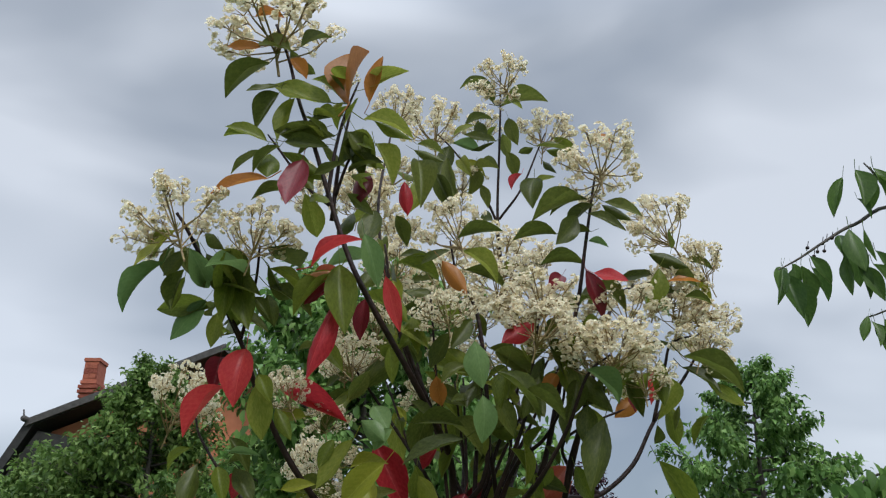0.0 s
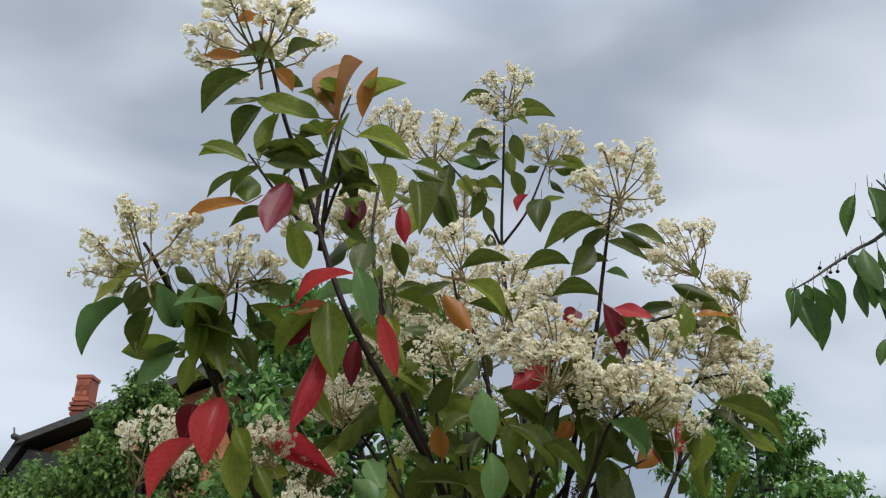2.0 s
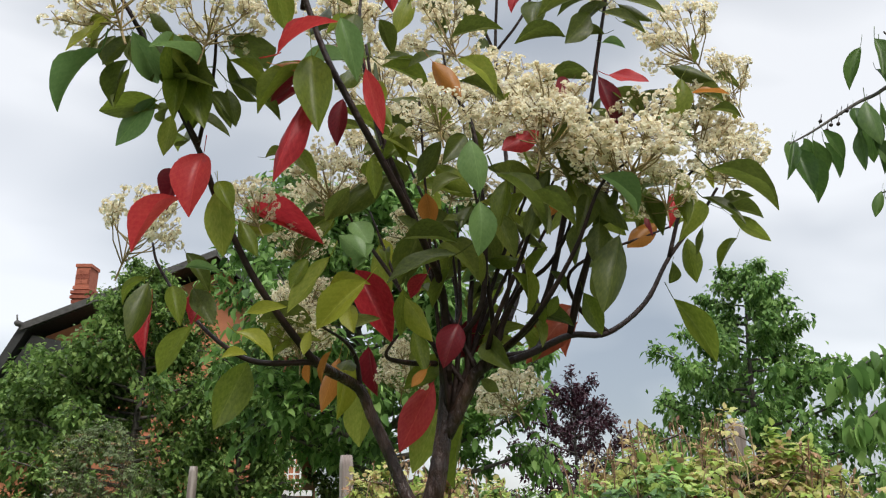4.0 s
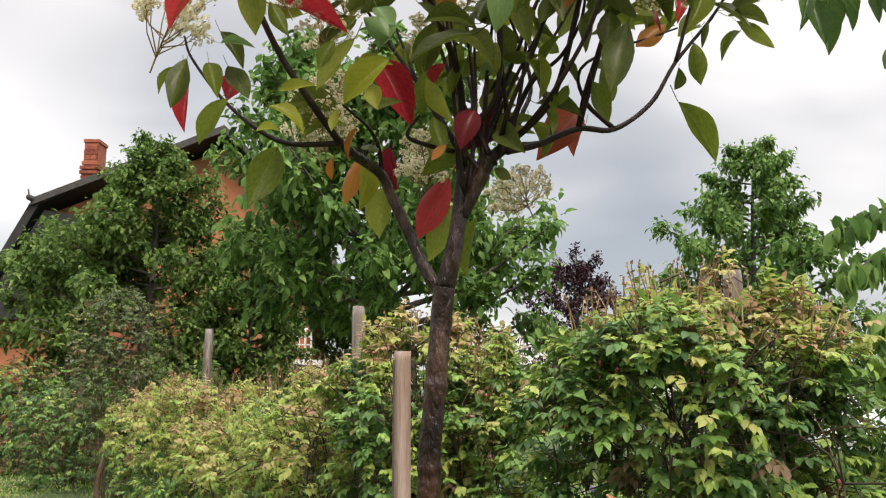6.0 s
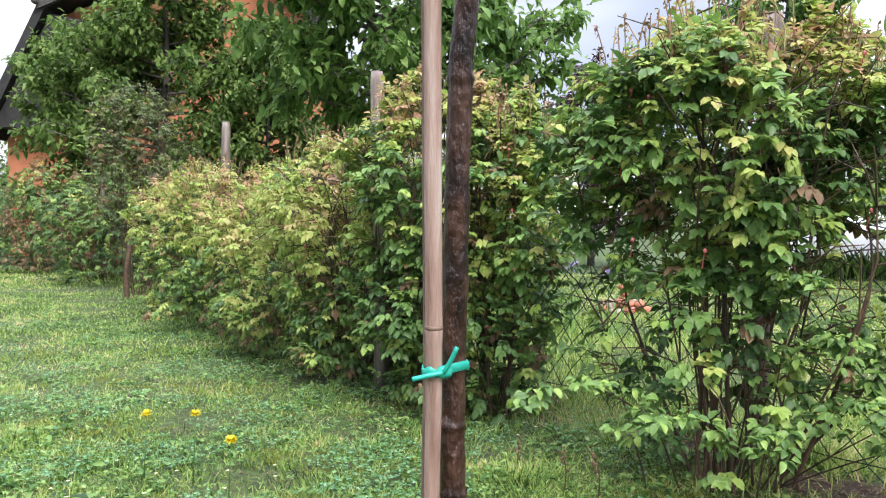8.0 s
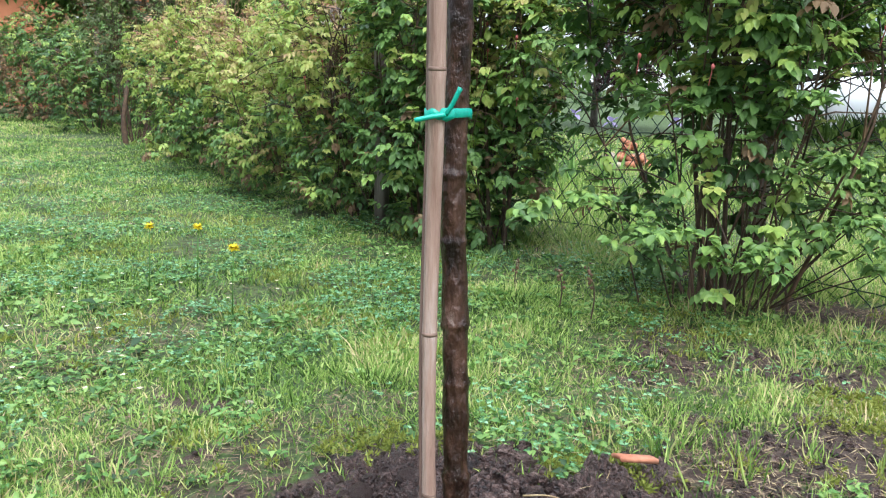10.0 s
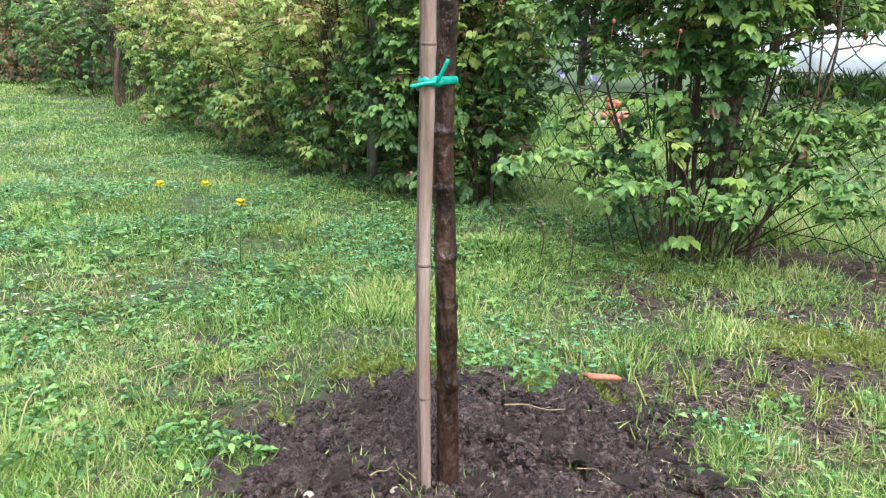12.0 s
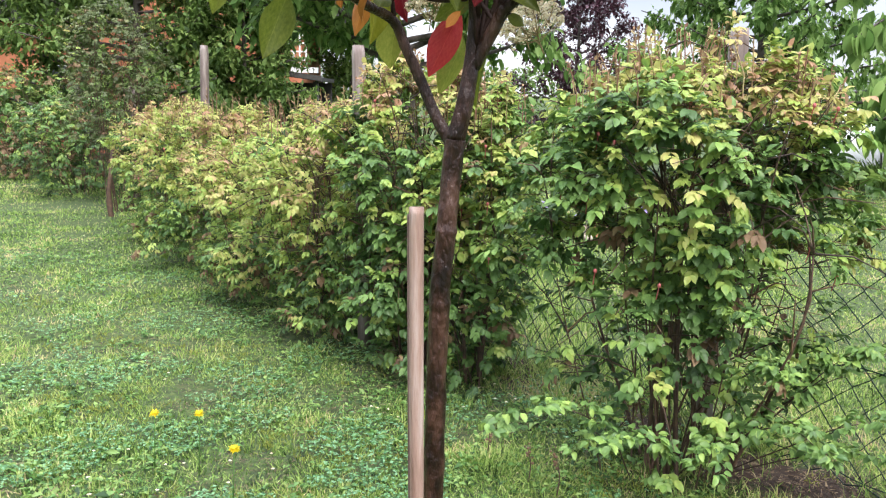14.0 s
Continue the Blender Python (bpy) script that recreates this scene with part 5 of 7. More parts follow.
def build_shard(x, y, turn, size):
    bm = bmesh.new()
    n = 6
    for z in (0, 1):
        for i in range(n + 1):
            a = -0.6 + 1.2 * i / n
            for s in (0, 1):
                bm.verts.new(((s - 0.5) * size * (1 - 0.3 * (i / n) * s), math.sin(a) * size * 0.45, math.cos(a) * size * 0.28 - 0.2 * size - z * 0.009))
    bm.verts.ensure_lookup_table()
    v = bm.verts
    k = 2 * (n + 1)
    for i in range(n):
        bm.faces.new((v[2 * i], v[2 * i + 1], v[2 * i + 3], v[2 * i + 2]))
        bm.faces.new((v[k + 2 * i + 2], v[k + 2 * i + 3], v[k + 2 * i + 1], v[k + 2 * i]))
        for s in (0, 1):
            bm.faces.new((v[2 * i + s], v[2 * i + 2 + s], v[k + 2 * i + 2 + s], v[k + 2 * i + s]))
    bm.faces.new((v[0], v[1], v[k + 1], v[k]))
    bm.faces.new((v[2 * n], v[2 * n + 1], v[k + 2 * n + 1], v[k + 2 * n]))
    bmesh.ops.recalc_face_normals(bm, faces=bm.faces)
    ob = part("tile_shard", bm, TERRACOTTA)
    ob.matrix_world = pose(x, y, ground_height(x, y) + mound_height(x, y) + 0.038, -14, 8, turn)
    return tagged(ob, "broken piece of terracotta roof tile on soil", "tile shard")


def build_dandelion(x, y, h):
    ob = thing("dandelion", (x, y, ground_height(x, y)), "yellow dandelion flower on a tall thin stalk in grass", "dandelion", "dandelions in the lawn")
    bm = bmesh.new()
    tube(bm, [(0, 0, -0.01), (0.006, 0, h * 0.6), (0.01, 0, h)], [0.0025, 0.002, 0.002], 5)
    part("stalk", bm, HERB, ob)
    rng = np.random.default_rng(int(abs(x) * 1000))
    n = 90
    a = rng.uniform(0, 6.28, n)
    up = rng.uniform(-0.2, 1.2, n)
    W = np.stack([np.cos(a), np.sin(a) - 0.45, up], 1)
    v, f = scatter(blade_template(), np.tile((0.01, 0, h), (n, 1)), W, np.tile((0, 0, 1.0), (n, 1)) + unit(rng, n) * 0.2, rng.uniform(0.019, 0.026, n), [0.008] * n)
    arrays("flower_head", v, f, YELLOW, ob)


build_mound()
build_grass()
build_tufts()
build_meadow()
for ix, iy, ih in ((0.72, 7.3, 0.62), (0.95, 7.5, 0.6), (0.55, 7.6, 0.58), (1.25, 7.4, 0.55), (1.9, 7.8, 0.55)):
    build_iris(ix, iy, ih)
build_weeds()
build_clover()
build_moss()
build_straw()
build_thatch()
for sx, sy, sr, mat, lab in (
    (-0.68, 2.16, 0.015, STONE, "small pale stone lying in the grass"), (-0.54, 2.29, 0.012, STONE, "small pale stone lying in the grass"),
    (-0.6, 2.1, 0.01, STONE, "small pale stone lying in the grass"), (-0.11, 1.46, 0.012, STONE, "yellowish pale pebble beside the trunk"),
    (-0.27, 1.44, 0.011, STONE, "yellowish pale pebble on soil"), (-0.29, 1.61, 0.01, TERRACOTTA, "small orange brick crumb on soil"),
    (0.12, 1.69, 0.009, TERRACOTTA, "small orange brick crumb on soil"), (-1.19, 2.23, 0.022, TERRACOTTA, "brown brick piece lying in the grass"),
    (0.78, 1.78, 0.011, STONE, "small pale stone lying in the grass"), (1.02, 1.95, 0.012, STONE, "small pale stone lying in the grass"),
    (-0.37, 1.72, 0.01, STONE, "small pale stone at the soil edge"), (0.55, 1.9, 0.01, STONE, "small pale stone at the soil edge"),
):
    build_stone(sx, sy, sr, lab, mat)
build_shard(0.352, 1.9, 15, 0.085)


def build_twig(x, y, turn, length, material, label, lift=0.012):
    bm = bmesh.new()
    line = curve_points([(-length / 2, 0, 0), (-length * 0.15, length * 0.04, 0.004), (length * 0.2, -length * 0.03, 0.002), (length / 2, length * 0.02, 0.005)], 4)
    tube(bm, line, [0.0022 - 0.0001 * i for i in range(len(line))], 6)
    ob = part("twig", bm, material)
    ob.matrix_world = pose(x, y, ground_height(x, y) + mound_height(x, y) + lift, 0, 0, turn)
    return tagged(ob, label, "twig", "twigs on the soil")


def build_root_end(x, y, h, turn):
    bm = bmesh.new()
    line = curve_points([(0, 0, -0.02), (0.006, 0, h * 0.4), (-0.004, 0.004, h * 0.8), (0.012, 0.002, h)], 5)
    tube(bm, line, [0.0035 - 0.00015 * i for i in range(len(line))], 6)
    ob = part("root_end", bm, STEM_BROWN)
    ob.matrix_world = pose(x, y, ground_height(x, y) + mound_height(x, y), 0, 0, turn)
    return tagged(ob, "brown root end sticking out of the soil", "root", "roots in the soil")


def build_daisies():
    """Tiny white flower heads of clover and daisy over the lawn."""
    rng = np.random.default_rng(44)
    P, W, S = [], [], []
    heads = 0
    while heads < 150:
        y = 2.2 + rng.uniform() ** 1.2 * 7
        x = rng.uniform(-0.6, 0.3) * (y + 0.3)
        if y > fence_y(x) - 0.3 or noise.noise((x * 1.1, y * 1.1, 71.0)) < 0.05 or soil_bare(x, y) > 0.3:
            continue
        heads += 1
        z = ground_height(x, y) + rng.uniform(0.03, 0.07)
        for k in range(9):
            a = k * 0.698
            P.append((x, y, z)), W.append((math.cos(a), math.sin(a), 0.35)), S.append(rng.uniform(0.006, 0.011))
    v, f = scatter(FAR_LEAF, P, W, np.tile((0, 0, 1.0), (len(P), 1)), S)
    tagged(arrays("lawn_flowers", v, f, PETAL), "tiny white flower heads scattered over the lawn", "flowers", kind="stuff")


def build_brick_heap(x, y):
    rng = random.Random(5)
    heap = thing("brick_heap", (x, y, 0), "small heap of broken orange bricks in grass beyond the fence", "brick heap")
    for i in range(26):
        a, r = rng.uniform(0, 6.28), rng.uniform(0, 0.27)
        bm = box_mesh((-0.06 * rng.uniform(0.6, 1.3), -0.045, -0.03), (0.06 * rng.uniform(0.6, 1.3), 0.045, 0.03), 0.006)
        ob = part("brick", bm, TERRACOTTA if i % 4 else STONE, heap)
        ob.matrix_local = pose(math.cos(a) * r, math.sin(a) * r * 0.7, 0.03 + (0.27 - r) * rng.uniform(0.2, 1.2), rng.uniform(-30, 30), rng.uniform(-30, 30), rng.uniform(0, 180))


build_brick_heap(1.77, 9.4)
build_twig(0.17, 1.68, -12, 0.13, STRAW, "pale dry stalk lying across the soil", 0.02)
build_twig(0.33, 1.62, 20, 0.06, STEM_BROWN, "short brown twig lying on the soil", 0.02)
build_twig(-0.14, 1.5, 35, 0.05, STRAW, "short pale wood splinter beside the stake", 0.016)
build_root_end(0.045, 1.51, 0.05, 20)
build_root_end(-0.085, 1.5, 0.06, 130)
build_daisies()
for dx, dy, dh in ((-1.18, 3.34, 0.262), (-0.995, 3.33, 0.268), (-0.78, 3.02, 0.254)):
    build_dandelion(dx, dy, dh)


def build_dry_stalk(x, y, h):
    rng = random.Random(int(x * 1000) + int(y * 100))
    ob = thing("dry_stalk", (x, y, ground_height(x, y)), "dead reddish brown weed stalk standing upright", "weed stalk", "dead weed stalks")
    bm = bmesh.new()
    line = curve_points([(0, 0, -0.02), (0.01, 0.0, h * 0.5), (rng.uniform(-0.02, 0.02), 0.01, h)], 5)
    tube(bm, line, [0.0035 - 0.0002 * i for i in range(len(line))], 5)
    part("stalk", bm, STEM_BROWN, ob)
    for i in range(9):
        p = line[-1 - i % 5]
        bm = bmesh.new()
        bmesh.ops.create_icosphere(bm, subdivisions=1, radius=rng.uniform(0.004, 0.008), matrix=Matrix.Translation(p + Vector((rng.uniform(-0.012, 0.012), rng.uniform(-0.012, 0.012), rng.uniform(-0.01, 0.01)))))
        part("seed_head", bm, STEM_BROWN, ob)


for wx, wy, wh in ((0.46, 3.18, 0.2), (0.36, 3.3, 0.16), (0.2, 3.5, 0.14), (1.5, 2.9, 0.12)):
    build_dry_stalk(wx, wy, wh)


# ---- young photinia tree ----
def leaf_mesh(name, tint, fold, droop, wave, bend):
    """One glossy leaf of length 1 along x and full width 1, with a midrib, a folded blade and a bent tip."""
    rows, cols = 9, 4
    bm = bmesh.new()
    grid = []
    for i in range(rows + 1):
        s = i / rows
        w = 0.5 * math.sin(math.pi * s ** 0.96) ** 0.8 * (1 - 0.3 * s ** 5) if 0 < i < rows else 0.015
        line = []
        for j in range(-cols, cols + 1):
            v = j / cols
            z = droop * (s - s * s) * 1.4 + fold * (0.35 * abs(v) + 0.65 * v * v) * w - 0.006 * (abs(v) < 0.1) + wave * math.sin(s * 9 + j * 1.3) * v * v * w
            line.append(bm.verts.new((s, v * w + bend * (s * s - s), z)))
        grid.append(line)
    for a, b in zip(grid, grid[1:]):
        for j in range(2 * cols):
            bm.faces.new((a[j], a[j + 1], b[j + 1], b[j]))
    # petiole
    tube(bm, [(-0.26, 0, 0.07), (-0.15, 0, 0.035), (-0.05, 0, 0.006), (0.06, 0, -0.004)], [0.012, 0.011, 0.011, 0.007], 5)
    mesh = bpy.data.meshes.new(name)
    bm.normal_update()
    bm.to_mesh(mesh)
    bm.free()
    mesh.materials.append(LEAF[tint])
    mesh.polygons.foreach_set("use_smooth", [True] * len(mesh.polygons))
    return mesh


LEAF_MESHES = {tint: [leaf_mesh("leaf", tint, fo, dr, wa, be) for fo, dr, wa, be in ((0.25, 0.12, 0.05, 0.15), (0.5, 0.22, 0.06, -0.2), (0.2, -0.05, 0.08, 0.0), (0.4, 0.32, 0.06, 0.25), (0.65, 0.2, 0.05, -0.1), (-0.25, 0.18, 0.07, 0.1))] for tint in LEAF if tint != "cherry"}
leaf_rng = random.Random(77)


def add_leaf(tree, base, tip, tint, ratio):
    base, tip = Vector(base), Vector(tip)
    d = tip - base
    length = d.length
    x = d.normalized()
    up = Vector((leaf_rng.gauss(0, 0.3), -0.85 + leaf_rng.gauss(0, 0.2), 0.4 + leaf_rng.gauss(0, 0.3)))
    y = up.cross(x).normalized()
    z = x.cross(y)
    m = Matrix((x, y, z)).transposed().to_4x4()
    m.translation = base
    ob = new("leaf", leaf_rng.choice(LEAF_MESHES[tint]))
    ob.parent = tree
    ob.matrix_local = m @ Matrix.Diagonal((length, length * ratio, length, 1))
    return ob


def add_branch(tree, name, r0, r1, *points):
    if name == "trunk":
        points = (Vector(points[0]) - Vector((0, 0, 0.07)),) + points
    line = curve_points(points, 44 if name == "trunk" else 6)
    n = len(line)
    if r0 < 0.0112:
        r0, r1 = r0 * 0.82, r1 * 0.6
    bm = bmesh.new()
    radii = []
    for i in range(n):
        knot = 1 + 0.14 * max(0.0, noise.noise((i * 0.9, r0 * 900, points[0][0] * 7))) + 0.05 * noise.noise((i * 2.3, 3.0, r0 * 500))
        if name == "trunk":
            z = line[i].z
            knot = 1 + 0.07 * noise.noise((z * 14, 1.0, 2.0)) + 0.03 * noise.noise((z * 40, 5.0, 2.0)) + sum(0.62 * g * math.exp(-((z - zk) / 0.006) ** 2) for zk, g in ((0.07, 0.16), (0.13, 0.24), (0.21, 0.3), (0.3, 0.14), (0.36, 0.22), (0.45, 0.28), (0.58, 0.2), (0.68, 0.26), (0.9, 0.12), (1.02, 0.22), (1.2, 0.18), (1.33, 0.2)))
        radii.append((r0 + (r1 - r0) * i / (n - 1)) * knot)

    tube(bm, line, radii, 16 if name == "trunk" else 8)
    if name == "trunk":
        for v in bm.verts:
            x, y, z = v.co
            v.co.x += 0.002 * noise.noise((x * 70, y * 70, z * 26))
            v.co.y += 0.002 * noise.noise((x * 70 + 9, y * 70, z * 26))
    BRANCHES.append((line, r0))
    return part(name, bm, BARK_WET if r0 > 0.0112 else TWIG, tree)


PETAL_SHAPE = (np.array([(0, 0, 0), (0.7, 0.55, 0.08), (0.7, -0.55, 0.08), (1.0, 0.0, 0.2)]), np.array([(0, 2, 1), (1, 2, 3)]))


def cluster_meshes(seed):
    """A loose flower head one unit wide and high: rays from a stalk, each branching to bunches of small blossoms."""
    rng = np.random.default_rng(seed)
    bm = bmesh.new()
    P, W, U, S = [], [], [], []
    n = 16
    for i in range(n):
        a = i * 2.4 + rng.normal() * 0.25
        polar = 1.5 * math.sqrt((i + 0.3) / n) + rng.normal() * 0.08
        start = Vector((0, 0, -0.42 + 0.22 * rng.uniform()))
        reach = rng.uniform(0.82, 1.04)
        e = Vector((math.sin(polar) * math.cos(a) * 0.4 * reach, math.sin(polar) * math.sin(a) * 0.4 * reach, -0.14 + math.cos(polar) * 0.4 * reach))
        mid = start.lerp(e, 0.5) + Vector((e.x * 0.1, e.y * 0.1, -0.03))
        tube(bm, [start, mid, e], [0.0075, 0.006, 0.0045], 5, False)
        out = (e - Vector((0, 0, -0.5))).normalized()
        for j in range(7):
            root = mid.lerp(e, rng.uniform(0.3, 1.0))
            d = (out + Vector(rng.normal(size=3)) * 0.7).normalized()
            q = root + d * rng.uniform(0.05, 0.12)
            tube(bm, [root, q], [0.0045, 0.003], 4, False)
            bunch = rng.uniform(0.025, 0.06)
            for k in range(int(rng.integers(4, 9))):
                g = (d * 0.5 + Vector(rng.normal(size=3))).normalized()
                c = q + g * bunch * rng.uniform(0.6, 1.0)
                ax = g.orthogonal().normalized()
                wide = rng.uniform(0.02, 0.028)
                for p in range(5):
                    w = Matrix.Rotation(p * 1.2566 + k, 3, g) @ ax + g * rng.uniform(0.05, 0.5)
                    P.append(c), W.append(w), U.append(g), S.append(wide)
    tube(bm, [(0, 0, -0.55), (0, 0, -0.4), (0, 0, -0.2)], [0.009, 0.009, 0.006], 6, False)
    stalks = bpy.data.meshes.new("stalks")
    bm.to_mesh(stalks)
    bm.free()
    stalks.materials.append(TWIG_RED)
    v, f = scatter(PETAL_SHAPE, P, W, U, S)
    flowers = bpy.data.meshes.new("blossoms")
    flowers.from_pydata(v.tolist(), [], f.tolist())
    flowers.materials.append(PETAL)
    return stalks, flowers


CLUSTERS = [cluster_meshes(s) for s in (1, 2, 3, 4, 5)]


def add_cluster(tree, centre, width, height):
    stalks, flowers = leaf_rng.choice(CLUSTERS)
    head = new("flower_head", stalks)
    head.parent = tree
    head.matrix_local = Matrix.Translation(centre) @ pose(0, 0, 0, leaf_rng.uniform(-8, 28), leaf_rng.uniform(-18, 18), leaf_rng.uniform(0, 360)) @ Matrix.Diagonal((width * 1.2, width * 1.2, height * 1.42, 1))
    tagged(head, "branched cluster of small cream-white flowers")
    petals = new("blossom_mass", flowers)
    petals.parent = head
    tagged(petals, kind="stuff")
    return head


BRANCHES = []
photinia = thing("photinia_tree", (0, 0, 0), "young photinia tree with cream flowers and red leaves", "tree")
add_branch(photinia, "trunk", 0.0207, 0.0175, (-0.010, 1.490, -0.024), (-0.011, 1.500, 0.018), (-0.023, 1.530, 0.355), (-0.032, 1.550, 0.548), (-0.037, 1.555, 0.667), (-0.036, 1.560, 0.765), (-0.032, 1.560, 1.166), (-0.023, 1.560, 1.311), (-0.014, 1.570, 1.433), (-0.009, 1.570, 1.490))
add_branch(photinia, "branch", 0.0174, 0.0095, (-0.009, 1.570, 1.490), (0.006, 1.570, 1.553), (0.016, 1.580, 1.624), (0.020, 1.580, 1.688), (0.015, 1.570, 1.755))
add_branch(photinia, "branch", 0.0115, 0.008, (-0.012, 1.575, 1.477), (-0.043, 1.590, 1.528), (-0.073, 1.600, 1.594), (-0.100, 1.600, 1.649), (-0.120, 1.590, 1.690), (-0.162, 1.540, 1.710), (-0.183, 1.500, 1.720))
add_branch(photinia, "branch", 0.013, 0.01, (0.018, 1.580, 1.614), (0.048, 1.570, 1.671), (0.070, 1.560, 1.712), (0.102, 1.550, 1.736))
add_branch(photinia, "branch", 0.008, 0.0045, (0.094, 1.550, 1.721), (0.149, 1.570, 1.740), (0.225, 1.600, 1.779), (0.297, 1.640, 1.792), (0.373, 1.670, 1.853), (0.428, 1.690, 1.942), (0.497, 1.700, 2.028), (0.534, 1.700, 2.083))
add_branch(photinia, "branch", 0.0085, 0.0045, (0.023, 1.570, 1.700), (0.015, 1.530, 1.829), (-0.013, 1.450, 1.888), (-0.061, 1.370, 1.964), (-0.121, 1.310, 2.059), (-0.167, 1.300, 2.156), (-0.235, 1.300, 2.364), (-0.267, 1.300, 2.454), (-0.293, 1.300, 2.549), (-0.323, 1.300, 2.630))
add_branch(photinia, "branch", 0.0065, 0.004, (-0.015, 1.460, 1.895), (-0.051, 1.500, 1.983), (-0.096, 1.520, 2.122), (-0.127, 1.540, 2.275), (-0.135, 1.560, 2.393), (-0.118, 1.600, 2.559))
add_branch(photinia, "branch", 0.005, 0.003, (-0.203, 1.300, 2.252), (-0.195, 1.300, 2.342), (-0.181, 1.300, 2.420), (-0.158, 1.300, 2.496))
add_branch(photinia, "branch", 0.004, 0.0025, (-0.198, 1.300, 2.237), (-0.239, 1.280, 2.266), (-0.290, 1.270, 2.334), (-0.311, 1.270, 2.363))
add_branch(photinia, "branch", 0.0075, 0.0045, (-0.181, 1.500, 1.718), (-0.227, 1.450, 1.775), (-0.272, 1.420, 1.842), (-0.318, 1.390, 1.937), (-0.327, 1.370, 1.965), (-0.346, 1.364, 2.010), (-0.395, 1.306, 2.109), (-0.431, 1.264, 2.176), (-0.448, 1.257, 2.201))
add_branch(photinia, "branch", 0.004, 0.003, (-0.346, 1.364, 2.010), (-0.319, 1.317, 2.094), (-0.307, 1.275, 2.149))
add_branch(photinia, "branch", 0.006, 0.003, (-0.181, 1.500, 1.717), (-0.266, 1.500, 1.717), (-0.322, 1.500, 1.744), (-0.386, 1.520, 1.803), (-0.445, 1.540, 1.880), (-0.463, 1.550, 1.924))
add_branch(photinia, "branch", 0.008, 0.0035, (0.089, 1.560, 1.732), (0.183, 1.620, 1.775), (0.161, 1.720, 1.958), (0.158, 1.830, 2.095), (0.151, 1.900, 2.296), (0.140, 1.920, 2.505), (0.148, 1.900, 2.700), (0.154, 1.880, 2.838), (0.156, 1.880, 2.935))
add_branch(photinia, "branch", 0.0045, 0.0025, (0.141, 1.920, 2.498), (0.089, 1.900, 2.611), (0.025, 1.860, 2.684), (-0.017, 1.850, 2.727))
add_branch(photinia, "branch", 0.0045, 0.0025, (0.144, 1.920, 2.513), (0.201, 1.900, 2.589), (0.251, 1.900, 2.709), (0.272, 1.900, 2.759))
add_branch(photinia, "branch", 0.0075, 0.003, (0.102, 1.550, 1.736), (0.170, 1.500, 1.806), (0.219, 1.500, 1.988), (0.255, 1.480, 2.124), (0.274, 1.460, 2.235), (0.294, 1.450, 2.344), (0.305, 1.450, 2.397))
add_branch(photinia, "branch", 0.006, 0.003, (0.225, 1.600, 1.779), (0.275, 1.550, 1.961), (0.349, 1.580, 2.167), (0.447, 1.600, 2.220), (0.480, 1.600, 2.268))
add_branch(photinia, "branch", 0.005, 0.003, (0.428, 1.690, 1.942), (0.459, 1.680, 2.050), (0.479, 1.670, 2.104), (0.536, 1.650, 2.116))
add_branch(photinia, "branch", 0.007, 0.003, (0.015, 1.570, 1.745), (0.079, 1.520, 1.827), (0.069, 1.500, 2.087), (0.029, 1.500, 2.182), (0.014, 1.500, 2.260))
add_branch(photinia, "branch", 0.006, 0.003, (0.080, 1.555, 1.715), (0.093, 1.500, 1.773), (0.143, 1.450, 1.896), (0.163, 1.420, 2.017), (0.173, 1.400, 2.079))
add_branch(photinia, "branch", 0.006, 0.003, (0.104, 1.550, 1.736), (0.155, 1.450, 1.780), (0.208, 1.400, 1.866), (0.243, 1.370, 1.951), (0.281, 1.350, 1.982))
add_branch(photinia, "branch", 0.006, 0.003, (0.020, 1.580, 1.719), (-0.035, 1.600, 1.826), (-0.113, 1.620, 1.944), (-0.151, 1.600, 1.996), (-0.180, 1.580, 2.033))
add_branch(photinia, "branch", 0.006, 0.003, (0.023, 1.600, 1.716), (0.040, 1.700, 1.885), (-0.029, 1.720, 2.090), (-0.102, 1.720, 2.258))
add_branch(photinia, "branch", 0.006, 0.003, (-0.118, 1.590, 1.688), (-0.124, 1.570, 1.733), (-0.139, 1.530, 1.755), (-0.172, 1.450, 1.765))
add_branch(photinia, "branch", 0.006, 0.003, (0.003, 1.570, 1.727), (-0.039, 1.500, 1.716), (-0.070, 1.460, 1.720), (-0.045, 1.450, 1.757))
add_branch(photinia, "branch", 0.007, 0.004, (0.098, 1.560, 1.737), (0.126, 1.600, 1.804), (0.145, 1.650, 1.902), (0.072, 1.660, 2.121))
add_branch(photinia, "branch", 0.006, 0.003, (0.297, 1.640, 1.792), (0.241, 1.620, 1.840), (0.239, 1.580, 1.894), (0.408, 1.600, 1.970))
add_branch(photinia, "branch", 0.006, 0.003, (0.020, 1.570, 1.732), (0.014, 1.550, 1.814), (0.008, 1.520, 1.874), (-0.004, 1.500, 1.947))
add_branch(photinia, "branch", 0.007, 0.003, (0.094, 1.555, 1.725), (0.097, 1.560, 1.772), (0.084, 1.520, 1.864), (0.074, 1.500, 1.947), (0.060, 1.480, 2.019))
add_branch(photinia, "branch", 0.007, 0.003, (0.100, 1.552, 1.732), (0.108, 1.550, 1.780), (0.138, 1.520, 1.837), (0.182, 1.500, 1.872), (0.214, 1.480, 1.929), (0.222, 1.470, 1.994))
add_branch(photinia, "branch", 0.006, 0.003, (0.225, 1.600, 1.779), (0.235, 1.580, 1.840), (0.253, 1.560, 1.900), (0.277, 1.540, 1.986))
add_branch(photinia, "branch", 0.0055, 0.0035, (-0.197, 1.33, 2.222), (-0.188, 1.31, 2.321), (-0.169, 1.29, 2.425))
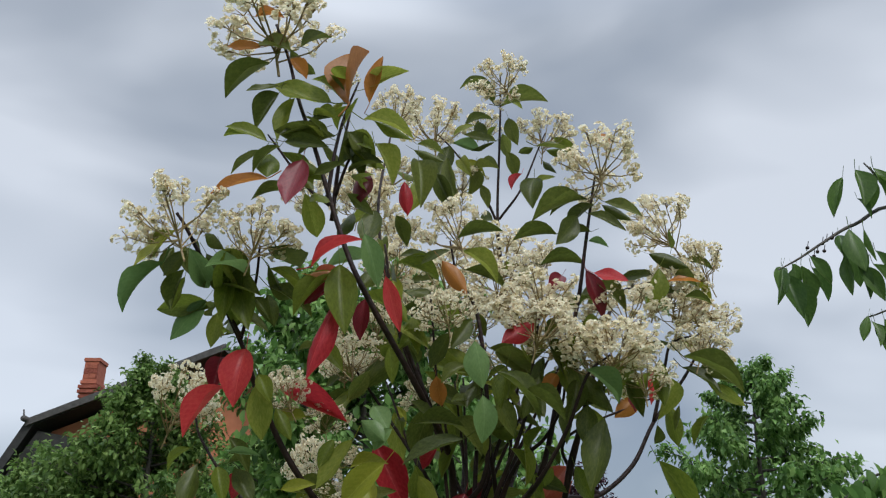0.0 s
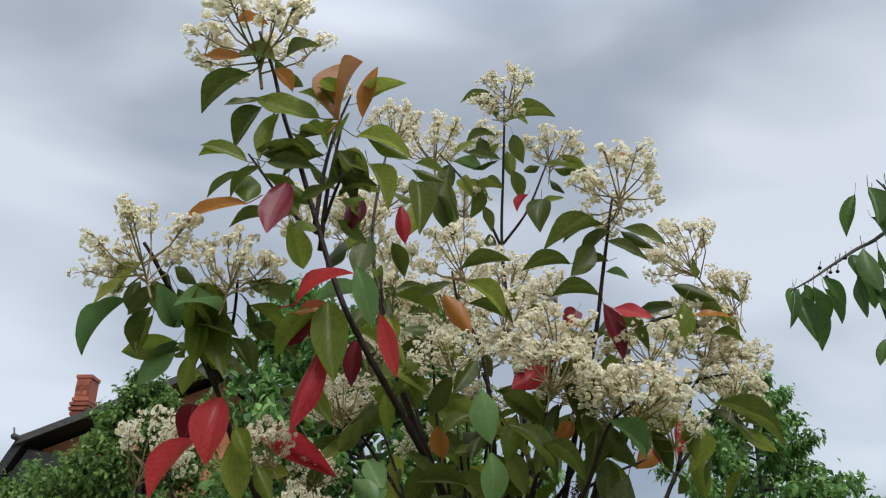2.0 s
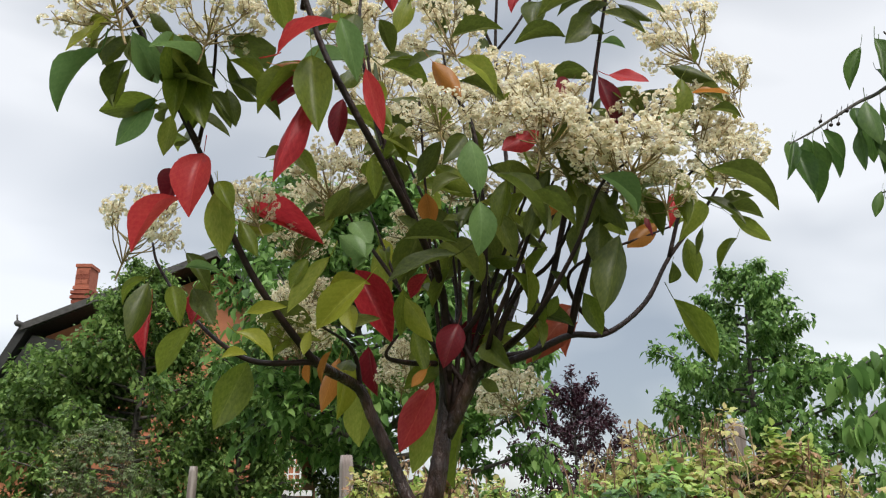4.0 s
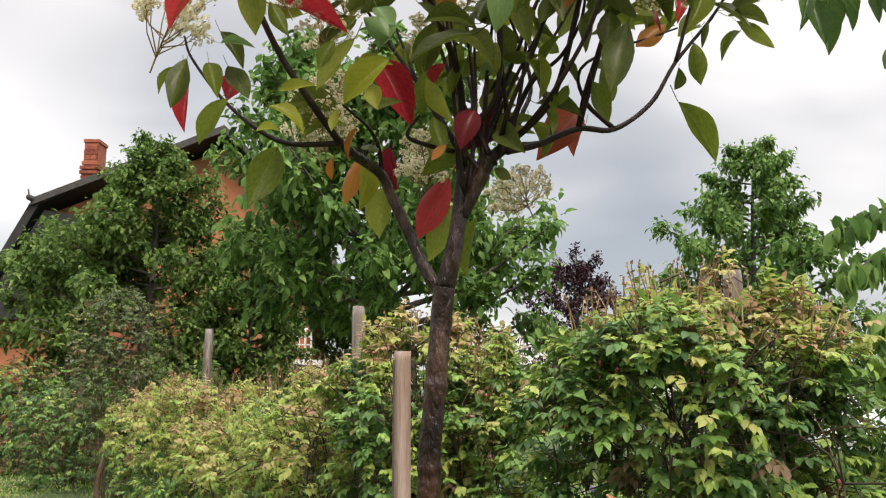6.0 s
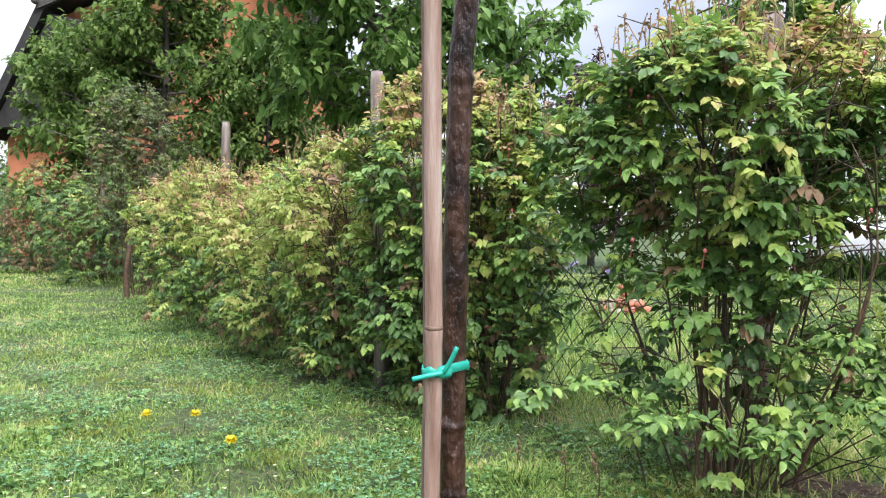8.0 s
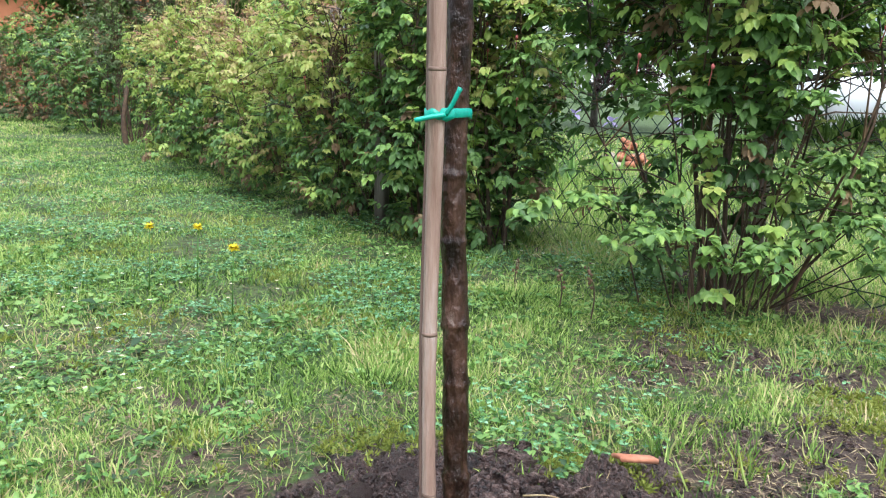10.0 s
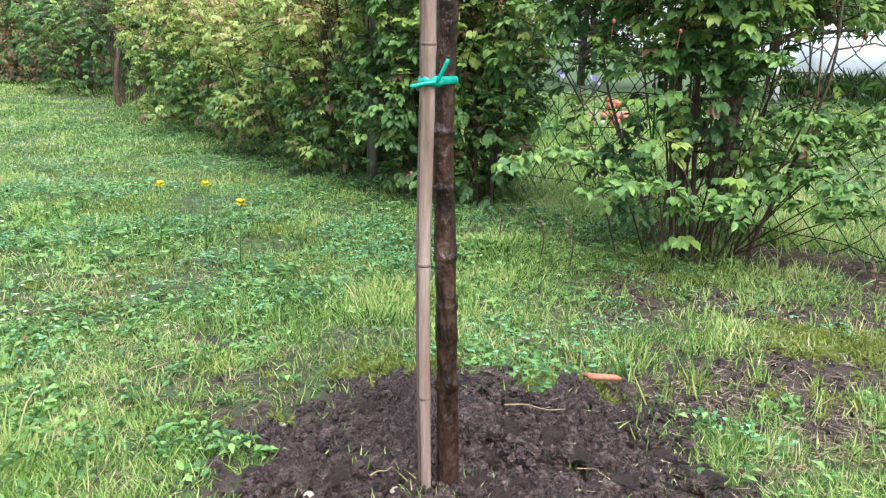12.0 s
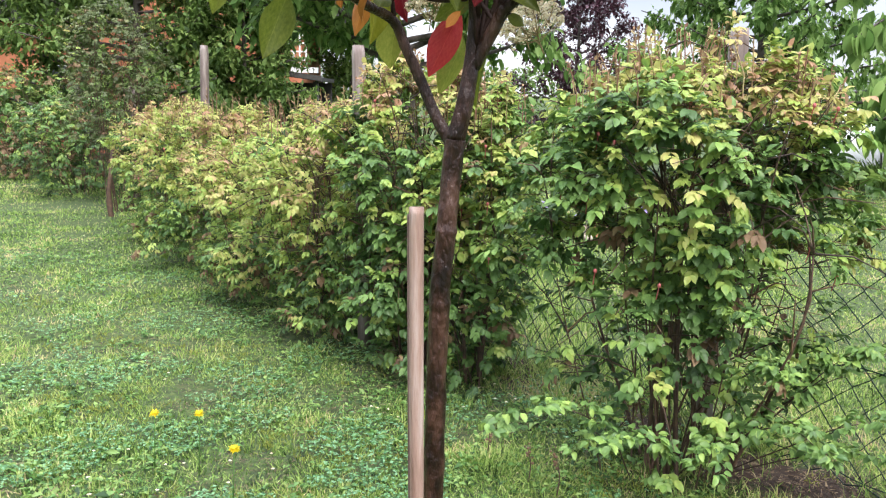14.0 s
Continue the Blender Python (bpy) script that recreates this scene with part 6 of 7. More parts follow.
add_branch(photinia, "branch", 0.004, 0.003, (-0.192, 1.32, 2.266), (-0.173, 1.3, 2.316), (-0.148, 1.29, 2.373))
add_branch(photinia, "branch", 0.006, 0.004, (-0.017, 1.47, 1.906), (-0.084, 1.44, 2.075), (-0.109, 1.42, 2.217))
add_branch(photinia, "branch", 0.0045, 0.003, (-0.342, 1.35, 2.012), (-0.371, 1.33, 2.063), (-0.404, 1.31, 2.114))
add_cluster(photinia, (0.005, 1.34, 2.061), 0.118, 0.071)
add_cluster(photinia, (0.172, 1.36, 2.045), 0.152, 0.099)
add_cluster(photinia, (0.274, 1.38, 1.994), 0.155, 0.093)
add_cluster(photinia, (0.344, 1.4, 1.957), 0.124, 0.074)
add_cluster(photinia, (0.483, 1.6, 2.158), 0.147, 0.096)
add_cluster(photinia, (0.108, 1.6, 2.219), 0.144, 0.094)
add_cluster(photinia, (-0.332, 1.300, 2.634), 0.256, 0.153)
add_cluster(photinia, (-0.454, 1.250, 2.196), 0.178, 0.126)
add_cluster(photinia, (-0.307, 1.270, 2.173), 0.15, 0.11)
add_cluster(photinia, (-0.489, 1.560, 1.970), 0.143, 0.143)
add_cluster(photinia, (-0.243, 1.650, 2.757), 0.099, 0.066)
add_cluster(photinia, (-0.087, 1.400, 2.509), 0.113, 0.085)
add_cluster(photinia, (-0.024, 1.820, 2.733), 0.196, 0.133)
add_cluster(photinia, (0.142, 1.740, 2.818), 0.158, 0.110)
add_cluster(photinia, (0.273, 1.900, 2.775), 0.154, 0.132)
add_cluster(photinia, (0.115, 2.000, 2.860), 0.108, 0.108)
add_cluster(photinia, (0.295, 1.390, 2.373), 0.185, 0.112)
add_cluster(photinia, (0.450, 1.600, 2.353), 0.160, 0.136)
add_cluster(photinia, (0.532, 1.600, 2.262), 0.112, 0.112)
add_cluster(photinia, (0.539, 1.650, 2.133), 0.178, 0.101)
add_cluster(photinia, (0.014, 1.500, 2.294), 0.149, 0.133)
add_cluster(photinia, (0.220, 1.750, 2.329), 0.112, 0.068)
add_cluster(photinia, (0.169, 1.400, 2.103), 0.164, 0.082)
add_cluster(photinia, (0.288, 1.350, 2.002), 0.176, 0.107)
add_cluster(photinia, (-0.180, 1.570, 2.052), 0.144, 0.107)
add_cluster(photinia, (-0.116, 1.720, 2.309), 0.158, 0.109)
add_cluster(photinia, (0.071, 1.620, 2.161), 0.167, 0.106)
add_cluster(photinia, (-0.034, 1.620, 2.177), 0.123, 0.100)
add_cluster(photinia, (-0.215, 1.500, 1.909), 0.090, 0.060)
add_cluster(photinia, (-0.194, 1.800, 2.536), 0.119, 0.146)
add_cluster(photinia, (0.047, 1.900, 2.619), 0.127, 0.099)
add_cluster(photinia, (-0.140, 1.950, 2.659), 0.160, 0.102)
add_cluster(photinia, (0.473, 1.700, 2.231), 0.171, 0.098)
add_cluster(photinia, (-0.304, 1.950, 1.906), 0.119, 0.154)
add_cluster(photinia, (-0.052, 1.600, 1.751), 0.082, 0.055)
add_cluster(photinia, (0.040, 1.600, 2.057), 0.154, 0.077)
add_cluster(photinia, (-0.049, 1.800, 1.774), 0.103, 0.080)
add_cluster(photinia, (0.124, 1.850, 1.721), 0.111, 0.088)
add_cluster(photinia, (-0.206, 1.700, 2.073), 0.136, 0.094)
add_cluster(photinia, (-0.000, 1.750, 2.291), 0.213, 0.135)
add_cluster(photinia, (0.156, 1.850, 2.394), 0.219, 0.134)
add_cluster(photinia, (0.161, 1.450, 2.115), 0.134, 0.080)
add_cluster(photinia, (0.341, 1.500, 2.118), 0.170, 0.094)
add_cluster(photinia, (0.219, 1.450, 2.039), 0.167, 0.088)
add_cluster(photinia, (-0.153, 1.750, 2.183), 0.132, 0.110)
add_cluster(photinia, (-0.040, 1.700, 2.008), 0.112, 0.071)
add_cluster(photinia, (-0.194, 1.800, 2.516), 0.185, 0.136)
add_cluster(photinia, (0.484, 1.600, 2.218), 0.127, 0.116)
add_cluster(photinia, (0.489, 1.500, 2.049), 0.124, 0.086)
add_cluster(photinia, (-0.123, 1.850, 2.448), 0.148, 0.136)
add_cluster(photinia, (-0.295, 1.600, 2.429), 0.121, 0.121)
add_cluster(photinia, (-0.271, 1.380, 1.930), 0.099, 0.081)
add_cluster(photinia, (-0.201, 1.600, 1.861), 0.102, 0.061)
add_cluster(photinia, (-0.213, 1.500, 1.759), 0.084, 0.056)
add_cluster(photinia, (-0.221, 1.620, 1.782), 0.114, 0.083)
add_cluster(photinia, (-0.237, 1.580, 1.822), 0.113, 0.072)
add_cluster(photinia, (0.136, 1.750, 1.708), 0.132, 0.088)
add_cluster(photinia, (-0.052, 1.700, 1.728), 0.096, 0.064)
add_leaf(photinia, (-0.343, 1.280, 2.561), (-0.410, 1.287, 2.569), "orange", 0.42)
add_leaf(photinia, (-0.289, 1.290, 2.561), (-0.356, 1.305, 2.585), "green", 0.7)
add_leaf(photinia, (-0.272, 1.300, 2.577), (-0.217, 1.318, 2.613), "green", 0.5)
add_leaf(photinia, (-0.352, 1.250, 2.608), (-0.303, 1.277, 2.627), "orange", 0.48)
add_leaf(photinia, (-0.290, 1.300, 2.549), (-0.259, 1.314, 2.513), "orange", 0.6)
add_leaf(photinia, (-0.324, 1.280, 2.525), (-0.406, 1.305, 2.464), "green", 0.4)
add_leaf(photinia, (-0.300, 1.270, 2.466), (-0.351, 1.242, 2.437), "green", 0.35)
add_leaf(photinia, (-0.301, 1.280, 2.458), (-0.336, 1.278, 2.378), "green", 0.45)
add_leaf(photinia, (-0.284, 1.300, 2.463), (-0.311, 1.327, 2.398), "olive", 0.45)
add_leaf(photinia, (-0.202, 1.270, 2.430), (-0.316, 1.279, 2.475), "olive", 0.45)
add_leaf(photinia, (-0.170, 1.260, 2.419), (-0.139, 1.284, 2.554), "orange", 0.45)
add_leaf(photinia, (-0.134, 1.280, 2.437), (-0.110, 1.257, 2.523), "orange", 0.35)
add_leaf(photinia, (-0.178, 1.270, 2.430), (-0.240, 1.268, 2.480), "olive", 0.4)
add_leaf(photinia, (-0.309, 1.260, 2.343), (-0.381, 1.245, 2.364), "olive", 0.45)
add_leaf(photinia, (-0.297, 1.240, 2.258), (-0.393, 1.243, 2.229), "orange", 0.35)
add_leaf(photinia, (-0.283, 1.250, 2.327), (-0.327, 1.254, 2.275), "green", 0.3)
add_leaf(photinia, (-0.242, 1.250, 2.300), (-0.259, 1.221, 2.199), "crimson", 0.5)
add_leaf(photinia, (-0.302, 1.260, 2.318), (-0.299, 1.243, 2.262), "olive", 0.7)
add_leaf(photinia, (-0.229, 1.280, 2.380), (-0.291, 1.267, 2.360), "green", 0.4)
add_leaf(photinia, (-0.124, 1.280, 2.398), (-0.057, 1.305, 2.374), "olive", 0.4)
add_leaf(photinia, (-0.169, 1.280, 2.375), (-0.120, 1.296, 2.311), "green", 0.45)
add_leaf(photinia, (-0.202, 1.270, 2.358), (-0.244, 1.250, 2.389), "green", 0.4)
add_leaf(photinia, (-0.054, 1.500, 2.483), (0.002, 1.518, 2.467), "green", 0.4)
add_leaf(photinia, (-0.049, 1.450, 2.414), (-0.043, 1.428, 2.297), "green", 0.45)
add_leaf(photinia, (-0.074, 1.400, 2.339), (-0.066, 1.407, 2.270), "red", 0.4)
add_leaf(photinia, (-0.147, 1.350, 2.338), (-0.147, 1.328, 2.258), "crimson", 0.5)
add_leaf(photinia, (-0.137, 1.500, 2.328), (-0.152, 1.470, 2.235), "green", 0.5)
add_leaf(photinia, (-0.094, 1.500, 2.317), (-0.072, 1.522, 2.257), "green", 0.45)
add_leaf(photinia, (-0.168, 1.400, 2.272), (-0.192, 1.383, 2.211), "green", 0.5)
add_leaf(photinia, (0.154, 1.850, 2.811), (0.274, 1.833, 2.813), "green", 0.35)
add_leaf(photinia, (0.141, 1.860, 2.851), (0.089, 1.889, 2.892), "green", 0.6)
add_leaf(photinia, (0.171, 1.850, 2.773), (0.195, 1.872, 2.704), "green", 0.5)
add_leaf(photinia, (0.138, 1.860, 2.710), (0.053, 1.847, 2.721), "green", 0.4)
add_leaf(photinia, (0.133, 1.850, 2.701), (0.072, 1.878, 2.690), "green", 0.4)
add_leaf(photinia, (0.197, 1.830, 2.596), (0.170, 1.832, 2.552), "red", 0.5)
add_leaf(photinia, (0.239, 1.850, 2.689), (0.340, 1.861, 2.676), "green", 0.3)
add_leaf(photinia, (0.232, 1.860, 2.600), (0.222, 1.842, 2.504), "green", 0.6)
add_leaf(photinia, (0.080, 1.850, 2.632), (0.063, 1.876, 2.557), "green", 0.5)
add_leaf(photinia, (0.106, 1.870, 2.715), (0.091, 1.881, 2.784), "green", 0.5)
add_leaf(photinia, (0.165, 1.860, 2.678), (0.186, 1.888, 2.614), "green", 0.5)
add_leaf(photinia, (0.094, 1.870, 2.588), (0.115, 1.894, 2.531), "green", 0.5)
add_leaf(photinia, (0.017, 1.800, 2.659), (-0.009, 1.788, 2.561), "green", 0.45)
add_leaf(photinia, (0.004, 1.800, 2.567), (0.018, 1.792, 2.461), "green", 0.45)
add_leaf(photinia, (0.266, 1.420, 2.312), (0.166, 1.400, 2.255), "green", 0.28)
add_leaf(photinia, (0.255, 1.420, 2.275), (0.208, 1.399, 2.207), "green", 0.5)
add_leaf(photinia, (0.311, 1.430, 2.311), (0.374, 1.404, 2.267), "green", 0.4)
add_leaf(photinia, (0.278, 1.430, 2.286), (0.341, 1.418, 2.246), "green", 0.4)
add_leaf(photinia, (0.218, 1.450, 2.252), (0.134, 1.456, 2.241), "green", 0.3)
add_leaf(photinia, (0.274, 1.400, 2.151), (0.328, 1.370, 2.123), "red", 0.5)
add_leaf(photinia, (0.269, 1.450, 2.177), (0.296, 1.461, 2.083), "crimson", 0.4)
add_leaf(photinia, (0.274, 1.430, 2.228), (0.309, 1.420, 2.211), "blue", 0.4)
add_leaf(photinia, (0.418, 1.550, 2.254), (0.492, 1.539, 2.219), "green", 0.35)
add_leaf(photinia, (0.421, 1.500, 2.202), (0.389, 1.519, 2.121), "olive", 0.5)
add_leaf(photinia, (0.435, 1.500, 2.174), (0.500, 1.499, 2.172), "orange", 0.3)
add_leaf(photinia, (0.464, 1.500, 2.142), (0.511, 1.489, 2.123), "green", 0.4)
add_leaf(photinia, (0.311, 1.420, 2.459), (0.329, 1.419, 2.429), "orange", 0.6)
add_leaf(photinia, (-0.464, 1.270, 2.116), (-0.542, 1.330, 2.050), "blue", 0.25)
add_leaf(photinia, (-0.426, 1.266, 2.135), (-0.460, 1.271, 2.092), "green", 0.6)
add_leaf(photinia, (-0.418, 1.255, 2.135), (-0.398, 1.319, 2.090), "blue", 0.5)
add_leaf(photinia, (-0.435, 1.293, 2.113), (-0.455, 1.310, 2.048), "green", 0.45)
add_leaf(photinia, (-0.391, 1.240, 2.155), (-0.365, 1.268, 2.139), "green", 0.6)
add_leaf(photinia, (-0.379, 1.284, 2.138), (-0.332, 1.327, 2.109), "green", 0.5)
add_leaf(photinia, (-0.336, 1.319, 2.118), (-0.353, 1.351, 2.030), "olive", 0.5)
add_leaf(photinia, (-0.284, 1.291, 2.155), (-0.264, 1.417, 2.169), "green", 0.55)
add_leaf(photinia, (-0.297, 1.303, 2.127), (-0.267, 1.382, 2.094), "green", 0.22)
add_leaf(photinia, (-0.331, 1.352, 2.087), (-0.305, 1.383, 2.050), "green", 0.4)
add_leaf(photinia, (-0.391, 1.368, 2.064), (-0.400, 1.379, 2.003), "olive", 0.45)
add_leaf(photinia, (-0.395, 1.429, 2.001), (-0.395, 1.403, 1.925), "crimson", 0.45)
add_leaf(photinia, (-0.218, 1.270, 2.109), (-0.133, 1.251, 2.149), "red", 0.35)
add_leaf(photinia, (-0.221, 1.280, 2.098), (-0.175, 1.307, 2.115), "orange", 0.55)
add_leaf(photinia, (-0.175, 1.300, 2.125), (-0.158, 1.282, 1.995), "olive", 0.42)
add_leaf(photinia, (-0.193, 1.300, 2.093), (-0.233, 1.315, 2.058), "crimson", 0.5)
add_leaf(photinia, (-0.132, 1.270, 2.168), (-0.108, 1.296, 2.080), "blue", 0.4)
add_leaf(photinia, (-0.097, 1.300, 2.104), (-0.072, 1.327, 2.014), "red", 0.3)
add_leaf(photinia, (-0.002, 1.400, 2.175), (0.043, 1.391, 2.106), "orange", 0.4)
add_leaf(photinia, (0.028, 1.420, 2.230), (0.112, 1.411, 2.240), "green", 0.35)
add_leaf(photinia, (-0.041, 1.420, 2.176), (0.013, 1.421, 2.205), "green", 0.4)
add_leaf(photinia, (-0.016, 1.420, 2.108), (0.032, 1.437, 2.069), "olive", 0.45)
add_leaf(photinia, (0.223, 1.450, 2.166), (0.192, 1.426, 2.117), "crimson", 0.5)
add_leaf(photinia, (0.051, 1.280, 1.983), (0.063, 1.295, 1.910), "blue", 0.6)
add_leaf(photinia, (0.063, 1.300, 1.900), (0.061, 1.318, 1.828), "blue", 0.55)
add_leaf(photinia, (0.085, 1.280, 1.933), (0.152, 1.302, 1.858), "green", 0.45)
add_leaf(photinia, (0.129, 1.300, 1.907), (0.187, 1.272, 1.854), "green", 0.25)
add_leaf(photinia, (0.235, 1.330, 1.951), (0.290, 1.357, 1.900), "blue", 0.5)
add_leaf(photinia, (0.273, 1.400, 1.886), (0.237, 1.375, 1.763), "green", 0.4)
add_leaf(photinia, (0.387, 1.600, 1.976), (0.329, 1.590, 1.929), "orange", 0.5)
add_leaf(photinia, (0.455, 1.660, 1.969), (0.467, 1.667, 1.888), "olive", 0.45)
add_leaf(photinia, (0.433, 1.700, 1.867), (0.507, 1.725, 1.757), "olive", 0.36)
add_leaf(photinia, (0.490, 1.660, 2.049), (0.561, 1.650, 1.992), "green", 0.45)
add_leaf(photinia, (0.545, 1.680, 2.022), (0.625, 1.705, 1.979), "olive", 0.3)
add_leaf(photinia, (-0.121, 1.500, 1.862), (-0.064, 1.503, 1.748), "red", 0.45)
add_leaf(photinia, (-0.295, 1.480, 1.959), (-0.170, 1.469, 1.895), "red", 0.32)
add_leaf(photinia, (-0.329, 1.340, 1.989), (-0.338, 1.329, 1.888), "red", 0.55)
add_leaf(photinia, (-0.368, 1.370, 1.933), (-0.420, 1.351, 1.844), "red", 0.35)
add_leaf(photinia, (-0.333, 1.430, 1.798), (-0.344, 1.405, 1.754), "red", 0.75)
add_leaf(photinia, (-0.418, 1.450, 1.794), (-0.413, 1.429, 1.711), "red", 0.32)
add_leaf(photinia, (0.033, 1.350, 1.841), (-0.065, 1.361, 1.802), "green", 0.4)
add_leaf(photinia, (-0.040, 1.400, 1.791), (-0.001, 1.430, 1.734), "yellow", 0.5)
add_leaf(photinia, (-0.123, 1.420, 1.787), (-0.112, 1.400, 1.740), "yellow", 0.55)
add_leaf(photinia, (0.162, 1.400, 2.055), (0.101, 1.373, 2.010), "red", 0.5)
add_leaf(photinia, (-0.146, 1.420, 1.718), (-0.161, 1.449, 1.675), "orange", 0.4)
add_leaf(photinia, (-0.009, 1.420, 1.692), (-0.031, 1.422, 1.667), "orange", 0.5)
add_leaf(photinia, (-0.182, 1.400, 1.850), (-0.205, 1.394, 1.802), "olive", 0.45)
add_leaf(photinia, (-0.172, 1.300, 2.066), (-0.216, 1.284, 1.922), "red", 0.26)
add_leaf(photinia, (-0.134, 1.350, 2.082), (-0.141, 1.356, 2.008), "crimson", 0.4)
add_leaf(photinia, (0.011, 1.400, 2.037), (-0.023, 1.420, 1.978), "green", 0.5)
add_leaf(photinia, (-0.275, 1.360, 1.895), (-0.246, 1.357, 1.840), "olive", 0.4)
add_leaf(photinia, (-0.302, 1.330, 1.942), (-0.277, 1.325, 1.893), "olive", 0.5)
add_leaf(photinia, (-0.117, 1.400, 1.907), (-0.090, 1.373, 1.859), "blue", 0.6)
add_leaf(photinia, (-0.054, 1.400, 1.915), (-0.014, 1.425, 1.889), "green", 0.5)
add_leaf(photinia, (-0.155, 1.420, 1.807), (-0.090, 1.392, 1.809), "yellow", 0.4)
add_leaf(photinia, (-0.044, 1.380, 1.873), (0.034, 1.380, 1.868), "green", 0.4)
add_leaf(photinia, (0.117, 1.450, 1.845), (0.145, 1.470, 1.800), "olive", 0.4)
add_leaf(photinia, (0.234, 1.420, 1.956), (0.209, 1.398, 1.881), "green", 0.45)
add_leaf(photinia, (-0.399, 1.360, 1.795), (-0.409, 1.374, 1.753), "olive", 0.45)
add_leaf(photinia, (-0.296, 1.400, 1.705), (-0.266, 1.427, 1.714), "yellow", 0.45)
add_leaf(photinia, (0.204, 1.600, 2.252), (0.297, 1.608, 2.256), "green", 0.25)
add_leaf(photinia, (-0.292, 1.300, 2.071), (-0.280, 1.317, 2.020), "green", 0.5)
add_leaf(photinia, (-0.293, 1.550, 1.726), (-0.332, 1.526, 1.619), "olive", 0.5)
add_leaf(photinia, (-0.174, 1.760, 1.772), (-0.202, 1.756, 1.673), "orange", 0.35)
add_leaf(photinia, (-0.161, 1.760, 1.764), (-0.172, 1.739, 1.657), "yellow", 0.4)
add_leaf(photinia, (-0.118, 1.760, 1.716), (-0.135, 1.781, 1.614), "olive", 0.5)
add_leaf(photinia, (-0.001, 1.720, 1.721), (-0.059, 1.708, 1.599), "red", 0.42)
add_leaf(photinia, (0.007, 1.770, 1.679), (-0.038, 1.767, 1.567), "olive", 0.45)
add_leaf(photinia, (0.054, 1.770, 1.654), (0.037, 1.800, 1.541), "olive", 0.35)
add_leaf(photinia, (0.249, 1.715, 1.858), (0.163, 1.705, 1.751), "rust", 0.5)
add_leaf(photinia, (0.262, 1.730, 1.832), (0.240, 1.745, 1.770), "rust", 0.45)
add_leaf(photinia, (-0.177, 1.420, 1.748), (-0.184, 1.417, 1.711), "yellow", 0.5)
add_leaf(photinia, (-0.119, 1.750, 1.789), (-0.101, 1.749, 1.700), "crimson", 0.4)
add_leaf(photinia, (-0.227, 1.750, 1.766), (-0.228, 1.764, 1.725), "orange", 0.4)
add_leaf(photinia, (0.077, 1.600, 1.706), (0.106, 1.599, 1.686), "green", 0.6)
add_leaf(photinia, (-0.234, 1.500, 1.802), (-0.248, 1.487, 1.729), "olive", 0.4)
add_leaf(photinia, (-0.031, 1.500, 1.765), (-0.012, 1.494, 1.697), "olive", 0.45)
add_leaf(photinia, (0.164, 1.550, 1.803), (0.170, 1.529, 1.745), "olive", 0.4)
add_leaf(photinia, (0.038, 1.500, 1.776), (0.015, 1.493, 1.706), "crimson", 0.6)
add_leaf(photinia, (-0.301, 1.330, 1.930), (-0.294, 1.359, 1.840), "olive", 0.45)
add_leaf(photinia, (-0.228, 1.380, 1.884), (-0.287, 1.408, 1.891), "yellow", 0.5)
add_leaf(photinia, (-0.347, 1.360, 1.846), (-0.312, 1.368, 1.790), "green", 0.4)
add_leaf(photinia, (-0.340, 1.340, 1.819), (-0.289, 1.340, 1.812), "blue", 0.25)
add_leaf(photinia, (-0.364, 1.370, 1.801), (-0.345, 1.360, 1.741), "olive", 0.45)
add_leaf(photinia, (-0.394, 1.360, 1.803), (-0.405, 1.335, 1.717), "green", 0.4)
add_leaf(photinia, (-0.338, 1.380, 1.800), (-0.301, 1.366, 1.743), "green", 0.5)
add_leaf(photinia, (-0.330, 1.360, 1.741), (-0.374, 1.377, 1.676), "olive", 0.45)
add_leaf(photinia, (-0.274, 1.380, 1.737), (-0.224, 1.402, 1.701), "yellow", 0.5)
add_leaf(photinia, (-0.265, 1.400, 1.769), (-0.207, 1.392, 1.776), "yellow", 0.4)
add_leaf(photinia, (-0.148, 1.380, 1.846), (-0.207, 1.397, 1.769), "olive", 0.4)
add_leaf(photinia, (-0.094, 1.360, 1.805), (-0.161, 1.376, 1.740), "yellow", 0.5)
add_leaf(photinia, (-0.095, 1.360, 1.840), (-0.135, 1.372, 1.876), "blue", 0.6)
add_leaf(photinia, (-0.084, 1.370, 1.862), (-0.113, 1.380, 1.828), "blue", 0.6)
add_leaf(photinia, (-0.044, 1.420, 1.810), (-0.049, 1.436, 1.743), "olive", 0.5)
add_leaf(photinia, (0.041, 1.400, 1.977), (-0.003, 1.392, 1.944), "green", 0.5)
add_leaf(photinia, (-0.094, 1.400, 2.011), (-0.088, 1.412, 1.948), "olive", 0.4)
add_leaf(photinia, (-0.067, 1.400, 2.041), (-0.043, 1.387, 1.993), "olive", 0.5)
add_leaf(photinia, (-0.181, 1.360, 2.064), (-0.199, 1.359, 2.022), "red", 0.4)
add_leaf(photinia, (-0.010, 1.500, 1.856), (-0.036, 1.516, 1.820), "red", 0.6)
add_leaf(photinia, (0.217, 1.420, 1.917), (0.211, 1.431, 1.848), "green", 0.5)
add_leaf(photinia, (0.249, 1.420, 1.913), (0.239, 1.408, 1.839), "green", 0.5)
add_leaf(photinia, (0.230, 1.480, 1.820), (0.260, 1.507, 1.760), "olive", 0.5)
add_leaf(photinia, (0.193, 1.500, 1.821), (0.178, 1.509, 1.789), "olive", 0.5)
add_leaf(photinia, (0.160, 1.500, 1.809), (0.171, 1.505, 1.776), "olive", 0.5)
add_leaf(photinia, (0.398, 1.520, 2.000), (0.381, 1.510, 1.935), "red", 0.35)
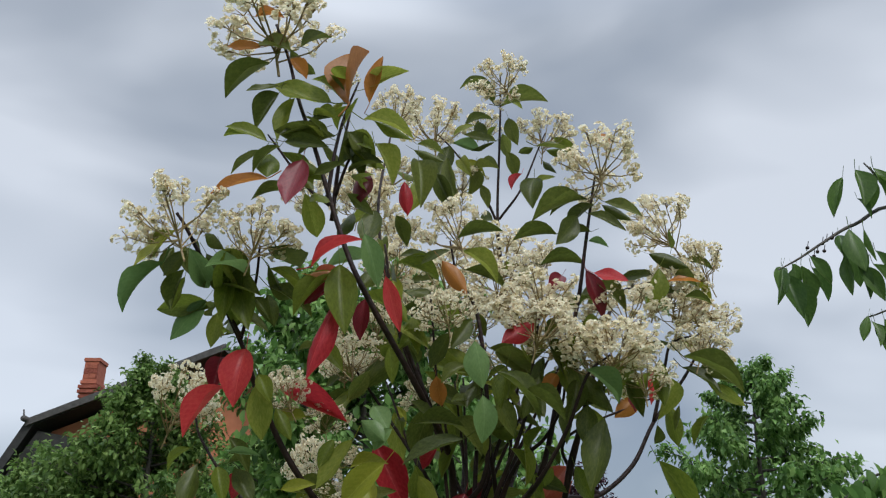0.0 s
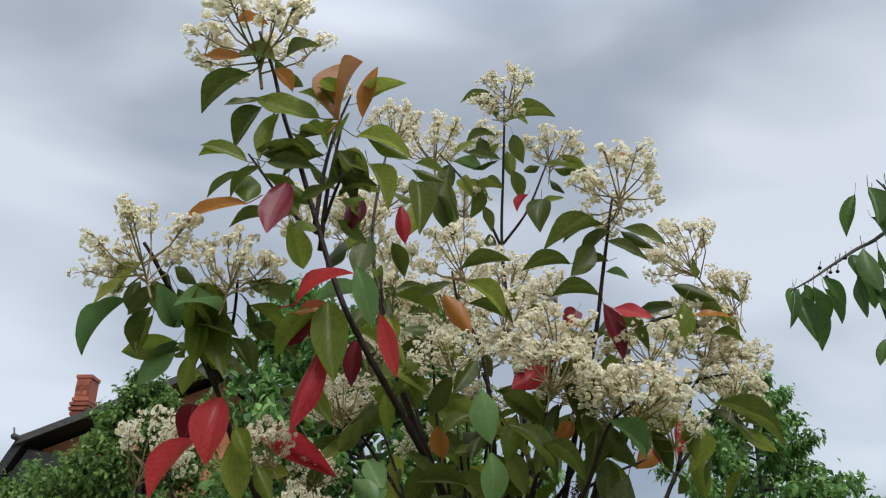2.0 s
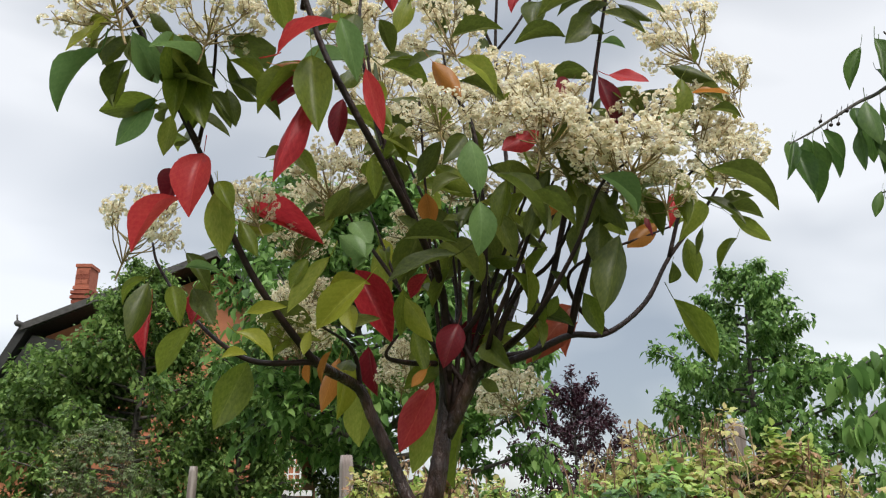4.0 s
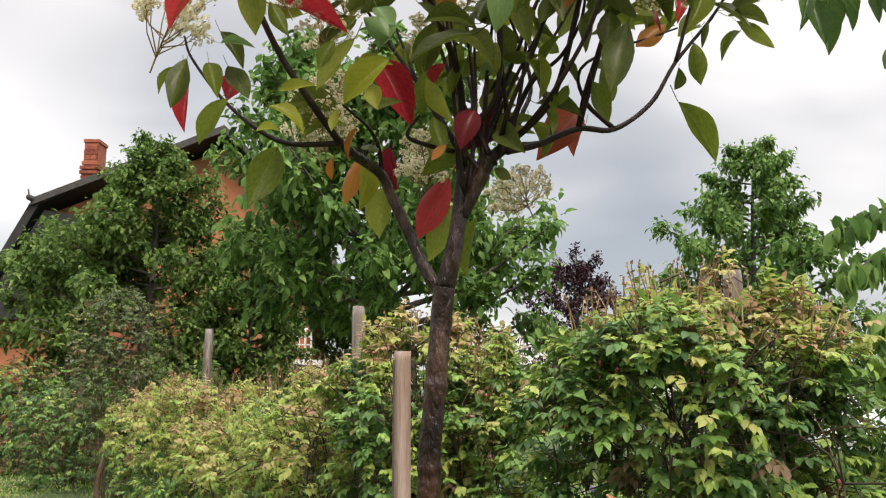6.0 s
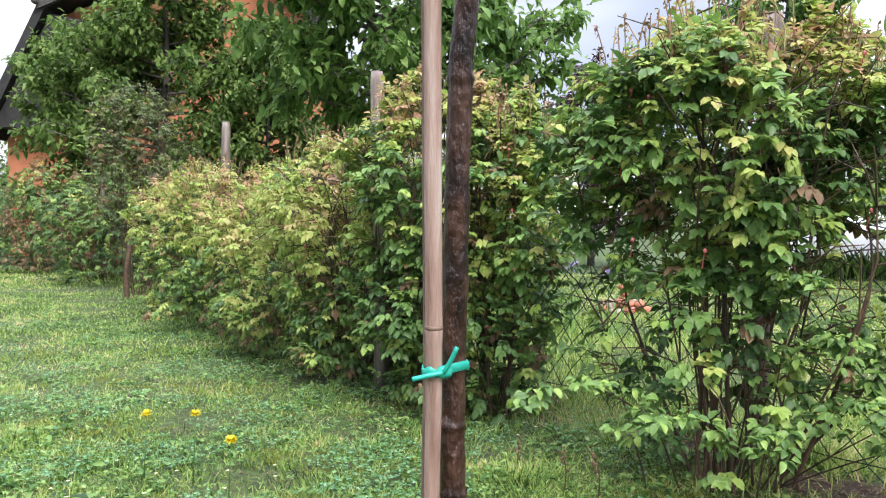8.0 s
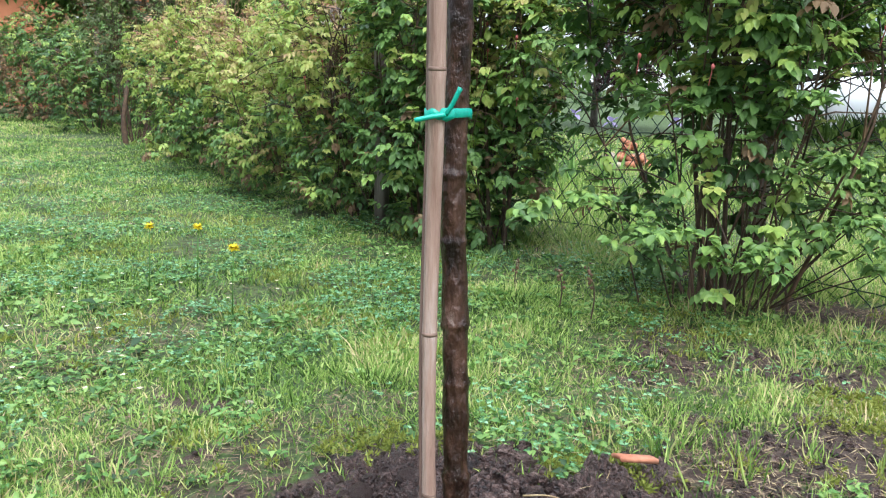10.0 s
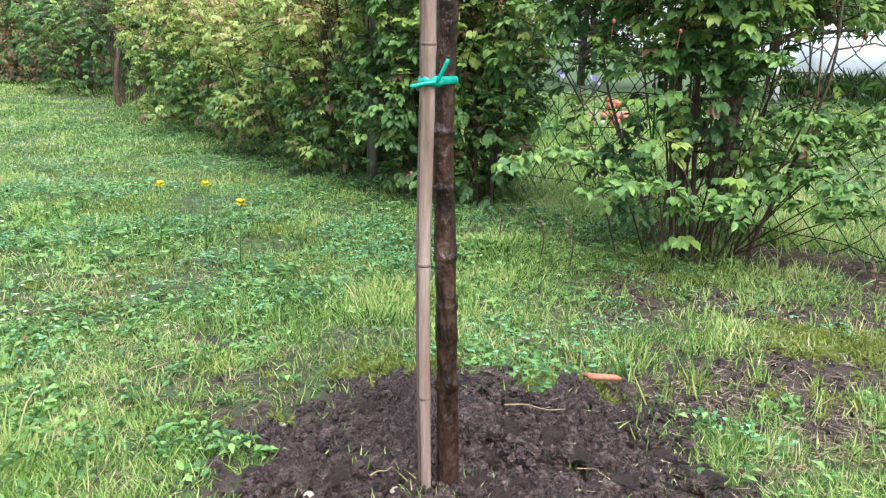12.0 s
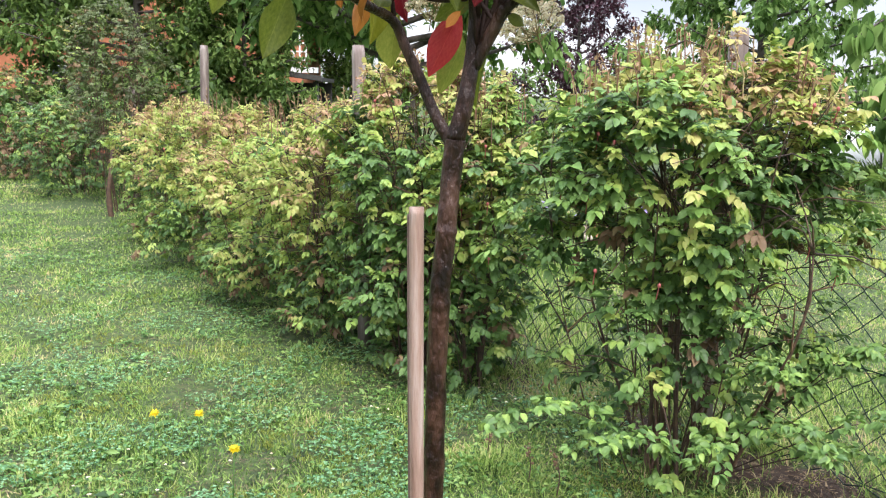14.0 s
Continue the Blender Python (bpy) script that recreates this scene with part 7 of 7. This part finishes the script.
add_leaf(photinia, (0.341, 1.500, 1.959), (0.351, 1.503, 1.918), "crimson", 0.4)
add_leaf(photinia, (0.416, 1.480, 1.976), (0.379, 1.465, 1.897), "olive", 0.4)
add_leaf(photinia, (0.424, 1.480, 1.927), (0.414, 1.490, 1.883), "green", 0.25)
add_leaf(photinia, (0.472, 1.470, 1.905), (0.438, 1.468, 1.851), "olive", 0.25)
add_leaf(photinia, (0.139, 1.450, 1.855), (0.140, 1.469, 1.782), "olive", 0.25)
add_leaf(photinia, (0.181, 1.480, 1.855), (0.204, 1.489, 1.823), "green", 0.5)
add_leaf(photinia, (-0.012, 1.450, 1.972), (-0.002, 1.468, 1.923), "orange", 0.6)
add_leaf(photinia, (0.210, 1.500, 1.990), (0.179, 1.491, 1.943), "orange", 0.5)
add_leaf(photinia, (0.088, 1.600, 1.817), (0.024, 1.609, 1.740), "crimson", 0.5)
add_leaf(photinia, (0.095, 1.420, 1.931), (0.122, 1.434, 1.861), "green", 0.45)
add_leaf(photinia, (0.125, 1.450, 1.925), (0.172, 1.470, 1.885), "green", 0.45)
add_leaf(photinia, (0.150, 1.420, 1.960), (0.173, 1.411, 1.890), "green", 0.4)
add_leaf(photinia, (0.073, 1.500, 1.897), (0.083, 1.521, 1.835), "olive", 0.4)
add_leaf(photinia, (0.026, 1.500, 1.867), (-0.002, 1.522, 1.805), "olive", 0.4)
add_leaf(photinia, (0.178, 1.420, 1.999), (0.164, 1.431, 1.937), "green", 0.4)
add_leaf(photinia, (0.290, 1.450, 1.955), (0.249, 1.479, 1.928), "green", 0.4)
add_leaf(photinia, (-0.131, 1.450, 1.983), (-0.170, 1.477, 1.936), "green", 0.45)
add_leaf(photinia, (-0.181, 1.500, 1.915), (-0.218, 1.501, 1.876), "green", 0.5)
add_leaf(photinia, (-0.219, 1.29, 2.389), (-0.293, 1.29, 2.379), "green", 0.36)
add_leaf(photinia, (-0.145, 1.29, 2.408), (-0.053, 1.29, 2.366), "olive", 0.38)
add_leaf(photinia, (-0.158, 1.29, 2.384), (-0.117, 1.29, 2.303), "olive", 0.46)
add_leaf(photinia, (-0.176, 1.29, 2.384), (-0.141, 1.29, 2.284), "green", 0.38)
add_leaf(photinia, (-0.122, 1.29, 2.356), (-0.089, 1.29, 2.272), "olive", 0.42)
add_leaf(photinia, (-0.274, 1.29, 2.453), (-0.298, 1.29, 2.363), "olive", 0.38)
add_leaf(photinia, (-0.19, 1.29, 2.413), (-0.249, 1.29, 2.398), "green", 0.36)
add_leaf(photinia, (-0.153, 1.29, 2.373), (-0.184, 1.29, 2.311), "green", 0.4)
add_leaf(photinia, (-0.016, 1.75, 2.55), (0.025, 1.75, 2.442), "green", 0.36)
add_leaf(photinia, (0.01, 1.75, 2.596), (0.034, 1.75, 2.492), "green", 0.36)
add_leaf(photinia, (-0.071, 1.75, 2.618), (0.004, 1.75, 2.584), "green", 0.32)
add_leaf(photinia, (0.078, 1.75, 2.687), (0.025, 1.75, 2.658), "olive", 0.4)
add_leaf(photinia, (-0.049, 1.75, 2.55), (-0.079, 1.75, 2.447), "olive", 0.42)
add_leaf(photinia, (-0.442, 1.3, 2.158), (-0.4, 1.3, 2.082), "green", 0.5)
add_leaf(photinia, (-0.461, 1.3, 2.157), (-0.457, 1.3, 2.095), "green", 0.46)
add_leaf(photinia, (-0.434, 1.3, 2.103), (-0.449, 1.3, 2.04), "olive", 0.42)
add_leaf(photinia, (-0.376, 1.3, 2.153), (-0.335, 1.3, 2.072), "olive", 0.44)
add_leaf(photinia, (-0.348, 1.3, 2.114), (-0.319, 1.3, 2.009), "olive", 0.42)
add_leaf(photinia, (-0.403, 1.3, 2.145), (-0.365, 1.3, 2.068), "green", 0.42)
add_leaf(photinia, (-0.315, 1.3, 2.066), (-0.285, 1.3, 2.026), "green", 0.36)
add_leaf(photinia, (-0.361, 1.3, 2.106), (-0.363, 1.3, 2.021), "olive", 0.4)
add_leaf(photinia, (-0.18, 1.36, 2.138), (-0.232, 1.36, 2.121), "rust", 0.42)
add_leaf(photinia, (-0.197, 1.36, 2.102), (-0.239, 1.36, 2.069), "crimson", 0.3)
add_leaf(photinia, (-0.091, 1.36, 2.091), (-0.061, 1.36, 2.042), "olive", 0.4)
add_leaf(photinia, (-0.209, 1.36, 2.012), (-0.168, 1.36, 1.956), "olive", 0.42)
add_leaf(photinia, (-0.245, 1.36, 1.992), (-0.208, 1.36, 1.997), "green", 0.4)
add_leaf(photinia, (0.236, 1.42, 1.975), (0.292, 1.42, 1.9), "green", 0.42)
add_leaf(photinia, (0.424, 1.42, 2.0), (0.522, 1.42, 1.933), "green", 0.34)
add_leaf(photinia, (0.382, 1.42, 1.995), (0.382, 1.42, 1.911), "olive", 0.36)
add_leaf(photinia, (0.208, 1.42, 1.993), (0.232, 1.42, 1.909), "olive", 0.42)
add_leaf(photinia, (0.112, 1.42, 1.983), (0.096, 1.42, 1.898), "olive", 0.42)
add_leaf(photinia, (0.32, 1.42, 1.956), (0.343, 1.42, 1.892), "green", 0.4)
add_leaf(photinia, (0.168, 1.42, 1.964), (0.137, 1.42, 1.89), "green", 0.42)
add_leaf(photinia, (0.282, 1.45, 2.327), (0.207, 1.45, 2.291), "green", 0.26)
add_leaf(photinia, (0.294, 1.45, 2.315), (0.237, 1.45, 2.256), "green", 0.34)
add_leaf(photinia, (0.31, 1.45, 2.315), (0.366, 1.45, 2.281), "green", 0.36)
add_leaf(photinia, (0.313, 1.45, 2.28), (0.353, 1.45, 2.258), "green", 0.34)
add_leaf(photinia, (0.284, 1.45, 2.257), (0.226, 1.45, 2.245), "green", 0.26)


def fill_stems(tree):
    """Thin upright stems fanning from the forks into the crown."""
    rng = random.Random(12)
    for i in range(11):
        x0 = rng.uniform(0.02, 0.1)
        root = (x0, 1.575 - 0.25 * (x0 - 0.02), 1.64 + 1.1 * (x0 - 0.02))
        top = (-0.12 + 0.042 * i + rng.uniform(-0.02, 0.02), rng.uniform(1.42, 1.75), rng.uniform(1.98, 2.2))
        mid = tuple(a + (b - a) * 0.45 + rng.uniform(-0.02, 0.02) for a, b in zip(root, top))
        add_branch(tree, "branch", rng.uniform(0.0048, 0.0072), 0.003, root, mid, top)


fill_stems(photinia)


def fill_leaves(tree, count):
    """Further leaves along the thinner branches, hanging outwards and down."""
    rng = random.Random(31)
    thin = [b for b in BRANCHES if b[1] < 0.0115]
    for i in range(count):
        line, r = rng.choice(thin)
        s = int(len(line) * rng.uniform(0.3, 0.97))
        p = line[min(s, len(line) - 1)]
        if p.z < 1.72 or (p.x > 0.18 and p.z < 1.9) or (p.z < 1.95 and rng.random() < 0.5):
            continue
        a = rng.uniform(0, 6.28)
        d = Vector((math.cos(a), math.sin(a) * 0.8 + 0.25, rng.uniform(-1.1, 0.35))).normalized()
        base = p + d * 0.025
        tip = base + d * rng.uniform(0.05, 0.095)
        tint = rng.choice(["green"] * 9 + ["olive"] * 8 + ["blue"] + ["yellow"])
        add_leaf(tree, base, tip, tint, rng.uniform(0.36, 0.5))


fill_leaves(photinia, 270)


def fill_centre(tree, count):
    """Older dark leaves hanging from the inner stems."""
    rng = random.Random(8)
    inner = [b for b in BRANCHES if b[1] < 0.0115]
    done = 0
    while done < count:
        p = rng.choice(rng.choice(inner)[0])
        if not (1.92 < p.z < 2.3 and -0.16 < p.x < 0.32):
            continue
        done += 1
        a = rng.uniform(0, 6.28)
        d = Vector((math.cos(a) * 0.7, math.sin(a) * 0.7, -rng.uniform(0.4, 1.3))).normalized()
        add_leaf(tree, p + d * 0.03, p + d * rng.uniform(0.11, 0.15), rng.choice(["green"] * 6 + ["olive"] * 2 + ["crimson"]), rng.uniform(0.34, 0.48))


fill_centre(photinia, 10)


# ---- stake and tie ----
def build_stake():
    stake = thing("support_stake", (0, 0, 0), "split bamboo support stake tied to the young trunk", "stake")
    bm = bmesh.new()
    pts = [Vector(p) for p in ((-0.052, 1.485, -0.010), (-0.064, 1.505, 0.364), (-0.065, 1.515, 0.623), (-0.064, 1.505, 0.771), (-0.068, 1.500, 1.034), (-0.071, 1.500, 1.219), (-0.073, 1.495, 1.381))]
    pts = [pts[0] - Vector((0, 0, 0.07))] + pts
    line = curve_points(pts, 12)

    def girth(z):
        return 0.0094 + 0.0032 * max(0.0, min(1.0, z / 0.9))

    rad = []
    nodes = (0.19, 0.445, 0.835)
    for p in line:
        k = min(abs(p.z - z) for z in nodes)
        rad.append(girth(p.z) + (0.0012 if k < 0.012 else 0.0))
    tube(bm, line, rad, 16)
    for v in bm.verts:
        c = min(line, key=lambda q: abs(q.z - v.co.z))
        if v.co.y > c.y:
            v.co.y = c.y + (v.co.y - c.y) * 0.35
    part("cane", bm, BAMBOO, stake)
    for z in nodes:
        c = min(line, key=lambda q: abs(q.z - z))
        bm = bmesh.new()
        tube(bm, [(c.x, c.y - 0.0005, z - 0.003), (c.x, c.y - 0.0005, z), (c.x, c.y - 0.0005, z + 0.003)], [girth(z) + 0.0008, girth(z) + 0.0014, girth(z) + 0.0008], 16)
        for v in bm.verts:
            if v.co.y > c.y:
                v.co.y = c.y + (v.co.y - c.y) * 0.3
        part("node", bm, CANE_NODE, stake)
    bm = bmesh.new()
    side = [p + Vector((-0.0115, 0.007, 0)) for p in line]
    tube(bm, side[:-1], 0.0048, 8)
    part("cane", bm, CANE_DARK, stake)


def build_tie():
    tie = thing("plant_tie", (0, 0, 0), "bright green plastic tie knotted round trunk and stake", "plant tie")
    z = 0.772
    bm = bmesh.new()
    h = 0.014
    a0, a1, r0, r1 = Vector((-0.066, 1.508)), Vector((-0.035, 1.56)), 0.0145, 0.0215
    d = (a1 - a0).normalized()
    side = Vector((-d.y, d.x))
    path = []
    for c, r, start in ((a0, r0, 90), (a1, r1, -90)):
        for k in range(13):
            a = radians(start + 15 * k)
            path.append(c + d * (math.cos(a) * r) + side * (math.sin(a) * r))
    ring = []
    for k, p in enumerate(path):
        o = (p - (a0 + a1) / 2).normalized() * 0.0014
        zz = z + 0.002 * math.sin(k * 1.1)
        ring.append([bm.verts.new((p.x + s * o.x, p.y + s * o.y, zz + u * h / 2)) for s, u in ((-1, -1), (1, -0.9), (1.4, 0), (1, 0.9), (-1, 1))])
    for k in range(len(ring)):
        a, b = ring[k], ring[(k + 1) % len(ring)]
        for q in range(5):
            bm.faces.new((a[q], b[q], b[(q + 1) % 5], a[(q + 1) % 5]))
    bmesh.ops.recalc_face_normals(bm, faces=bm.faces)
    part("band", bm, TIE, tie)
    bm = bmesh.new()
    bmesh.ops.create_icosphere(bm, subdivisions=2, radius=0.011, matrix=Matrix.Translation((-0.05, 1.497, z)) @ Matrix.Diagonal((1.2, 0.7, 0.9, 1)))
    for v in bm.verts:
        v.co += Vector((0, 0, 0.002 * noise.noise(v.co * 150)))
    part("knot", bm, TIE, tie)
    for pts in ([(-0.05, 1.492, z), (-0.07, 1.486, z - 0.003), (-0.094, 1.486, z - 0.009)], [(-0.05, 1.492, z), (-0.041, 1.486, z + 0.016), (-0.031, 1.482, z + 0.038)]):
        bm = bmesh.new()
        tube(bm, curve_points(pts, 4), 0.0036, 7)
        part("tail", bm, TIE, tie)


build_stake()
build_tie()


# ---- overhanging cherry branch ----
def build_overhang():
    tree = thing("overhanging_tree", (3.05, 4.6, 0.02), "neighbouring cherry tree reaching a leafy branch over the fence", "cherry tree")
    bm = bmesh.new()
    tube(bm, [(0, 0, -0.05), (0.02, 0, 1.0), (-0.05, 0.03, 2.2), (0.05, 0, 3.4)], [0.07, 0.06, 0.05, 0.02], 9)
    part("trunk", bm, BARK_GREY, tree)
    rng = np.random.default_rng(61)
    P, W, S = [], [], []
    limbs = (
        ((-0.04, 0.02, 2.2), (-0.3, -0.4, 3.0), (-0.75, -0.85, 3.42), (-1.04, -0.93, 3.32), (-1.2, -0.93, 3.23), (-1.34, -0.93, 3.14), (-1.45, -0.93, 3.08)),
        ((-0.45, -0.55, 3.2), (-0.78, -0.9, 3.42), (-0.88, -0.94, 3.58), (-0.93, -0.94, 3.66)),
        ((-0.04, 0.02, 2.4), (-0.2, -0.5, 2.8), (-0.7, -0.85, 2.95), (-1.08, -0.93, 2.84)),
        ((0, 0, 1.5), (-0.5, -0.4, 1.8), (-1.0, -0.7, 1.95), (-1.32, -0.85, 1.82)),
        ((0, 0, 1.4), (-0.45, -0.5, 1.65), (-0.95, -0.8, 1.76), (-1.22, -0.9, 1.6)),
        ((0, 0, 1.3), (-0.45, -0.4, 1.5), (-0.9, -0.7, 1.55), (-1.15, -0.8, 1.42)),
        ((0, 0, 1.9), (-0.3, -0.3, 2.1), (-0.9, -0.5, 2.2), (-1.25, -0.7, 2.05)),
    )
    hung = [leaf_mesh("leaf", "cherry", fo, dr, 0.05, be) for fo, dr, be in ((0.3, 0.2, 0.1), (0.5, 0.1, -0.15), (-0.2, 0.15, 0.2))]
    pick = random.Random(4)

    def hang(x, z, dx, dz, ratio):
        """One drooping leaf from its stalk to its tip."""
        way = Vector((dx, pick.uniform(-0.06, 0.06), dz)) * 1.1
        ax = way.normalized()
        ay = Vector((pick.gauss(0, 0.3), -1.0, 0.35 + pick.gauss(0, 0.2))).cross(ax).normalized()
        m = Matrix((ax, ay, ax.cross(ay))).transposed().to_4x4()
        m.translation = Vector((x - 3.1, -0.93 + pick.uniform(-0.06, 0.06), z))
        ob = new("leaf", pick.choice(hung))
        ob.parent = tree
        ob.matrix_local = m @ Matrix.Diagonal((way.length, way.length * ratio * 0.82, way.length, 1))

    # the bunch at the branch end
    hang(1.65, 3.07, -0.06, -0.18, 0.3)
    hang(1.69, 3.12, -0.05, -0.15, 0.42)
    hang(1.66, 3.04, 0.03, -0.21, 0.5)
    hang(1.70, 3.03, 0.03, -0.22, 0.55)
    hang(1.74, 3.1, -0.01, -0.12, 0.7)
    hang(1.78, 3.12, 0.01, -0.19, 0.5)
    hang(1.81, 3.15, 0.08, -0.13, 0.5)
    hang(1.83, 3.11, 0.07, -0.14, 0.55)
    hang(1.74, 3.13, 0.07, -0.06, 0.5)
    # the bunch in its middle
    hang(1.97, 3.26, -0.01, -0.13, 0.6)
    hang(2.0, 3.27, 0.02, -0.21, 0.6)
    hang(2.05, 3.27, 0.02, -0.22, 0.55)
    hang(2.08, 3.28, 0.06, -0.13, 0.35)
    hang(1.99, 3.16, -0.01, -0.19, 0.42)
    hang(2.0, 3.09, 0.03, -0.16, 0.4)
    hang(2.04, 3.08, 0.04, -0.17, 0.5)
    hang(2.08, 3.09, 0.05, -0.16, 0.45)
    hang(2.12, 3.17, 0.06, -0.12, 0.5)
    # the bunch on the side shoot
    hang(2.06, 3.59, -0.06, -0.19, 0.4)
    hang(2.1, 3.6, -0.01, -0.2, 0.6)
    hang(2.13, 3.58, 0.01, -0.18, 0.55)
    hang(2.09, 3.45, 0.02, -0.12, 0.3)
    hang(2.19, 3.61, 0.03, -0.2, 0.55)
    hang(2.2, 3.57, 0.08, -0.16, 0.5)
    # the tuft lower down
    hang(2.0, 2.83, -0.04, -0.11, 0.45)
    hang(2.02, 2.81, 0.0, -0.12, 0.5)
    hang(2.05, 2.81, 0.01, -0.15, 0.5)
    hang(2.08, 2.82, 0.04, -0.16, 0.5)
    # small green cherries near the branch end
    for k in range(7):
        bm = bmesh.new()
        spot = Vector((-1.22 + pick.uniform(-0.07, 0.05), -0.94 + pick.uniform(-0.03, 0.03), 3.2 + pick.uniform(-0.06, 0.05)))
        bmesh.ops.create_icosphere(bm, subdivisions=2, radius=0.009, matrix=Matrix.Translation(spot))
        tube(bm, [spot, spot + Vector((0.01, 0, 0.035))], 0.0018, 4, False)
        part("cherry", bm, TWIG, tree, "small unripe dark cherry")
    for pts in limbs:
        line = curve_points(pts, 7)
        bm = bmesh.new()
        tube(bm, line, [0.014 * (1 - 0.75 * i / (len(line) - 1)) for i in range(len(line))], 6)
        part("limb", bm, BARK_GREY, tree)
        if pts[-1][2] > 2.4:
            continue
        for i in range(8, len(line)):
            for j in range(9):
                a = rng.uniform(0, 6.28)
                d = np.array((math.cos(a) * 0.4, math.sin(a) * 0.4, -1.0 + rng.normal() * 0.25))
                P.append(np.array(line[i]) + rng.normal(size=3) * 0.025), W.append(d), S.append(rng.uniform(0.075, 0.125))
    v, f = scatter(leaf_template(0.5, 0.25, 0.2, 5), P, W, unit(rng, len(P)) * 0.6 + np.array((0, -0.3, 1.0)), S)
    arrays("crown", v, f, CHERRY_GREEN, tree, kind="stuff")


build_overhang()
